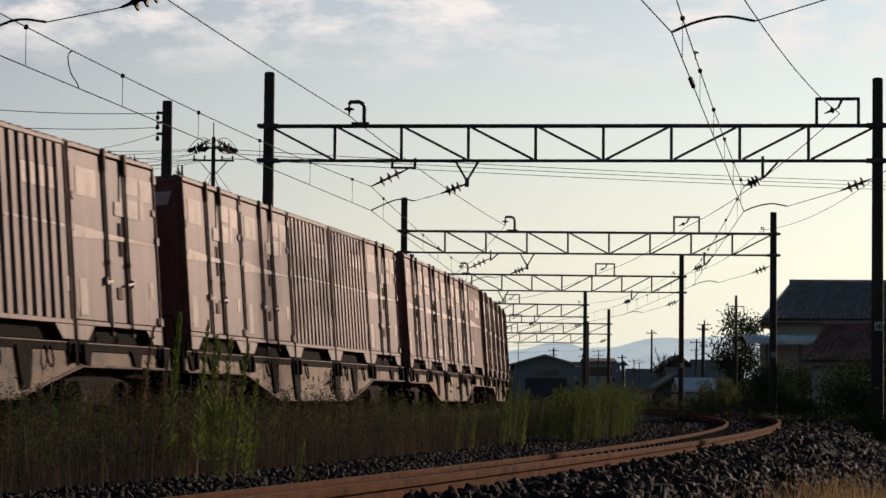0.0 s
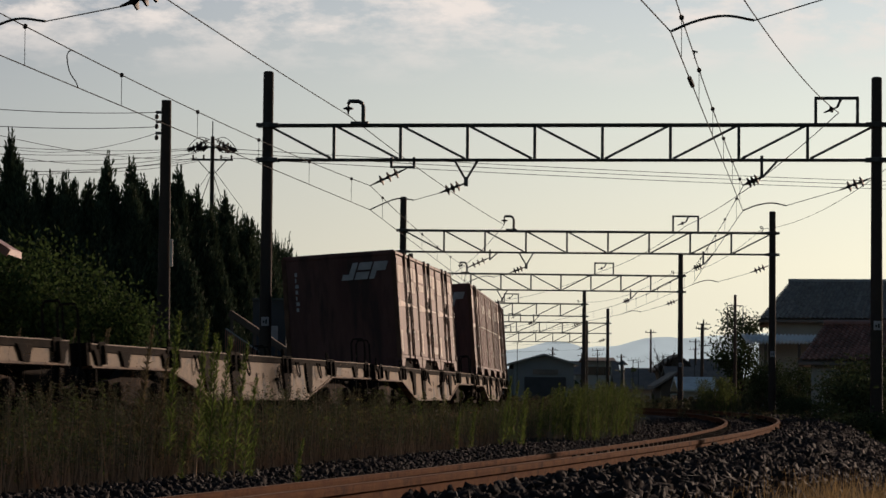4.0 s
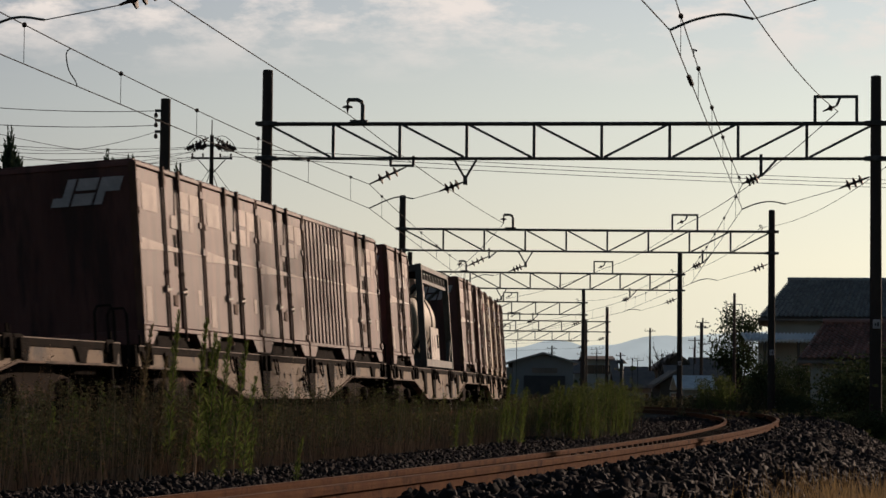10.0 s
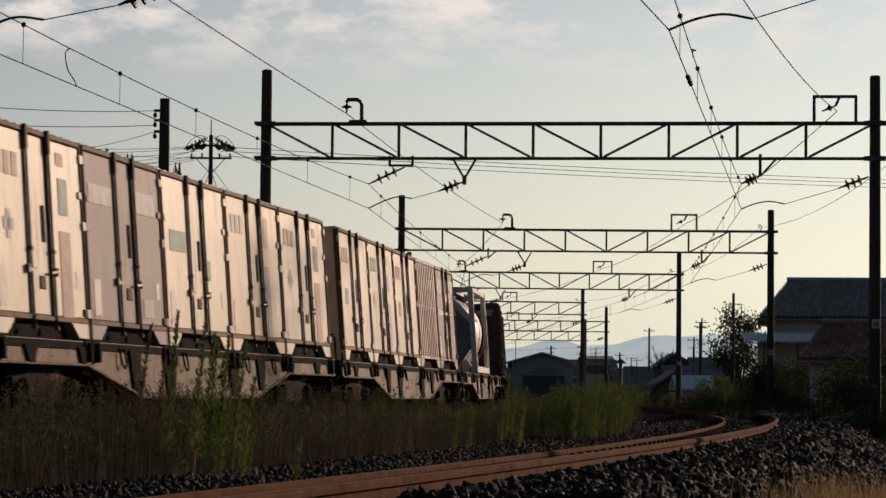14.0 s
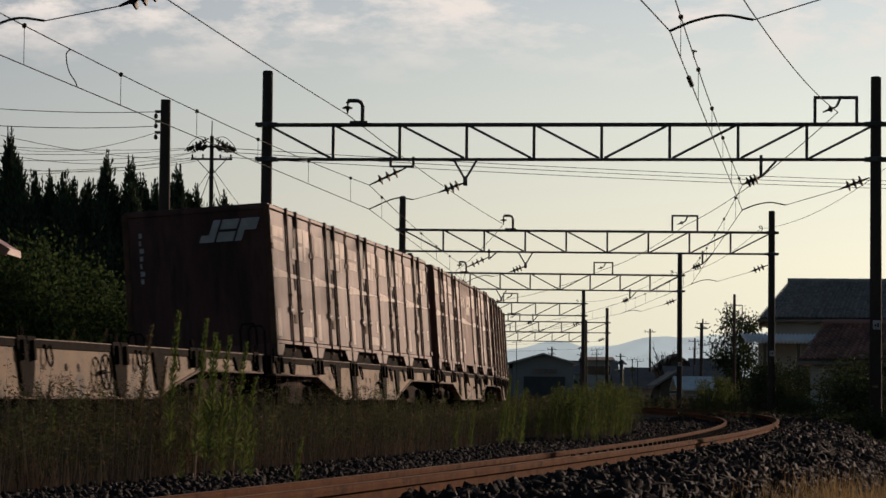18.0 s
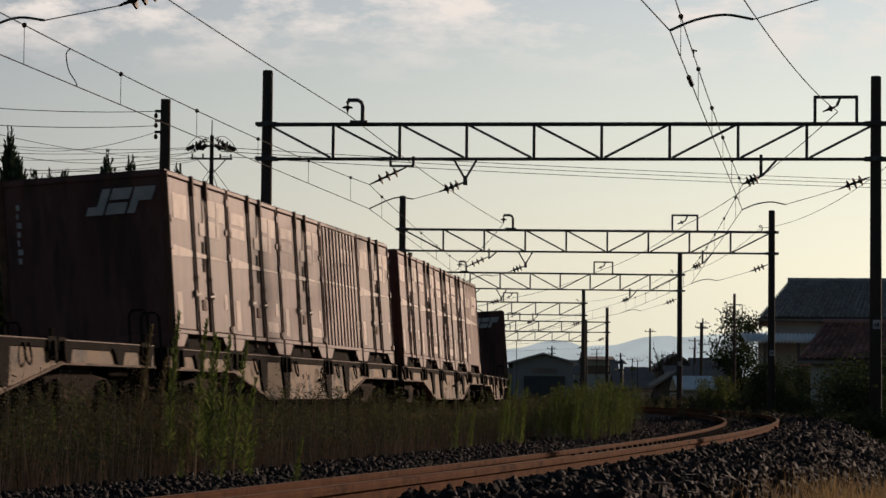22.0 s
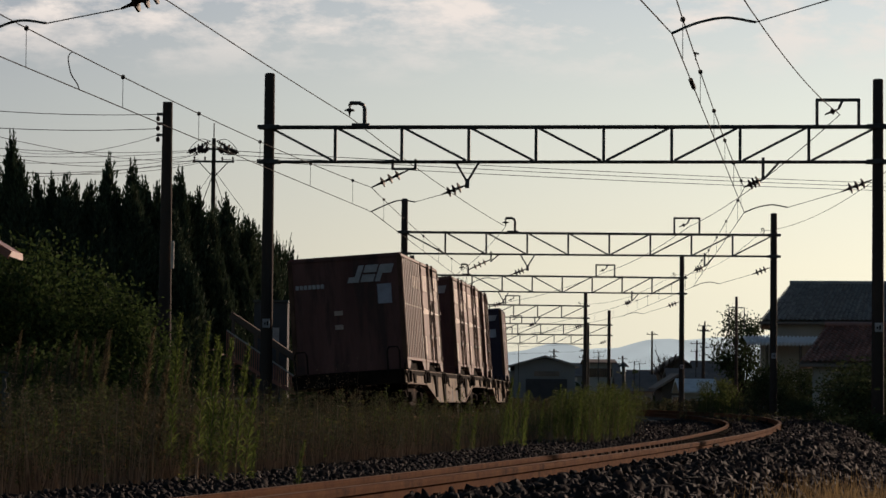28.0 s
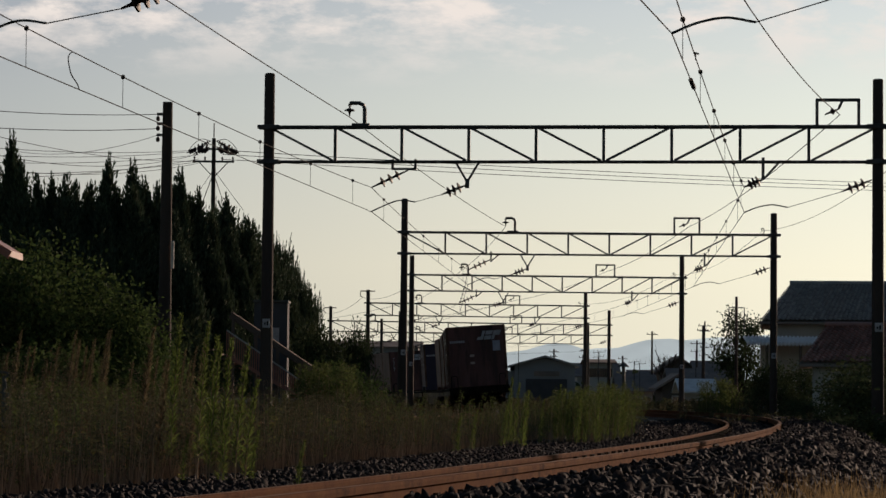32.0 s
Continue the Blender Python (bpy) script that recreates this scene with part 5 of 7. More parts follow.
STAIR_WOOD = material("dark_brown_stair_timber", (0.17, 0.12, 0.095), 0.8, alt=(0.11, 0.08, 0.065), scale=2, bump=0.3, stretch=(.3, 1, 1))
RAIL_PALE = material("dull_pale_metal", (0.48, 0.44, 0.41), 0.6, alt=(0.38, 0.34, 0.32), scale=3, bump=0.1)
# hill colours carry the distance haze themselves, helped by emission
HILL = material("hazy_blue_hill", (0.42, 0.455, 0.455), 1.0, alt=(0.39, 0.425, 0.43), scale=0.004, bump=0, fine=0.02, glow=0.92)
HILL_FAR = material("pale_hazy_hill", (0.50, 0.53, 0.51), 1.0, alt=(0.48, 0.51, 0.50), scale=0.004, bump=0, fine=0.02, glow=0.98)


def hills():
    """Two low ridges on the horizon, haze put into their colour and glow."""
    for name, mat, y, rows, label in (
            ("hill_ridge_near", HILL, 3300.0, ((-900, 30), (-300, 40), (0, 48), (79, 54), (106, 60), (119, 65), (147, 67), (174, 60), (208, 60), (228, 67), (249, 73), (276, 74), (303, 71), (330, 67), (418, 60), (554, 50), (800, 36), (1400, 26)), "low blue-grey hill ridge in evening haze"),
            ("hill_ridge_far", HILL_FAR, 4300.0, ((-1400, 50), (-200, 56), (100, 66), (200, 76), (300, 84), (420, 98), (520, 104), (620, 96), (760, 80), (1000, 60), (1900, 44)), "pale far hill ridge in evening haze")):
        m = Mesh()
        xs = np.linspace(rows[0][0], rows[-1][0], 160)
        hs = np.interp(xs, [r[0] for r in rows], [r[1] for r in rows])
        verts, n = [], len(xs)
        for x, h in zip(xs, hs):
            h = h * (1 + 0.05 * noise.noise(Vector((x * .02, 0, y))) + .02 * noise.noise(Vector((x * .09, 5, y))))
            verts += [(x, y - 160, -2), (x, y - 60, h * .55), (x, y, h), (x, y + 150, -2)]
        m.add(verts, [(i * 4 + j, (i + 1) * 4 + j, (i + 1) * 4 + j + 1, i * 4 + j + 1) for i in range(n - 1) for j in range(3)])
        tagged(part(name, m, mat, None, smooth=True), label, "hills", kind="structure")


hills()


def tiled_slope(a, b, c, d, mat, parent, name="roof_slope", course=0.24, across=0.22):
    """Pantiles between the eave a-b and the ridge d-c: rolled in section, stepped from course to course."""
    a, b, c, d = (Vector(p) for p in (a, b, c, d))
    rows = max(2, round((d - a).length / course))
    cols = max(2, round((b - a).length / across))
    nrm = (b - a).cross(d - a).normalized()
    if nrm.z < 0:
        nrm = -nrm
    m = Mesh()
    for r in range(rows):
        f0, f1 = r / rows, (r + 1.12) / rows
        for k in range(cols):
            vs = []
            for f, lift in ((f0, .065), (min(f1, 1.02), .015)):
                e0, e1 = a.lerp(d, f), b.lerp(c, f)
                for u, h in ((0, 0), (.28, .05), (.58, .05), (.8, -.012), (1, 0)):
                    vs.append(e0.lerp(e1, (k + u) / cols) + nrm * (h + lift))
            m.add(vs + [v - nrm * .03 for v in vs[:5]], [(i, i + 1, 6 + i, 5 + i) for i in range(4)] + [(10 + i, 11 + i, i + 1, i) for i in range(4)])
    ob = part(name, m, mat, parent)
    ob["kind"] = "stuff"
    return ob


def gable_house(label, mat_roof, mat_wall, x0, x1, y0, y1, z_base, z_eave, z_ridge, over=0.5, hip=0.0, windows=(), tiles=True, ridge_cap=True, swing=0.0):
    """A house with its ridge along x; hip draws in the ends of the ridge."""
    t = thing("house", label, "house", group="houses beside the line")
    ym = (y0 + y1) / 2
    part("wall", Mesh().prism([(y0, z_base), (y1, z_base), (y1, z_eave), (ym, z_eave + (z_ridge - z_eave) * .82 if not hip else z_eave), (y0, z_eave)], x0, x1, axis=0), mat_wall, t)
    ex0, ex1, ey0, ey1 = x0 - over, x1 + over, y0 - over, y1 + over
    drop = .12
    if tiles:
        tiled_slope((ex0, ey0, z_eave - drop), (ex1, ey0, z_eave - drop), (ex1 - hip, ym, z_ridge), (ex0 + hip, ym, z_ridge), mat_roof, t)
    slab = Mesh()
    for (p, q) in (((ey0, z_eave - drop - .06), (ym, z_ridge - .06)), ((ey1, z_eave - drop - .06), (ym, z_ridge - .06))):
        v = [(ex0, p[0], p[1]), (ex1, p[0], p[1]), (ex1 - hip, q[0], q[1]), (ex0 + hip, q[0], q[1])]
        slab.add(v + [(x, y, z - .1) for x, y, z in v], [(0, 1, 2, 3), (4, 7, 6, 5), (0, 4, 5, 1), (1, 5, 6, 2), (2, 6, 7, 3), (3, 7, 4, 0)])
    if hip:
        for e, f in ((ex0, ex0 + hip), (ex1, ex1 - hip)):
            slab.add([(e, ey0, z_eave - drop - .06), (e, ey1, z_eave - drop - .06), (f, ym, z_ridge - .06)], [(0, 1, 2)])
    part("roof", slab, FAR_ROOF, t, "matt roof boards and verge")
    if ridge_cap:
        part("ridge", Mesh().tube([(ex0 + hip - .05, ym, z_ridge + .06), (ex1 - hip + .05, ym, z_ridge + .06)], .14, 8), mat_roof, t, "rounded ridge tiles")
    for wx0, wx1, wz0, wz1 in windows:
        w = part("window", Mesh().box(wx0 - .06, wx1 + .06, y0 - .05, y0 + .02, wz0 - .06, wz1 + .06), DARK_WOOD, t)
        part("pane", Mesh().box(wx0, wx1, y0 - .056, y0 - .05, wz0, wz1), PANE, w)
    t.matrix_basis = Matrix.Translation((ex0, ey0, 0)) @ Matrix.Rotation(radians(-swing), 4, "Z") @ Matrix.Translation((-ex0, -ey0, 0))
    return t


# the large tiled house and the lower roofs beside the outer track
gable_house("large house with a grey tiled roof and pale upper wall", ROOF_TILE, PLASTER, 15.45, 34.0, 130.0, 139.0, -1.6, 4.38, 6.17, over=.55, hip=1.46, windows=((18.2, 19.6, 2.2, 3.4), (22.0, 24.2, 2.0, 3.4)), swing=6.6)
gable_house("low house with a red-brown tiled roof", RED_TILE, PLASTER, 13.63, 27.0, 102.0, 107.5, -1.6, 2.04, 3.32, over=.5, hip=1.0, windows=((16.0, 17.4, -.2, 1.0),), swing=7.4)


def tin_lean_to():
    t = thing("lean_to_roof", "pale corrugated tin lean-to roof on the dark house", "roof")
    m = Mesh()
    xs = steps(13.5, 17.6, .085)
    top, low = [], []
    for i, x in enumerate(xs):
        w = .05 * (1 if i % 2 else -1)
        top.append((x, 124.2, 3.40 + w))
        low.append((x, 122.4, 3.08 + w))
    n = len(xs)
    m.add(low + top + [(x, y, z - .12) for x, y, z in low], [(i, i + 1, n + i + 1, n + i) for i in range(n - 1)] + [(i, 2 * n + i, 2 * n + i + 1, i + 1) for i in range(n - 1)])
    part("tin_sheet", m, TIN, t)
    for x in (14.4, 15.9, 17.4):
        part("post", Mesh().box(x - .06, x + .06, 122.5, 122.62, -1.6, 3.05), DARK_WOOD, t)
    part("back_wall", Mesh().box(14.3, 17.5, 124.2, 124.35, -1.6, 3.25), PLASTER, t)


tin_lean_to()


def distant_house(x0, x1, y, depth, z_eave, z_ridge, roof, wall, label, windows=0, z_base=-1.5, along=True):
    t = thing("house", label, "house", group="houses of the village behind the line")
    if along:
        ym = y + depth / 2
        part("wall", Mesh().box(x0, x1, y, y + depth, z_base, z_eave), wall, t)
        o = [(y - .5, z_eave - .15), (ym, z_ridge), (y + depth + .5, z_eave - .15), (y + depth + .5, z_eave - .02), (ym, z_ridge + .18), (y - .5, z_eave - .02)]
        part("roof", Mesh().prism(o, x0 - .5, x1 + .5, axis=0), roof, t)
    else:
        xm = (x0 + x1) / 2
        part("wall", Mesh().prism([(x0, z_base), (x1, z_base), (x1, z_eave), (xm, z_ridge - .1), (x0, z_eave)], y, y + depth, axis=1), wall, t)
        o = [(x0 - .5, z_eave - .2), (xm, z_ridge), (x1 + .5, z_eave - .2), (x1 + .5, z_eave - .02), (xm, z_ridge + .18), (x0 - .5, z_eave - .02)]
        part("roof", Mesh().prism(o, y - .6, y + depth + .3, axis=1), roof, t)
    for i in range(windows):
        x = x0 + (x1 - x0) * (i + .5) / windows
        w = part("window", Mesh().box(x - .5, x + .5, y - .06, y + .02, z_eave - 1.7, z_eave - .6), PLASTER, t)
        part("pane", Mesh().box(x - .42, x + .42, y - .07, y - .06, z_eave - 1.62, z_eave - .68), PANE, w)
    return t


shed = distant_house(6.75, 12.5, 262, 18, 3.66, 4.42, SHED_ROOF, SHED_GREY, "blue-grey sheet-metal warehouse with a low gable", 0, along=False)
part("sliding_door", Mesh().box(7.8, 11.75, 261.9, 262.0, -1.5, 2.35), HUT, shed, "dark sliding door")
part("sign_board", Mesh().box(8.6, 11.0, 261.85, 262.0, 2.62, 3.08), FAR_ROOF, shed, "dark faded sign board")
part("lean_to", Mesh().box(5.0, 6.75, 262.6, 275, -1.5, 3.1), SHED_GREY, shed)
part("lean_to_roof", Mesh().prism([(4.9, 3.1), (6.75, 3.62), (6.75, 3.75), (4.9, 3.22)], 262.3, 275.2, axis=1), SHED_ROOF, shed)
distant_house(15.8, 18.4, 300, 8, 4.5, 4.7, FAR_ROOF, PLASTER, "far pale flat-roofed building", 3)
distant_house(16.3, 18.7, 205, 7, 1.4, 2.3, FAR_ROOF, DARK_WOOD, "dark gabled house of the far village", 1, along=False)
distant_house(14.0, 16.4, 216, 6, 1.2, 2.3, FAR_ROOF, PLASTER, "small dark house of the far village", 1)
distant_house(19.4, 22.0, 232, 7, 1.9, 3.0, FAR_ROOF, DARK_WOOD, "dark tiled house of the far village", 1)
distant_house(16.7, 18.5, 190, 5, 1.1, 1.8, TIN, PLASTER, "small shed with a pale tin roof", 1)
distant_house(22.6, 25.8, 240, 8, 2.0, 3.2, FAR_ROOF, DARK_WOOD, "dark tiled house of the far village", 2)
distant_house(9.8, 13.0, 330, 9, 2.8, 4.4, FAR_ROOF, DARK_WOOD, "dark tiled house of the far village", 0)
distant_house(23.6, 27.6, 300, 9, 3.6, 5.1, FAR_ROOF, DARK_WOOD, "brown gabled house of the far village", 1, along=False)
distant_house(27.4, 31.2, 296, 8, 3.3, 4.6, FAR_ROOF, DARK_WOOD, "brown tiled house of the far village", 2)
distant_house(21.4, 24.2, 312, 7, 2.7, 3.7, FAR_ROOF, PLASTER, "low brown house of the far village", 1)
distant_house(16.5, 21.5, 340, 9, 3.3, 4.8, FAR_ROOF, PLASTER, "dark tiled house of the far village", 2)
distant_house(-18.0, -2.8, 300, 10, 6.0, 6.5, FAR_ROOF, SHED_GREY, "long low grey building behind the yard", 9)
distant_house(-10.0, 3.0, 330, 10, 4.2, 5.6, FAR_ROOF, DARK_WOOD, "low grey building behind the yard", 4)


def utility_pole(x, y, top, arms, label, r=.11, lean=0.0, z_base=-1.2):
    """A pole with cross-arms (height below the top, half width) and pin insulators."""
    t = thing("utility_pole", label, "utility pole", group="utility poles")
    part("pole", Mesh().tube([(x, y, z_base), (x + lean, y, top)], r * 1.25, 10, r * .8), POLE, t, smooth=True)
    for down, half in arms:
        z = top - down
        part("cross_arm", Mesh().box(x + lean - half, x + lean + half, y - .06, y + .02, z - (.05 if y < 180 else .03), z + (.05 if y < 180 else .03)), IRON, t)
        far_off = y > 180
        for k in (-.95, .5) if far_off else (-1, -.45, .45, 1):
            part("insulator", Mesh().lathe([(0, .02), (.05, .05), (.1, .03), (.16, .06), (.2, .03), (.22, .01)], Matrix.Translation((x + lean + k * half * .93, y - .02, z + .03)) @ Matrix.Scale(.6 if far_off else 1, 4), 8), CERAMIC, t)
    return t


tall = utility_pole(-8.66, 85.0, 9.58, (), "tall dark concrete utility pole behind the train", r=.19)
for z in (9.2, 8.9, 8.55):
    part("step_bolt", Mesh().box(-8.98, -8.8, 84.9, 85.0, z - .04, z + .04), IRON, tall)
    part("insulator", Mesh().lathe([(0, .03), (.04, .06), (.1, .06), (.16, .03)], Matrix.Translation((-8.95, 84.95, z - .22)), 8), CERAMIC, tall)
part("cable_guard", Mesh().tube([(-8.42, 84.8, 4.4), (-8.42, 84.8, 5.25)], .05, 8), FRAME_WHITE, tall, "pale plastic cable guard", smooth=True)
mast = utility_pole(-11.45, 135.0, 13.15, ((.53, .82), (1.15, 1.02)), "power pole with cross-arms and switchgear", r=.12)
for dx in (-1, 1):
    for k, (a, b, c, d) in enumerate(((.12, 13.0, .72, 12.72), (.30, 12.82, 1.15, 12.52), (.45, 12.62, 1.0, 12.3), (.2, 12.72, .55, 12.35), (.75, 12.6, 1.3, 12.36))):
        insulator("switch_insulator", (-11.45 + dx * a, 134.8, b), (-11.45 + dx * c, 134.8 - .1 * k, d), mast, 3)
    part("cut_out", Mesh().box(-11.45 + dx * .62 - .12, -11.45 + dx * .62 + .12, 134.6, 134.9, 12.42, 12.68), CERAMIC, mast, bevel=.04)
    part("arm_brace", Mesh().bar((-11.45 + dx * .72, 134.95, 11.98), (-11.45, 134.95, 11.2), .04, .04), IRON, mast)
    part("leg_brace", Mesh().bar((-11.45 + dx * .05, 134.95, 11.3), (-11.45 + dx * .75, 134.95, 9.3), .035, .035), IRON, mast)
    part("jumper_lead", Mesh().tube(eased([(-11.45 + dx * .15, 134.8, 13.0), (-11.45 + dx * .6, 134.7, 13.08), (-11.45 + dx * 1.0, 134.7, 12.8), (-11.45 + dx * 1.25, 134.7, 12.4)]), .016, 5), WIRE, mast)
for dx in (-1.3, 1.5):
    part("stay_wire", Mesh().tube([(-11.45, 135, 11.6), (-11.45 + dx, 135, 9.6)], .012, 4), WIRE, mast)
part("mast_tip", Mesh().tube([(-11.45, 135, 13.15), (-11.45, 135, 13.9)], .03, 5), IRON, mast)
utility_pole(15.95, 150.0, 6.15, (), "slim dark pole with a small iron frame on top", r=.09)
utility_pole(21.2, 225.0, 6.6, ((.4, .5),), "dark far utility pole above village roofs", r=.11)
utility_pole(19.8, 210.0, 6.5, ((.35, .5), (.75, .42), (2.0, .35)), "leaning utility pole with many insulators", r=.07, lean=.12)
utility_pole(16.8, 222.0, 6.0, ((.25, .45),), "far utility pole with one lamp arm", r=.09)
utility_pole(12.0, 300.0, 5.9, ((.3, .55), (.8, .4)), "dark far utility pole above village roofs", r=.11)
utility_pole(18.2, 280.0, 4.9, ((.3, .5), (.8, .4)), "dark far utility pole above village roofs", r=.11)
utility_pole(16.2, 320.0, 5.6, ((.3, .5),), "dark far utility pole above village roofs", r=.11)
utility_pole(23.0, 250.0, 5.9, ((.3, .6),), "dark far utility pole above village roofs", r=.09)


def roof_antenna(x, y, top, label="thin television antenna above a village roof"):
    t = thing("antenna", label, "antenna", group="antennas over the village")
    part("mast", Mesh().tube([(x, y, -1.0), (x, y, top)], .035, 5), IRON, t)
    part("boom", Mesh().bar((x - .45, y, top - .12), (x + .45, y, top - .05), .03, .03), IRON, t)
    for k in (-.4, -.13, .13, .4):
        part("rod", Mesh().bar((x + k, y - .3, top - .1 + .08 * k), (x + k + .06, y + .3, top + .12 + .08 * k), .022, .022), IRON, t)


for x_a, y_a, z_a in ((11.05, 196.0, 3.9), (14.2, 205.0, 3.35), (15.1, 212.0, 3.3), (12.6, 224.0, 4.0), (7.0, 258.0, 5.6), (19.0, 236.0, 4.1), (20.9, 228.0, 4.6), (22.3, 236.0, 4.4)):
    roof_antenna(x_a, y_a, z_a)


def vent_pole(x, y, top):
    t = thing("vent_pipe", "dark pipe with a conical cap among the far roofs", "pipe")
    part("pipe", Mesh().tube([(x, y, -1.2), (x, y, top)], .12, 8), IRON, t, smooth=True)
    part("cap", Mesh().lathe([(top, .42), (top + .12, .30), (top + .34, .05)], Matrix.Translation((x, y, 0)), 10), IRON, t, "conical cap")


vent_pole(12.55, 192.0, 2.75)


def iron_frame(x, y, z):
    t = thing("switch_frame", "small square iron frame beside a slim pole", "iron frame")
    m = Mesh()
    m.bar((x - .42, y, z), (x + .42, y, z), .05, .05)
    part("top_bar", m, IRON, t)
    for k in (-.42, .42):
        part("leg", Mesh().bar((x + k, y, z), (x + k, y, z - 1.2), .045, .045), IRON, t)


utility_pole(-2.39, 150.0, 5.18, (), "plain dark pole beside the inner track", r=.13)
iron_frame(15.95, 149.9, 5.55)


def cable(p, q, drop, label, r=.011):
    return tagged(part("power_cable", Mesh().tube(sag(p, q, drop, 16), r, 4), WIRE), label, "cable", "power cables")


for z, e in ((12.55, 0), (12.35, .4), (12.1, .8)):
    cable((-11.0, 134.8, z), (30.0, 172.6, 14.2 - e * .6), .15, "thin power cable crossing high over the tracks", .016)
for z, zz in ((12.5, 9.6), (12.3, 9.2), (11.95, 8.6), (12.55, 10.2)):
    cable((-12.3, 134.9, z), (-26.0, 92.0, zz), .7, "thin power cable running back over the trees", .012)
for z, zz, drop in ((12.0, 10.7, .5), (12.35, 10.0, .9), (12.1, 8.3, .3), (11.9, 9.1, .6)):
    cable((-12.2, 134.9, z), (-19.5, 100.0, zz), drop, "thin power cable running back over the trees", .012)
for z, zz in ((9.2, 8.6), (8.75, 8.05)):
    cable((-8.95, 85.0, z), (-18.5, 70.0, zz), .35, "thin cable from a concrete pole", .011)
cable((-8.95, 85.0, 8.55), (-17.2, 110.0, 10.2), .3, "thin cable from a concrete pole", .009)

# ---------------------------------------------------------------- beside the inner track: covered stair, shed, house corner


def covered_stair():
    t = thing("covered_stair", "covered outdoor stair with dark sloping roof and red-brown railing", "stair")
    a, b = Vector((-7.4, 95, 3.28)), Vector((-4.56, 95, 1.40))
    part("roof_beam", Mesh().bar(a, b, .16, .23), STAIR_WOOD, t, "dark brown sloping roof edge", bevel=.02)
    part("roof_sheet", Mesh().bar(a + Vector((0, .95, .10)), b + Vector((0, .95, .10)), 1.75, .05), STAIR_WOOD, t)
    a2, b2 = Vector((-7.5, 94.8, 2.74)), Vector((-4.97, 94.8, 1.05))
    part("hand_rail", Mesh().bar(a2, b2, .06, .05), RAIL_PALE, t, "pale sloping handrail")
    a3, b3 = Vector((-7.5, 94.8, 1.87)), Vector((-4.97, 94.8, .50))
    part("stringer", Mesh().bar(a3, b3, .10, .12), RAILWOOD, t)
    n = 34
    for i in range(n + 1):
        p, q = a3.lerp(b3, i / n), a2.lerp(b2, i / n)
        part("baluster", Mesh().bar(p, q, .038, .038), RAILWOOD, t)
    for x in (-7.3, -6.5, -5.75, -4.97):
        u = (x + 8.2) / 3.64
        part("post", Mesh().box(x - .05, x + .05, 94.86, 94.96, -1.0, 3.75 - 2.4 * u), STAIR_WOOD, t)
    part("base_wall", Mesh().box(-8.4, -4.92, 95.0, 96.6, -1.0, .42), PLASTER, t, bevel=.02)
    for i in range(11):
        part("tread", Mesh().box(-8.3 + i * .3, -7.98 + i * .3, 94.95, 96.5, 2.05 - i * .16, 2.1 - i * .16), STAIR_WOOD, t)


covered_stair()


def signal_hut():
    t = thing("equipment_hut", "grey flat-roofed equipment hut with a notice on its wall", "hut")
    part("wall", Mesh().box(-6.86, -5.68, 99.0, 100.6, -1, 3.86), HUT, t)
    part("roof", Mesh().box(-6.90, -5.64, 98.93, 100.7, 3.86, 3.95), FRAME_GREY, t, "pale roof edge", bevel=.01)
    part("edge_post", Mesh().box(-5.70, -5.655, 98.95, 99.0, -1, 3.86), FRAME_GREY, t)
    part("notice", Mesh().box(-6.28, -5.95, 98.97, 98.99, 2.35, 2.95), GREY_MARK, t, "grey notice")


signal_hut()


def house_corner():
    t = thing("house", "house with a red-brown gable board behind the bushes", "house", group="houses beside the line")
    part("wall", Mesh().box(-20, -13.2, 70, 77, -1, 3.5), PLASTER, t)
    part("roof", Mesh().prism([(-22.5, 3.3), (-16.2, 7.0), (-11.0, 3.95), (-11.0, 4.12), (-16.2, 7.2), (-22.5, 3.5)], 69.2, 71.5, axis=1), RED_TILE, t)
    part("gable_board", Mesh().bar((-10.97, 69.15, 3.98), (-16.2, 69.15, 7.05), .06, .2), RAILWOOD, t, "faded red-brown gable board")


house_corner()


def low_fence():
    t = thing("pipe_fence", "low grey pipe fence with rounded corner among weeds", "fence")
    for x in (-8.6, -7.36):
        part("post", Mesh().tube([(x, 46.0, -.8), (x, 46.0, .78)], .03, 6), FRAME_GREY, t)
    for z in (.30, .52, .86):
        part("rail", Mesh().tube(eased([(-10.5, 46.0, z), (-7.55, 46.0, z), (-7.36, 46.0, z - .12), (-7.33, 46.0, z - .3)]), .022, 6), FRAME_GREY, t)


low_fence()
# ---------------------------------------------------------------- plants
LEAF = material("goldenrod_leaf", (0.115, 0.150, 0.038), 0.75, alt=(0.085, 0.118, 0.032), scale=4, bump=0, fine=30, island=0.4, through_light=0.55, spec=0.05)
LEAF_DULL = material("dull_olive_weed_leaf", (0.080, 0.095, 0.045), 0.9, alt=(0.094, 0.074, 0.048), scale=0.8, bump=0, fine=12, island=0.6, through_light=0.22)
LEAF_GREEN = material("green_weed_leaf", (0.088, 0.112, 0.036), 0.8, alt=(0.070, 0.086, 0.030), scale=0.9, bump=0, fine=12, island=0.45, through_light=0.4)
LEAF_YELLOW = material("yellowing_weed_leaf", (0.17, 0.16, 0.055), 0.75, alt=(0.13, 0.125, 0.05), scale=1.2, bump=0, fine=12, island=0.4, through_light=0.45)
SEEDY = material("brown_seeding_leaf", (0.135, 0.115, 0.065), 0.85, alt=(0.11, 0.085, 0.05), scale=3, bump=0, fine=20, island=0.5, through_light=0.4)
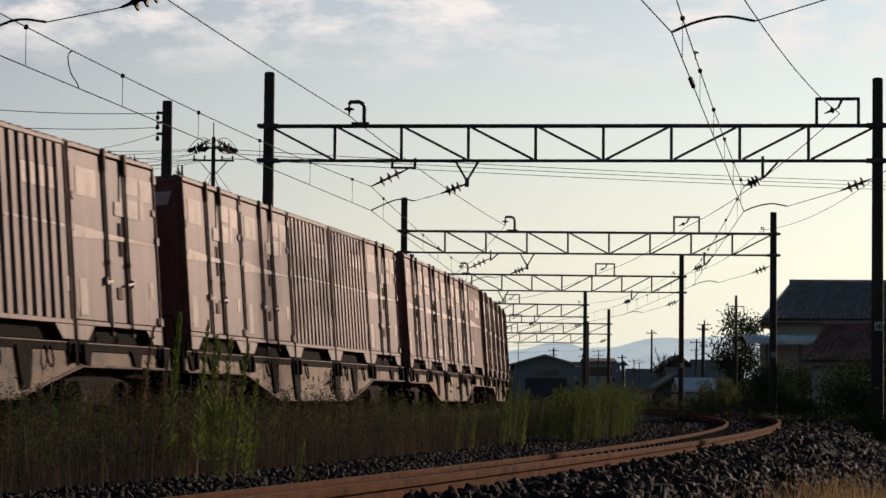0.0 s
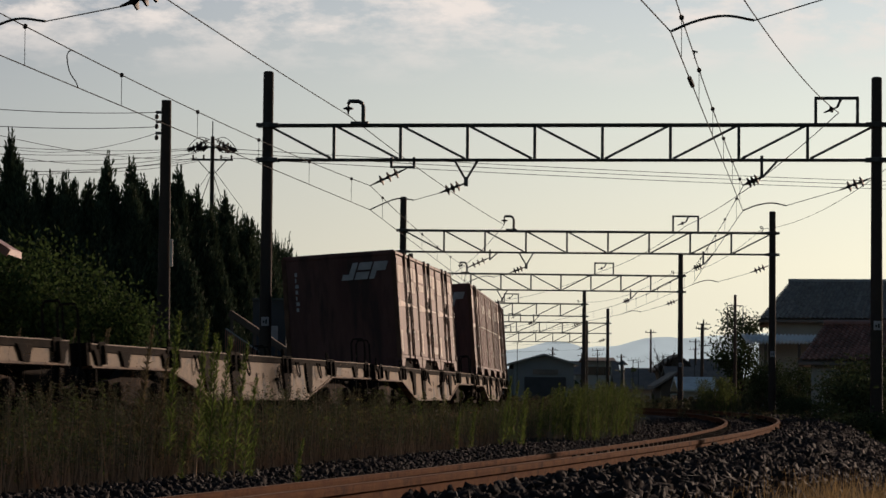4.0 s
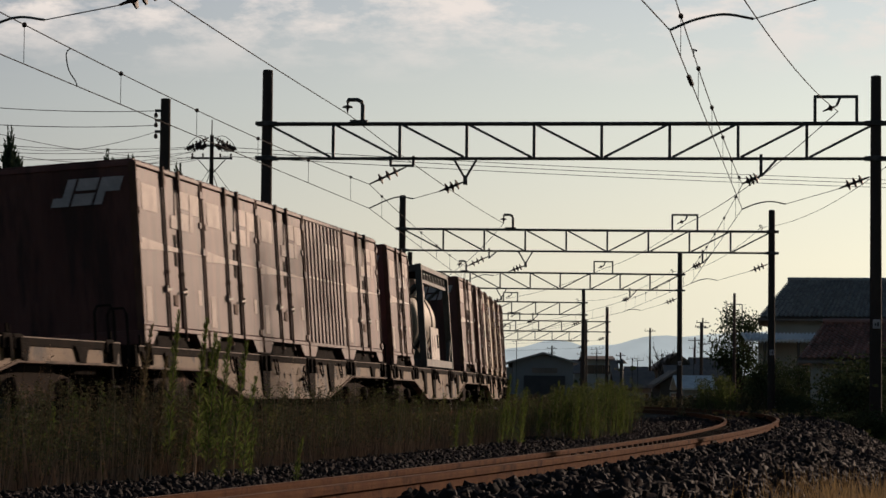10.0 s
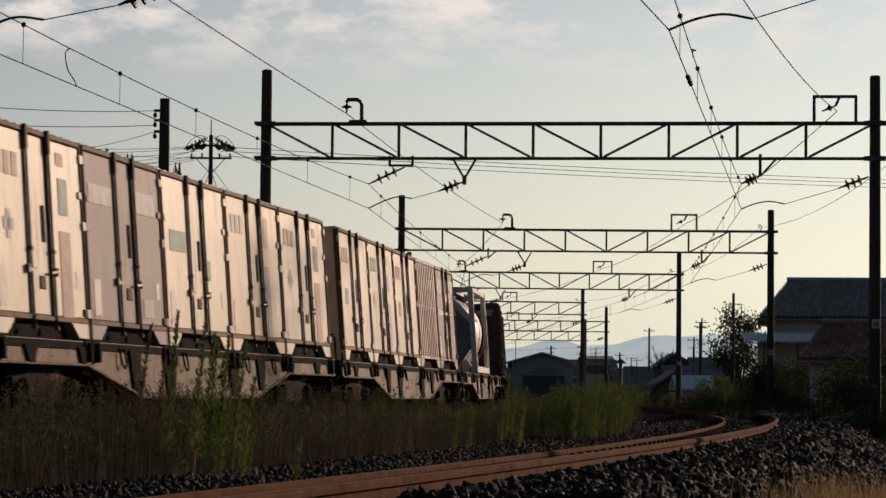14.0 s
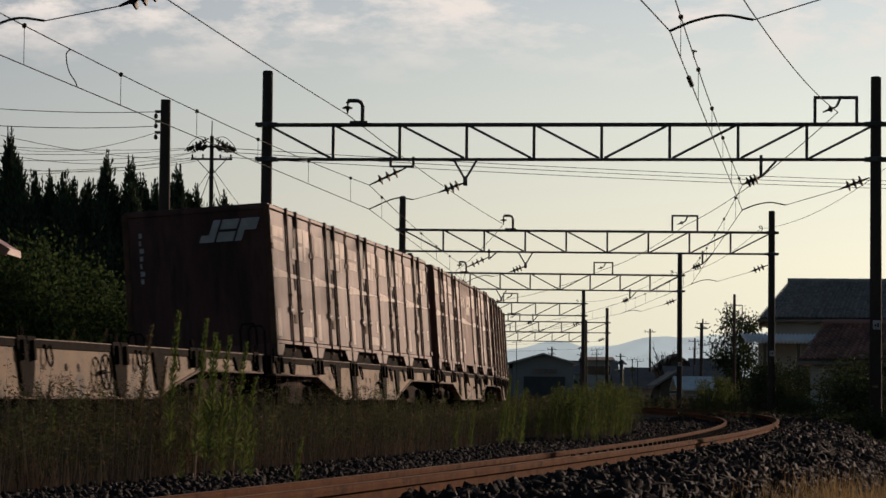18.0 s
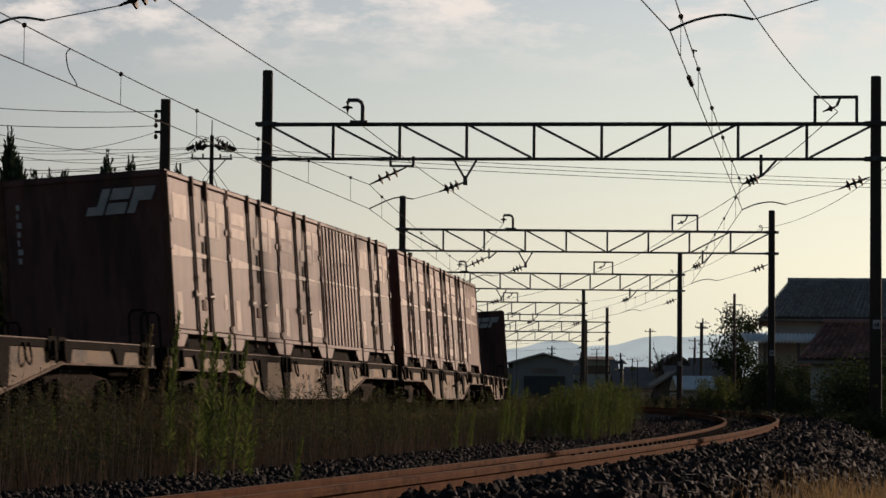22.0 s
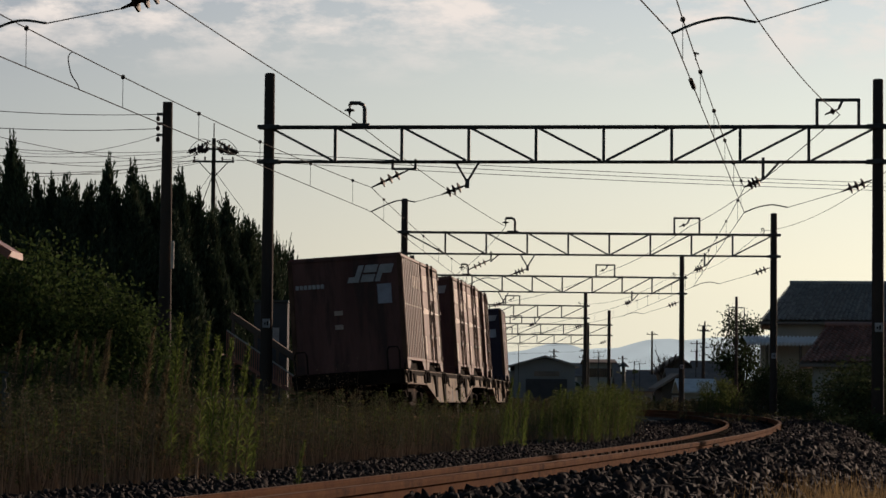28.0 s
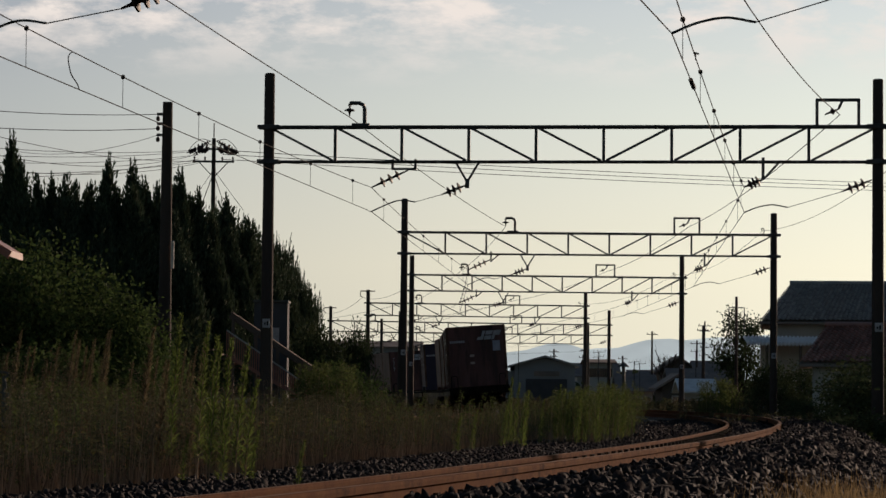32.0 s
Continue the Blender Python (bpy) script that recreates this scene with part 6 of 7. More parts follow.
STALK = material("brown_dry_stalk", (0.42, 0.29, 0.19), 0.85, alt=(0.20, 0.13, 0.085), scale=2, bump=0, fine=20, island=0.5)
STRAW = material("dry_straw_grass", (0.30, 0.21, 0.10), 0.85, alt=(0.22, 0.15, 0.075), scale=1.5, bump=0, fine=15, island=0.4, through_light=0.4)
CYPRESS = material("dark_cypress_foliage", (0.058, 0.082, 0.052), 0.85, alt=(0.070, 0.092, 0.052), scale=0.7, bump=0, fine=6, island=0.5, through_light=0.12)
SHRUB = material("dark_broad_leaf", (0.046, 0.064, 0.032), 0.9, alt=(0.058, 0.074, 0.034), scale=0.7, bump=0, fine=6, island=0.5, through_light=0.2, spec=0.08)
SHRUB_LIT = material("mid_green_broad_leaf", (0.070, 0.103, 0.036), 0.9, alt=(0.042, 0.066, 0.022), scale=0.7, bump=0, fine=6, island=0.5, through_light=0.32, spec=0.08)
BARK = material("dark_bark", (0.05, 0.04, 0.033), 0.9, alt=(0.035, 0.028, 0.024), scale=4, bump=0.5, stretch=(1, 1, .2))

rng = np.random.default_rng(7)


def leaves_mesh(name, base, way, length, width, mat, parent=None, label="", bend=0.25):
    """Many lance-shaped leaves in one mesh: base points, directions, lengths and widths."""
    base, way = np.asarray(base, float), np.asarray(way, float)
    n = len(base)
    length = np.broadcast_to(np.asarray(length, float), (n,))[:, None]
    width = np.broadcast_to(np.asarray(width, float), (n,))[:, None]
    way = way / np.maximum(np.linalg.norm(way, axis=1, keepdims=True), 1e-6)
    side = np.cross(way, rng.normal(size=(n, 3)))
    side /= np.maximum(np.linalg.norm(side, axis=1, keepdims=True), 1e-6)
    droop = np.zeros((n, 3))
    droop[:, 2] = -bend
    mid = base + way * length * .45
    tip = base + way * length + droop * length
    verts = np.empty((n, 4, 3))
    verts[:, 0], verts[:, 1], verts[:, 2], verts[:, 3] = base, mid + side * width / 2, tip, mid - side * width / 2
    me = bpy.data.meshes.new(name)
    me.from_pydata(verts.reshape(-1, 3).tolist(), [], (np.arange(n * 4).reshape(n, 4)).tolist())
    me.materials.append(mat)
    ob = new(name, me)
    if parent is not None:
        ob.parent = parent
    if label:
        ob["label"] = label
    return ob


def stems_mesh(name, foot, top, width, mat, parent=None):
    """Straight thin stalks, each a slim three-sided spike."""
    foot, top = np.asarray(foot, float), np.asarray(top, float)
    n = len(foot)
    w = np.broadcast_to(np.asarray(width, float), (n,))
    verts = np.empty((n, 4, 3))
    for k in range(3):
        a = 2.1 * k
        verts[:, k] = foot + np.stack([np.cos(a) * w, np.sin(a) * w, 0 * w], 1)
    verts[:, 3] = top
    f = []
    for i in range(n):
        o = i * 4
        f += [(o, o + 1, o + 3), (o + 1, o + 2, o + 3), (o + 2, o, o + 3)]
    me = bpy.data.meshes.new(name)
    me.from_pydata(verts.reshape(-1, 3).tolist(), [], f)
    me.materials.append(mat)
    ob = new(name, me)
    if parent is not None:
        ob.parent = parent
    return ob


def goldenrod(h, label, dull=False):
    """A tall weed with a leafy stem that narrows to a nodding tip."""
    t = thing("tall_weed", label, "weed", group="tall weeds between the tracks")
    lx, ly = rng.normal(.10, .07), rng.normal(0, .07)
    zs = np.linspace(0, h, 9)
    axis = lambda z: np.stack([lx * (z / h) ** 2, ly * (z / h) ** 2, z], -1)
    part("stem", Mesh().tube([tuple(p) for p in axis(zs)], .009, 5, .003), STALK, t)
    n = int(320 * h)
    z = h * (0.26 + 0.74 * rng.random(n) ** .8)
    a = rng.random(n) * 6.283
    u = z / h
    way = np.stack([np.cos(a), np.sin(a), .9 + .8 * u + rng.normal(0, .3, n)], 1)
    ln = (.140 - .095 * u ** 2) * rng.uniform(.55, 1.3, n)
    leaves_mesh("leaves", axis(z), way, ln, .0085, SEEDY if dull else LEAF, t, bend=.16)
    return t


TALL = [goldenrod(1.9, "tall leafy green weed standing between the tracks"), goldenrod(1.55, "tall leafy green weed standing between the tracks"), goldenrod(1.25, "leafy green weed standing between the tracks"),
        goldenrod(1.7, "tall dull brown-green weed gone to seed", True)]
used_tall = set()


def put_tall(k, x, y, scale=1.0):
    m = pose(x, y, ground_height(x, y) - .02, 0, 0, rng.uniform(-40, 40)) @ Matrix.Scale(scale, 4)
    if k in used_tall:
        ob = copy_thing(TALL[k], Matrix())
    else:
        ob = TALL[k]
        used_tall.add(k)
    ob.matrix_basis = m


for k, x, y, sc in ((3, -2.93, 26.4, 1.04), (3, -2.77, 26.6, .86), (0, -2.63, 26.5, 1.0), (3, -2.50, 27.0, .70), (0, -2.36, 26.4, .96), (1, -2.31, 26.8, 1.10), (1, -2.23, 26.2, 1.04), (1, -2.15, 26.5, 1.08), (2, -2.10, 26.0, .85), (1, -1.99, 26.3, 1.03),
                    (2, -1.93, 26.7, 1.02), (2, -1.83, 26.0, .62), (2, -2.45, 25.7, .6), (3, -3.45, 26.2, .62), (2, -3.20, 25.8, .7), (2, -3.80, 26.4, .75), (3, -4.00, 27.4, .72), (3, -3.08, 27.6, .8),
                    (1, 1.08, 45.8, .95), (1, 1.18, 46.4, .9), (2, 1.28, 45.5, 1.0), (2, 1.0, 46.8, .9), (1, 1.75, 50.0, .72), (2, 1.35, 46.9, .8), (2, -1.3, 24.5, .55), (2, 0.45, 44.0, .75), (2, .2, 42.0, .7)):
    put_tall(k, x, y, sc)


for _ in range(30):
    y_w = rng.uniform(49, 62)
    put_tall(3, rng.uniform(-.163, -.088) * y_w, y_w, rng.uniform(.95, 1.5))


def weed_patch(name, label, n, where, low, high, mat, leaf=.06, per=46, wide=.5, stalks=True, leaf_w=.02, base_bare=.25, stem=.006):
    """A stand of weeds: where() gives the foot of each plant; leaves and stalks are two meshes of one thing."""
    t = thing(name, label, "weeds", kind="stuff")
    feet = np.array([where() for _ in range(n)])
    h = rng.uniform(low, high, n)
    tip = feet + np.stack([rng.normal(0, .07, n), rng.normal(0, .07, n), h], 1)
    if stalks:
        ob = stems_mesh("stalks", feet, tip, stem, STALK, t)
        ob["kind"] = "stuff"
    k = rng.integers(0, n, n * per)
    u = base_bare + (1 - base_bare) * rng.random(n * per) ** .75
    base = feet[k] + (tip[k] - feet[k]) * u[:, None]
    spread = wide * h[k] * (1 - u) * .45
    a = rng.random(n * per) * 6.283
    base[:, 0] += np.cos(a) * spread * rng.random(n * per)
    base[:, 1] += np.sin(a) * spread * rng.random(n * per)
    way = np.stack([np.cos(a), np.sin(a), rng.uniform(.1, 1.4, n * per)], 1)
    ob = leaves_mesh("leaves", base, way, leaf * rng.uniform(.6, 1.4, n * per), leaf_w, mat, t)
    ob["kind"] = "stuff"
    return t


BARE = 2.05


def on_strip(s0, s1, l0, l1):
    def f():
        s = rng.uniform(s0, s1)
        lat = min(rng.uniform(l0, l1), outer(s) - BARE - .5 * rng.random())
        p = line(s, lat)
        z = ground_height(p.x, p.y) - .02
        bank = outer(s) - lat
        return (p.x, p.y, float(np.interp(bank, (1.75, 4.4, 5.3), (-.3, -.43, z))) if 1.75 < bank < 5.3 else z)
    return f


def in_box(x0, x1, y0, y1, z=None):
    def f():
        x, y = rng.uniform(x0, x1), rng.uniform(y0, y1)
        return (x, y, (ground_height(x, y) if z is None else z) - .02)
    return f


weed_patch("weeds_between_tracks", "dull olive weeds with bare brown stalks between the tracks", 1250, on_strip(-45, -16, 2.4, 4.3), .45, 1.0, LEAF_DULL, .042, 40, base_bare=.50, wide=.26, leaf_w=.010, stem=.0085)
weed_patch("weeds_between_tracks", "dull olive weeds with bare brown stalks between the tracks", 900, on_strip(-16, 30, 2.6, 4.4), .4, .86, LEAF_DULL, .048, 50, base_bare=.4, wide=.24, leaf_w=.013, stem=.0085)
weed_patch("weeds_by_inner_track", "dull weeds beside the inner track", 1000, on_strip(-46, -12, 1.55, 3.4), .85, 1.26, LEAF_DULL, .045, 60, wide=.25, leaf_w=.013)
weed_patch("weeds_by_inner_track", "low dark weeds beside the inner track", 1500, on_strip(-45, 40, 1.6, 3.8), .55, 1.0, LEAF_DULL, .05, 56, wide=.25, leaf_w=.014)
weed_patch("yellow_weeds", "yellow-green weeds scattered between the tracks", 110, on_strip(-40, -12, 2.6, 4.3), .5, .9, LEAF_YELLOW, .045, 34, wide=.22, leaf_w=.014)
weed_patch("green_weeds", "green weeds scattered between the tracks", 260, on_strip(-42, 0, 2.6, 4.4), .55, 1.1, LEAF_GREEN, .055, 60, wide=.2, leaf_w=.011)
weed_patch("stalk_fringe", "bare dry stalks along the edge of the ballast", 1700, on_strip(-45, -5, 3.7, 4.4), .3, .72, LEAF_DULL, .034, 10, base_bare=.62, stem=.0095)
weed_patch("dry_weeds", "thin dry brown weeds gone to seed between the tracks", 260, on_strip(-46, -22, 2.2, 4.2), .9, 1.5, STALK, .022, 26, base_bare=.45, wide=.35, leaf_w=.012)
weed_patch("weed_thicket", "dense bright green weed thicket beside the outer track", 300, on_strip(-9, 4, 4.7, 5.9), .6, 1.1, LEAF_GREEN, .07, 70, wide=.4, leaf_w=.014)
weed_patch("weed_thicket", "dense green weed thicket beside the outer track", 130, on_strip(-4, 10, 4.6, 6.0), .8, 1.25, LEAF_GREEN, .075, 70, wide=.4, leaf_w=.014)
for _ in range(46):
    s_w = rng.uniform(-10, 6)
    p_w = line(s_w, rng.uniform(4.6, 5.9))
    put_tall(int(rng.integers(1, 3)), p_w.x, p_w.y, rng.uniform(.62, .92))
weed_patch("lineside_weeds", "tall green weeds beside the outer track", 150, in_box(10.6, 13.4, 106, 122), .7, 1.3, LEAF_DULL, .13, 50, leaf_w=.035, wide=.3)
weed_patch("lineside_weeds", "tall green weeds beside the outer track", 80, in_box(10.3, 11.3, 104, 112), 1.0, 2.0, LEAF_GREEN, .11, 80, leaf_w=.03, wide=.25)
weed_patch("lineside_weeds", "low weeds beside the outer track", 420, in_box(8.6, 14.5, 62, 105), .3, .8, LEAF_DULL, .10, 34, leaf_w=.035)
weed_patch("lineside_weeds", "low weeds beside the far curve", 500, in_box(2.0, 20.0, 135, 190), .5, 1.2, LEAF_DULL, .2, 30, leaf_w=.09)
weed_patch("lineside_weeds", "low green weeds at the foot of the shrubs", 260, in_box(7.6, 12.0, 38, 62), .2, .55, LEAF_GREEN, .08, 34)
weed_patch("meadow_weeds", "tall dull weeds behind the inner track", 800, in_box(-13.0, -5.6, 48, 68), .6, 1.45, LEAF_GREEN, .075, 80, leaf_w=.02)
weed_patch("meadow_weeds", "tall green weeds behind the inner track", 150, in_box(-13.5, -7.4, 52, 66), 1.1, 2.2, LEAF_DULL, .09, 70, leaf_w=.016, wide=.2)
weed_patch("meadow_weeds", "low weeds behind the inner track", 700, in_box(-9.0, -3.4, 68, 104), .4, 1.1, LEAF_DULL, .12, 36, leaf_w=.04)
weed_patch("dry_meadow", "dry brown grass behind the inner track", 900, in_box(-13, -4.2, 60, 84), .4, .75, STRAW, .2, 12, leaf_w=.012, base_bare=.05)


def dry_grass():
    t = thing("dry_grass", "straw-coloured dry grass at the foot of the ballast", "grass", kind="stuff")
    n = 13000
    s = rng.uniform(-48, -39, n)
    lat = outer(0) + 1.45 + 2.6 * rng.random(n) ** .8
    base = np.array([tuple(line(a, b)) for a, b in zip(s, lat)])
    base[:, 2] = -.5
    way = np.stack([rng.normal(0, .35, n), rng.normal(0, .35, n), np.ones(n)], 1)
    ob = leaves_mesh("blades", base, way, rng.uniform(.25, .66, n), .008, STRAW, t, bend=.1)
    ob["kind"] = "stuff"


dry_grass()


# ---------------------------------------------------------------- trees and shrubs
def cypress(h, w, label, spires=7, full=False):
    """A dense hedge conifer: several upright flame-shaped leaders on one trunk."""
    t = thing("cypress_tree", label, "tree", group="row of cypress trees behind the line")
    part("trunk", Mesh().tube([(0, 0, -.4), (0, 0, h * .55)], .16, 8, .05), BARK, t)
    B, D, S = [], [], []
    for k in range(spires):
        a, r = rng.random() * 6.283, w * .5 * math.sqrt(rng.random()) if k else 0
        cx, cy = r * math.cos(a), r * math.sin(a)
        top = h * (rng.uniform(.66, .92) if not full else rng.uniform(.72, .97) - .22 * r / w) if k else h
        rad = w * rng.uniform(.24, .36) * (1.2 if full else 1.0)
        # flame-shaped sprays that stand off the leader and turn up at their tips
        n, per = int((34 if full else 26) * top), 25
        u = .04 + .90 * rng.random(n) ** .62
        u[:14] = np.linspace(.72, .955, 14)
        b = rng.random(n) * 6.283
        shape = np.sqrt(np.clip(1 - u ** 3.2, 0, 1)) if full else np.minimum(1, (1 - u) * 1.9) ** .85
        q = rad * shape * np.where(rng.random(n) < .7, rng.uniform(.7, 1.08, n), rng.uniform(.1, .7, n))
        q[:14] *= .35
        foot = np.stack([cx + q * np.cos(b), cy + q * np.sin(b), .15 + (top - .45) * u], 1)
        out = rng.uniform(.06, .38 if full else .27, n)
        d = np.stack([np.cos(b) * out, np.sin(b) * out, np.ones(n)], 1)
        d[:14, :2] *= .45
        ln = rng.uniform(.5, 1.2, n) * (1.05 - .25 * u) * (.8 + .03 * top)
        ln[:14] *= .95
        f = rng.random((n, per)) ** .9
        p = foot[:, None] + d[:, None] * (ln[:, None] * f)[..., None]
        curl = (.10 * ln[:, None] * f * f)[..., None] * np.stack([-np.cos(b), -np.sin(b), 0 * b], 1)[:, None]
        side = rng.normal(size=(n, per, 3)) * (.095 * ln[:, None] * (1.02 - f) ** 1.1)[..., None]
        side[:14] *= .8
        way = d[:, None] + rng.normal(0, .16, (n, per, 3)) + side * 3.2
        B.append((p + curl + side).reshape(-1, 3))
        D.append(way.reshape(-1, 3))
        S.append((rng.uniform(.11, .25, (n, per)) * (1.15 - .40 * f)).reshape(-1))
        # dark inner mass
        m = int(95 * top)
        u, b = rng.random(m) * .86, rng.random(m) * 6.283
        q = rad * (np.sqrt(1 - u ** 3.2) if full else np.minimum(1, (1 - u) * 1.9) ** .85) * .8 * np.sqrt(rng.random(m))
        B.append(np.stack([cx + q * np.cos(b), cy + q * np.sin(b), .1 + (top - .3) * u], 1))
        D.append(np.stack([np.cos(b) * .5, np.sin(b) * .5, np.ones(m)], 1) + rng.normal(0, .3, (m, 3)))
        S.append(rng.uniform(.25, .5, m))
    B, D, S = np.concatenate(B), np.concatenate(D), np.concatenate(S)
    ob = leaves_mesh("crown", B, D, S, S * .33, CYPRESS, t, bend=0)
    ob["kind"] = "stuff"
    return t


CYP = [cypress(9.0, 2.6, "dark green cypress with spiky flame-shaped top", 6), cypress(8.0, 3.0, "dark green cypress with several spiky leaders", 8), cypress(8.4, 1.5, "slim dark green cypress with a pointed top", 3),
       cypress(7.2, 4.2, "broad dark rounded cypress at the end of the row", 15, True)]
first_cyp = set()


def put_tree(pool, firsts, k, x, y, sc, z=-.7):
    ob = pool[k] if k not in firsts else copy_thing(pool[k], Matrix())
    firsts.add(k)
    ob.matrix_basis = pose(x, y, z, 0, 0, rng.uniform(0, 360)) @ Matrix.Diagonal((sc[0], sc[0], sc[1], 1))


for k, x, y, a, b in ((2, -15.53, 98, 1.1, 1.23), (1, -16.21, 99, 1.0, 1.145), (0, -14.75, 99, 0.7, 1.013), (2, -14.53, 101, 1.2, 1.082), (0, -13.91, 100, 0.75, 1.023), (1, -13.77, 102, 0.6, 1.126), (1, -13.44, 103, 0.8, 1.084), (2, -12.43, 101, 1.15, 1.169), (0, -12.15, 102, 0.7, 0.98), (2, -11.53, 101, 1.15, 1.145), (2, -11.21, 102, 1.3, 1.081), (0, -10.85, 103, 0.6, 1.022), (1, -10.53, 104, 0.7, 1.11), (2, -10.00, 103, 1.2, 1.129), (0, -9.70, 105, 0.7, 0.972), (2, -9.39, 104, 1.0, 1.053), (1, -9.22, 107, 0.7, 1.029), (2, -8.72, 109, 1.3, 1.069), (3, -9.47, 112, 0.6, 1.232), (3, -9.11, 114, 0.65, 1.193), (3, -8.70, 116, 0.7, 1.179), (3, -8.19, 119, 0.7, 1.155), (3, -7.85, 122, 0.62, 1.128), (3, -7.80, 125, 0.45, 1.0), (3, -7.70, 127, 0.36, 0.83), (1, -14.85, 97, 1.1, 1.014), (1, -13.59, 98, 1.1, 1.012), (1, -12.41, 99, 1.1, 0.997), (1, -11.19, 100, 1.1, 1.002), (1, -10.06, 101, 1.0, 0.986), (1, -9.29, 104, 1.0, 0.964), (1, -8.45, 107, 1.0, 0.961), (3, -15.98, 103, 1.0, 1.083), (3, -13.78, 104, 1.0, 1.08), (3, -11.54, 105, 1.0, 1.077), (3, -9.76, 108, 0.9, 1.075), (1, -7.93, 112, 0.9, 0.943), (3, -15.82, 100, 0.8, 1.184), (3, -14.84, 101, 0.8, 1.167), (3, -13.83, 102, 0.8, 1.164), (3, -12.69, 103, 0.75, 1.19), (3, -11.53, 104, 0.75, 1.187), (3, -10.46, 105, 0.75, 1.177), (3, -9.56, 107, 0.7, 1.152), (3, -8.87, 110, 0.7, 1.181), (3, -9.24, 112, 0.7, 1.175), (3, -8.68, 114, 0.75, 1.155), (3, -8.15, 116, 0.75, 1.13), (3, -7.63, 119, 0.7, 1.088), (3, -7.80, 122, 0.5, 0.96), (3, -7.70, 124, 0.42, 0.82), (3, -7.15, 119, 0.62, 1.10), (3, -6.85, 120, 0.56, 1.0), (3, -6.72, 120, 0.5, 0.80), (3, -6.62, 118.5, 0.48, 0.66)):
    put_tree(CYP, first_cyp, k, x, y, (a, b))


def shrub(label, h, w, n, mat, leaf=.14, name="shrub", group="shrubs beside the line", clumps=26, limb=True, sparse=False):
    """A rounded bush or small tree: limbs, and a crown of leafy clumps with gaps."""
    t = thing(name, label, "tree" if name == "tree" else "shrub", group=group)
    cz = h * (.62 if sparse else .5)
    cs = []
    for k in range(clumps):
        d = rng.normal(size=3)
        d /= np.linalg.norm(d)
        f = rng.uniform(.45, 1.0) ** .6
        cs.append((d[0] * w / 2 * f, d[1] * w / 2 * f, cz + d[2] * h * (.38 if sparse else .48) * f))
    cs = np.array(cs)
    part("trunk", Mesh().tube([(0, 0, -.4), (.04 * w, 0, h * .3), (0, .03 * w, cz)], max(.03, .035 * w), 7, .02), BARK, t)
    if limb:
        for k in range(0, clumps, 3 if not sparse else 1):
            part("limb", Mesh().tube([(0, 0, h * .22), (cs[k][0] * .5, cs[k][1] * .5, (h * .25 + cs[k][2]) / 2), tuple(cs[k])], .018 * w + .004, 5, .006 if n > 500 else .022), BARK, t)
    i = rng.integers(0, clumps, n)
    rad = w * (.16 if not sparse else .14)
    off = rng.normal(size=(n, 3)) * rad * np.array([1, 1, .8]) * .62
    base = cs[i] + off
    base[:, 2] = np.maximum(base[:, 2], .02)
    way = off / rad + rng.normal(0, .7, (n, 3)) + np.array([0, 0, .2])
    ob = leaves_mesh("crown", base, way, leaf * rng.uniform(.6, 1.3, n), leaf * .5, mat, t, bend=.2)
    ob["kind"] = "stuff"
    return t


SHR = [shrub("dense dark broad-leaved shrub beside the line", 2.7, 3.0, 5200, SHRUB, .15), shrub("dense dark broad-leaved shrub beside the line", 2.2, 2.4, 4200, SHRUB, .14), shrub("mid-green leafy bush beside the line", 2.4, 3.2, 5200, SHRUB_LIT, .16),
       shrub("large vine-covered broad-leaved bush", 4.6, 4.6, 12000, SHRUB_LIT, .17, clumps=48)]
first_shr = set()
for k, x, y, a, b in ((0, 11.0, 70, 1.0, .78), (1, 9.95, 66, .8, .80), (0, 12.4, 72, 1.1, .88), (1, 11.4, 60, 1.0, 1.0), (0, 12.2, 82, .8, .80), (1, 8.9, 58, .7, .42), (0, 10.6, 52, 1.0, .9), (1, 13.4, 112, .9, 1.2), (0, 14.6, 111, .8, .95), (0, 13.4, 108, .6, .7),
                      (0, 17.5, 150, 1.2, .7), (1, 20.0, 165, 1.4, .7), (0, 14.0, 175, 1.2, .4), (0, 24, 160, 1.6, 1.4), (1, 12.9, 98, .7, .55),
                      (3, -11.3, 76, 1.0, 1.16), (3, -9.6, 77, .8, .92), (2, -8.7, 76, .9, 1.15), (3, -13.0, 78, 1.0, 1.1), (2, -8.0, 74, .7, .85), (2, -10.4, 72, 1.0, 1.0),
                      (0, -5.15, 108, .8, 1.42), (0, -4.2, 110, .78, 1.27), (1, -3.35, 110, .62, 1.72), (2, -4.0, 97, .75, .95), (2, -3.1, 95, .72, .78), (2, -2.4, 98, .5, .55), (0, -5.4, 112, .7, 1.36), (0, -10.2, 92, 1.3, 1.4), (0, -12.5, 93, 1.3, 1.5), (0, -9.4, 98, 1.0, 1.3)):
    put_tree(SHR, first_shr, k, x, y, (a, b))

tree = shrub("small sparse broad-leaved tree beside the house", 6.0, 3.0, 4800, SHRUB, .2, name="tree", clumps=34, sparse=True)
tree.matrix_basis = pose(16.9, 156, -1.2) @ Matrix.Diagonal((.95, .95, 1.14, 1))

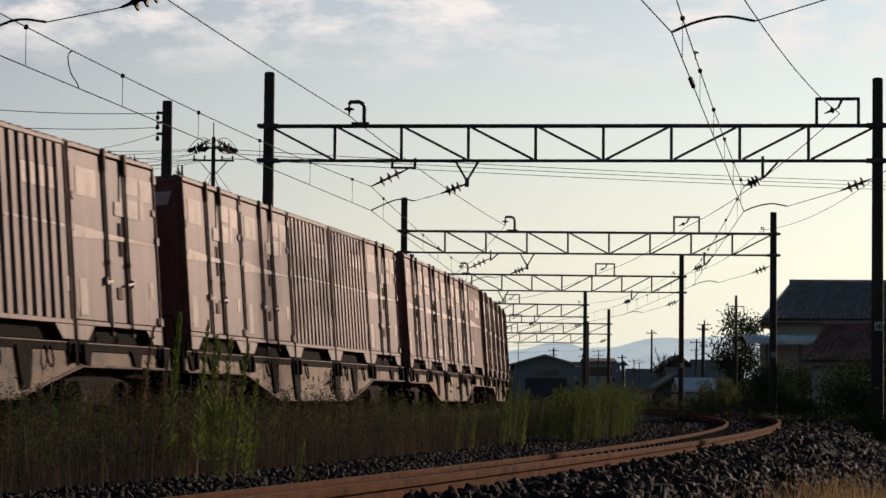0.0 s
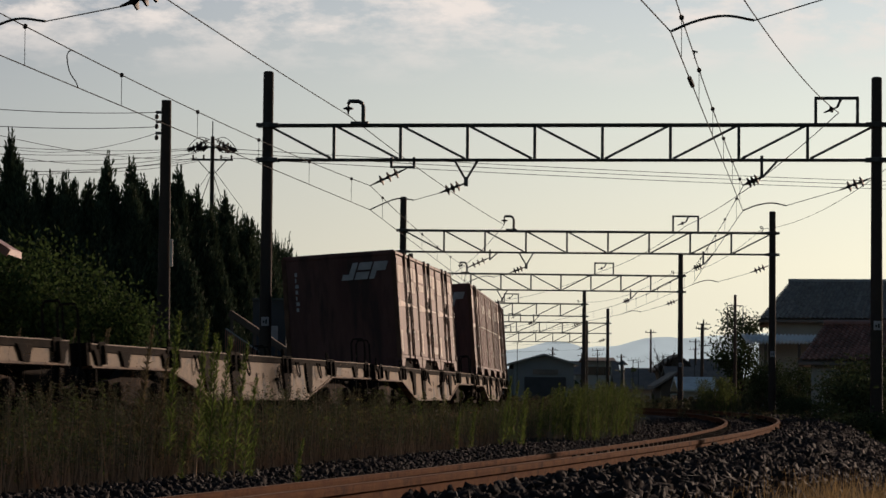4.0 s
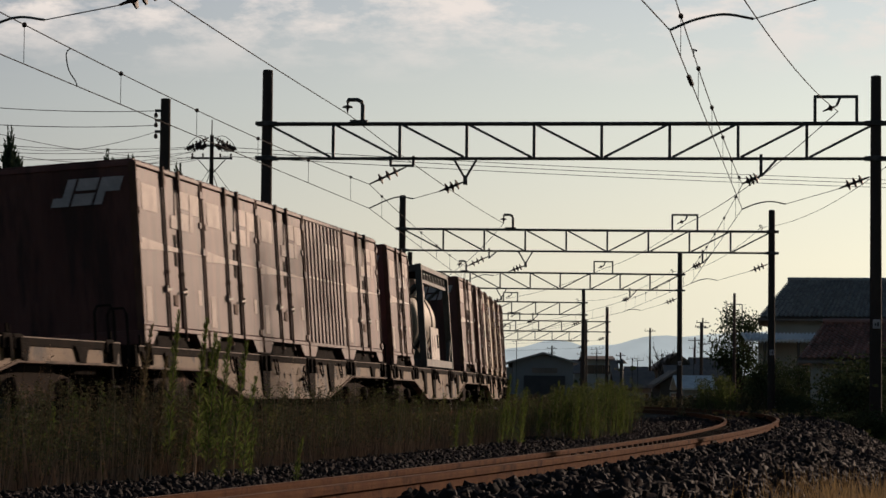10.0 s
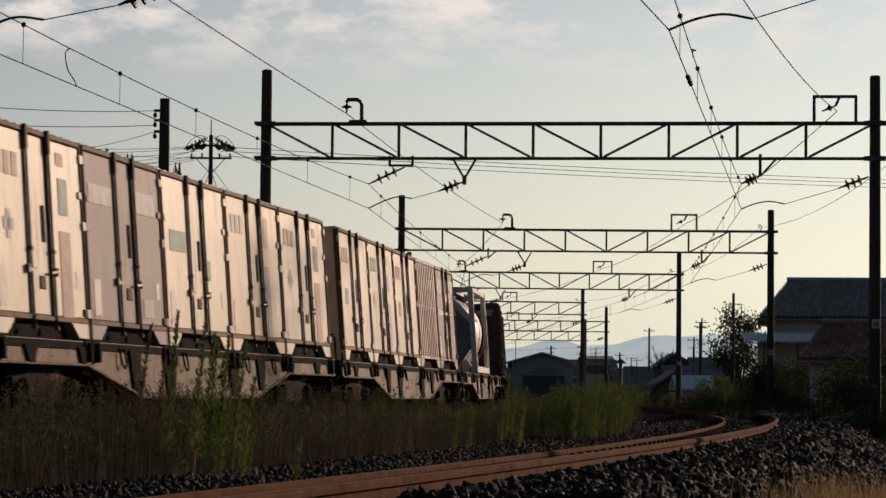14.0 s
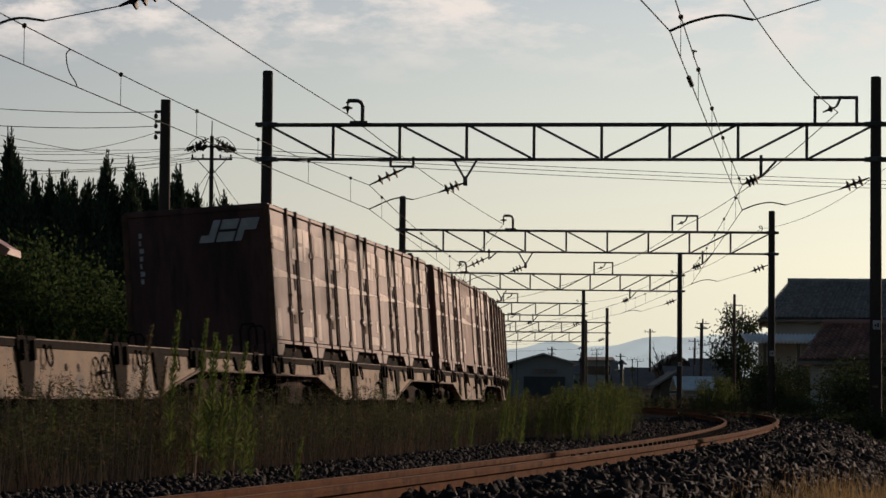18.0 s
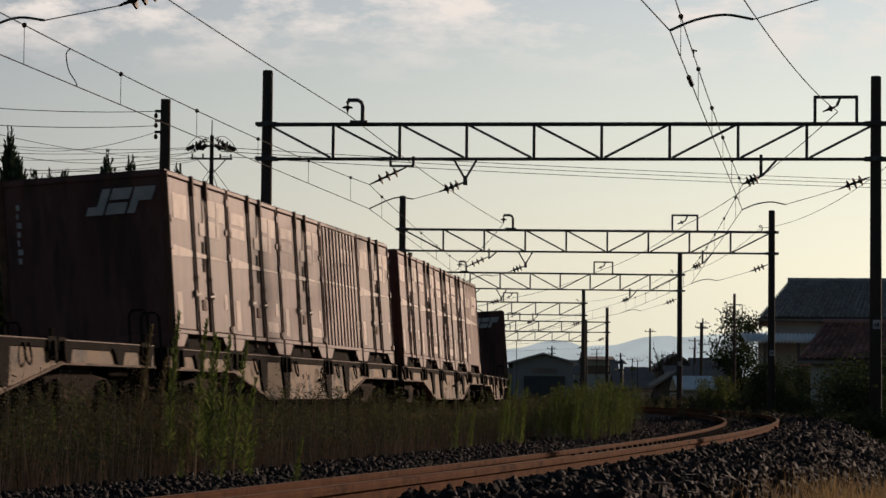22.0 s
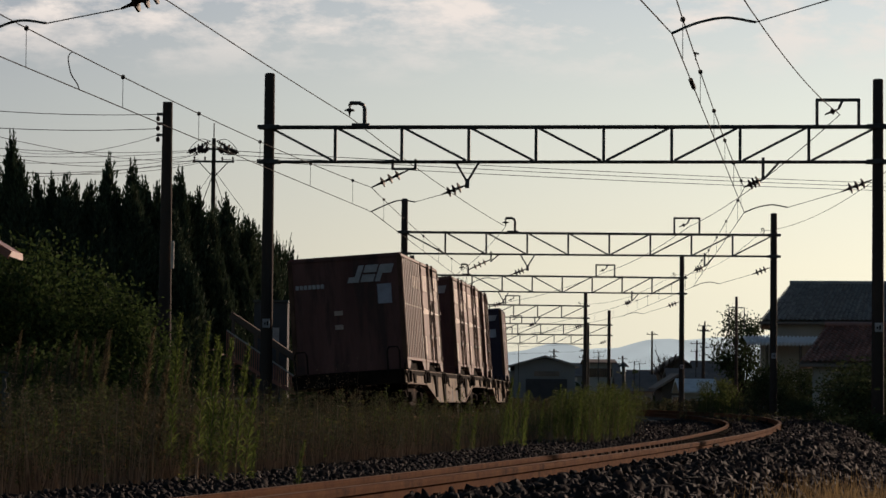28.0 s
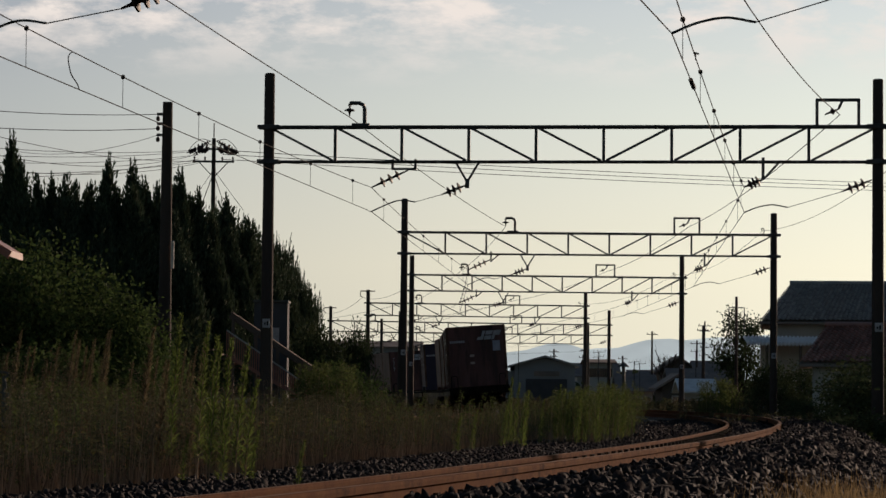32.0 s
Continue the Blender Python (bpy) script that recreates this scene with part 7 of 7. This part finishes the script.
def bare_tree(x, y, z, h, w):
    t = thing("tree", "bare-branched small tree among the village roofs", "tree", group="shrubs beside the line")
    part("trunk", Mesh().tube([(0, 0, 0), (.05, 0, h * .5)], .16, 7, .08), BARK, t)
    foot, tip = [], []
    for k in range(14):
        a, f = k * 2.4, .45 + .55 * rng.random()
        end = np.array([w / 2 * f * math.cos(a), w / 2 * f * math.sin(a), h * (.62 + .3 * rng.random())])
        part("limb", Mesh().tube(eased([(0, 0, h * .38), tuple(end * np.array([.45, .45, .78])), tuple(end)]), .05, 5, .02), BARK, t)
        for _ in range(34):
            u = .35 + .65 * rng.random()
            p = end * np.array([u, u, .55 + .45 * u]) + rng.normal(0, .05, 3)
            foot.append(p)
            tip.append(p + np.array([math.cos(a) * .25, math.sin(a) * .25, .35]) + rng.normal(0, .3, 3))
    stems_mesh("twig_tangle", foot, tip, .02, BARK, t)["kind"] = "stuff"
    t.matrix_basis = pose(x, y, z)


bare_tree(20.3, 250, -1.2, 6.9, 3.4)


def far_wood():
    """Dark far trees and hedges in front of the hills."""
    t = thing("far_trees", "dark far trees and hedges before the hills", "trees", kind="stuff")
    B, D = [], []
    for _ in range(150):
        x, y = rng.uniform(-5, 45), rng.uniform(300, 560)
        x = x * y / 300
        h, w = rng.uniform(2.2, 4.0), rng.uniform(2.5, 6)
        n = 90
        u = rng.normal(size=(n, 3)) * np.array([w * .4, w * .4, h * .3])
        B.append(u + np.array([x, y, -1 + h * .5]))
        D.append(rng.normal(size=(n, 3)) + np.array([0, 0, .6]))
    ob = leaves_mesh("crowns", np.concatenate(B), np.concatenate(D), 1.1, .7, SHRUB, t)
    ob["kind"] = "stuff"


far_wood()
# ---------------------------------------------------------------- ballast stones


def stones(name, label, n, s0, s1, lat0, lat1, size0, size1, rise, ease=1.0):
    """Broken stones lying on the bed of the outer track."""
    s = s0 + (s1 - s0) * rng.random(n) ** ease
    lat = rng.uniform(lat0, lat1, n)
    cant = math.sin(radians(CANT_OUT))
    crown = np.array([-5.3, -4.4, -1.75, 1.75, 3.1, 4.2]), np.array([-.70, -.41, -0.20 - 1.75 * cant, -0.20 + 1.75 * cant, -.70, -.62])
    z = np.interp(lat, *crown) + rise * rng.random(n)
    size = rng.uniform(size0, size1, n)
    p = np.array([tuple(line(a, outer(a) + b)) for a, b in zip(s, lat)])
    p[:, 2] += z
    cube = np.array([(x, y, w) for w in (-1, 1) for y in (-1, 1) for x in (-1, 1)], float) * .5
    v = cube[None] * (1 + rng.normal(0, .17, (n, 8, 3))) + rng.normal(0, .085, (n, 8, 3))
    v *= (size[:, None] * rng.uniform(.5, 1.05, (n, 3)) * np.array([1.45, .95, .62]))[:, None, :]
    q = rng.normal(size=(n, 4))
    q /= np.linalg.norm(q, axis=1, keepdims=True)
    w, x, y, zz = q.T
    R = np.stack([np.stack([1 - 2 * (y * y + zz * zz), 2 * (x * y - w * zz), 2 * (x * zz + w * y)], 1),
                  np.stack([2 * (x * y + w * zz), 1 - 2 * (x * x + zz * zz), 2 * (y * zz - w * x)], 1),
                  np.stack([2 * (x * zz - w * y), 2 * (y * zz + w * x), 1 - 2 * (x * x + y * y)], 1)], 1)
    v = np.einsum("nij,nkj->nki", R, v) + p[:, None, :]
    face = np.array([(0, 2, 3, 1), (4, 5, 7, 6), (0, 1, 5, 4), (2, 6, 7, 3), (0, 4, 6, 2), (1, 3, 7, 5)])
    f = (face[None] + (np.arange(n) * 8)[:, None, None]).reshape(-1, 4)
    me = bpy.data.meshes.new(name)
    me.vertices.add(n * 8)
    me.vertices.foreach_set("co", v.reshape(-1))
    me.loops.add(f.size)
    me.loops.foreach_set("vertex_index", f.reshape(-1))
    me.polygons.add(len(f))
    me.polygons.foreach_set("loop_start", np.arange(0, f.size, 4))
    me.update(calc_edges=True)
    me.materials.append(STONE)
    return tagged(new(name, me), label, "ballast stones", kind="stuff")


stones("ballast_stones", "dark broken ballast stones banked against the rail", 46000, -46, -8, .66, 3.4, .036, .068, .05, 1.35)
stones("ballast_stones", "dark broken ballast stones on the inner shoulder", 34000, -46, -4, -4.7, -.66, .035, .07, .05, 1.2)
stones("ballast_stones", "dark broken ballast stones between the rails", 9000, -46, 0, -.40, .40, .04, .065, .0, 1.2)
stones("ballast_stones", "dark broken ballast stones along the curve", 18000, -8, 45, -3.7, 3.6, .05, .095, .04, 1.3)
stones("ballast_stones", "stones piled against the outer rail", 5500, -46, 10, .64, 1.0, .035, .07, .10, 1.3)
stones("ballast_stones", "coarse stones on the shoulder", 2600, -44, 10, .9, 3.2, .07, .11, .05, 1.2)
weed_patch("lineside_weeds", "tall soft green weeds at the foot of the stairs", 170, in_box(-4.9, -3.0, 91, 95), 1.2, 2.3, LEAF_GREEN, .13, 90, leaf_w=.03, wide=.4)
motions()
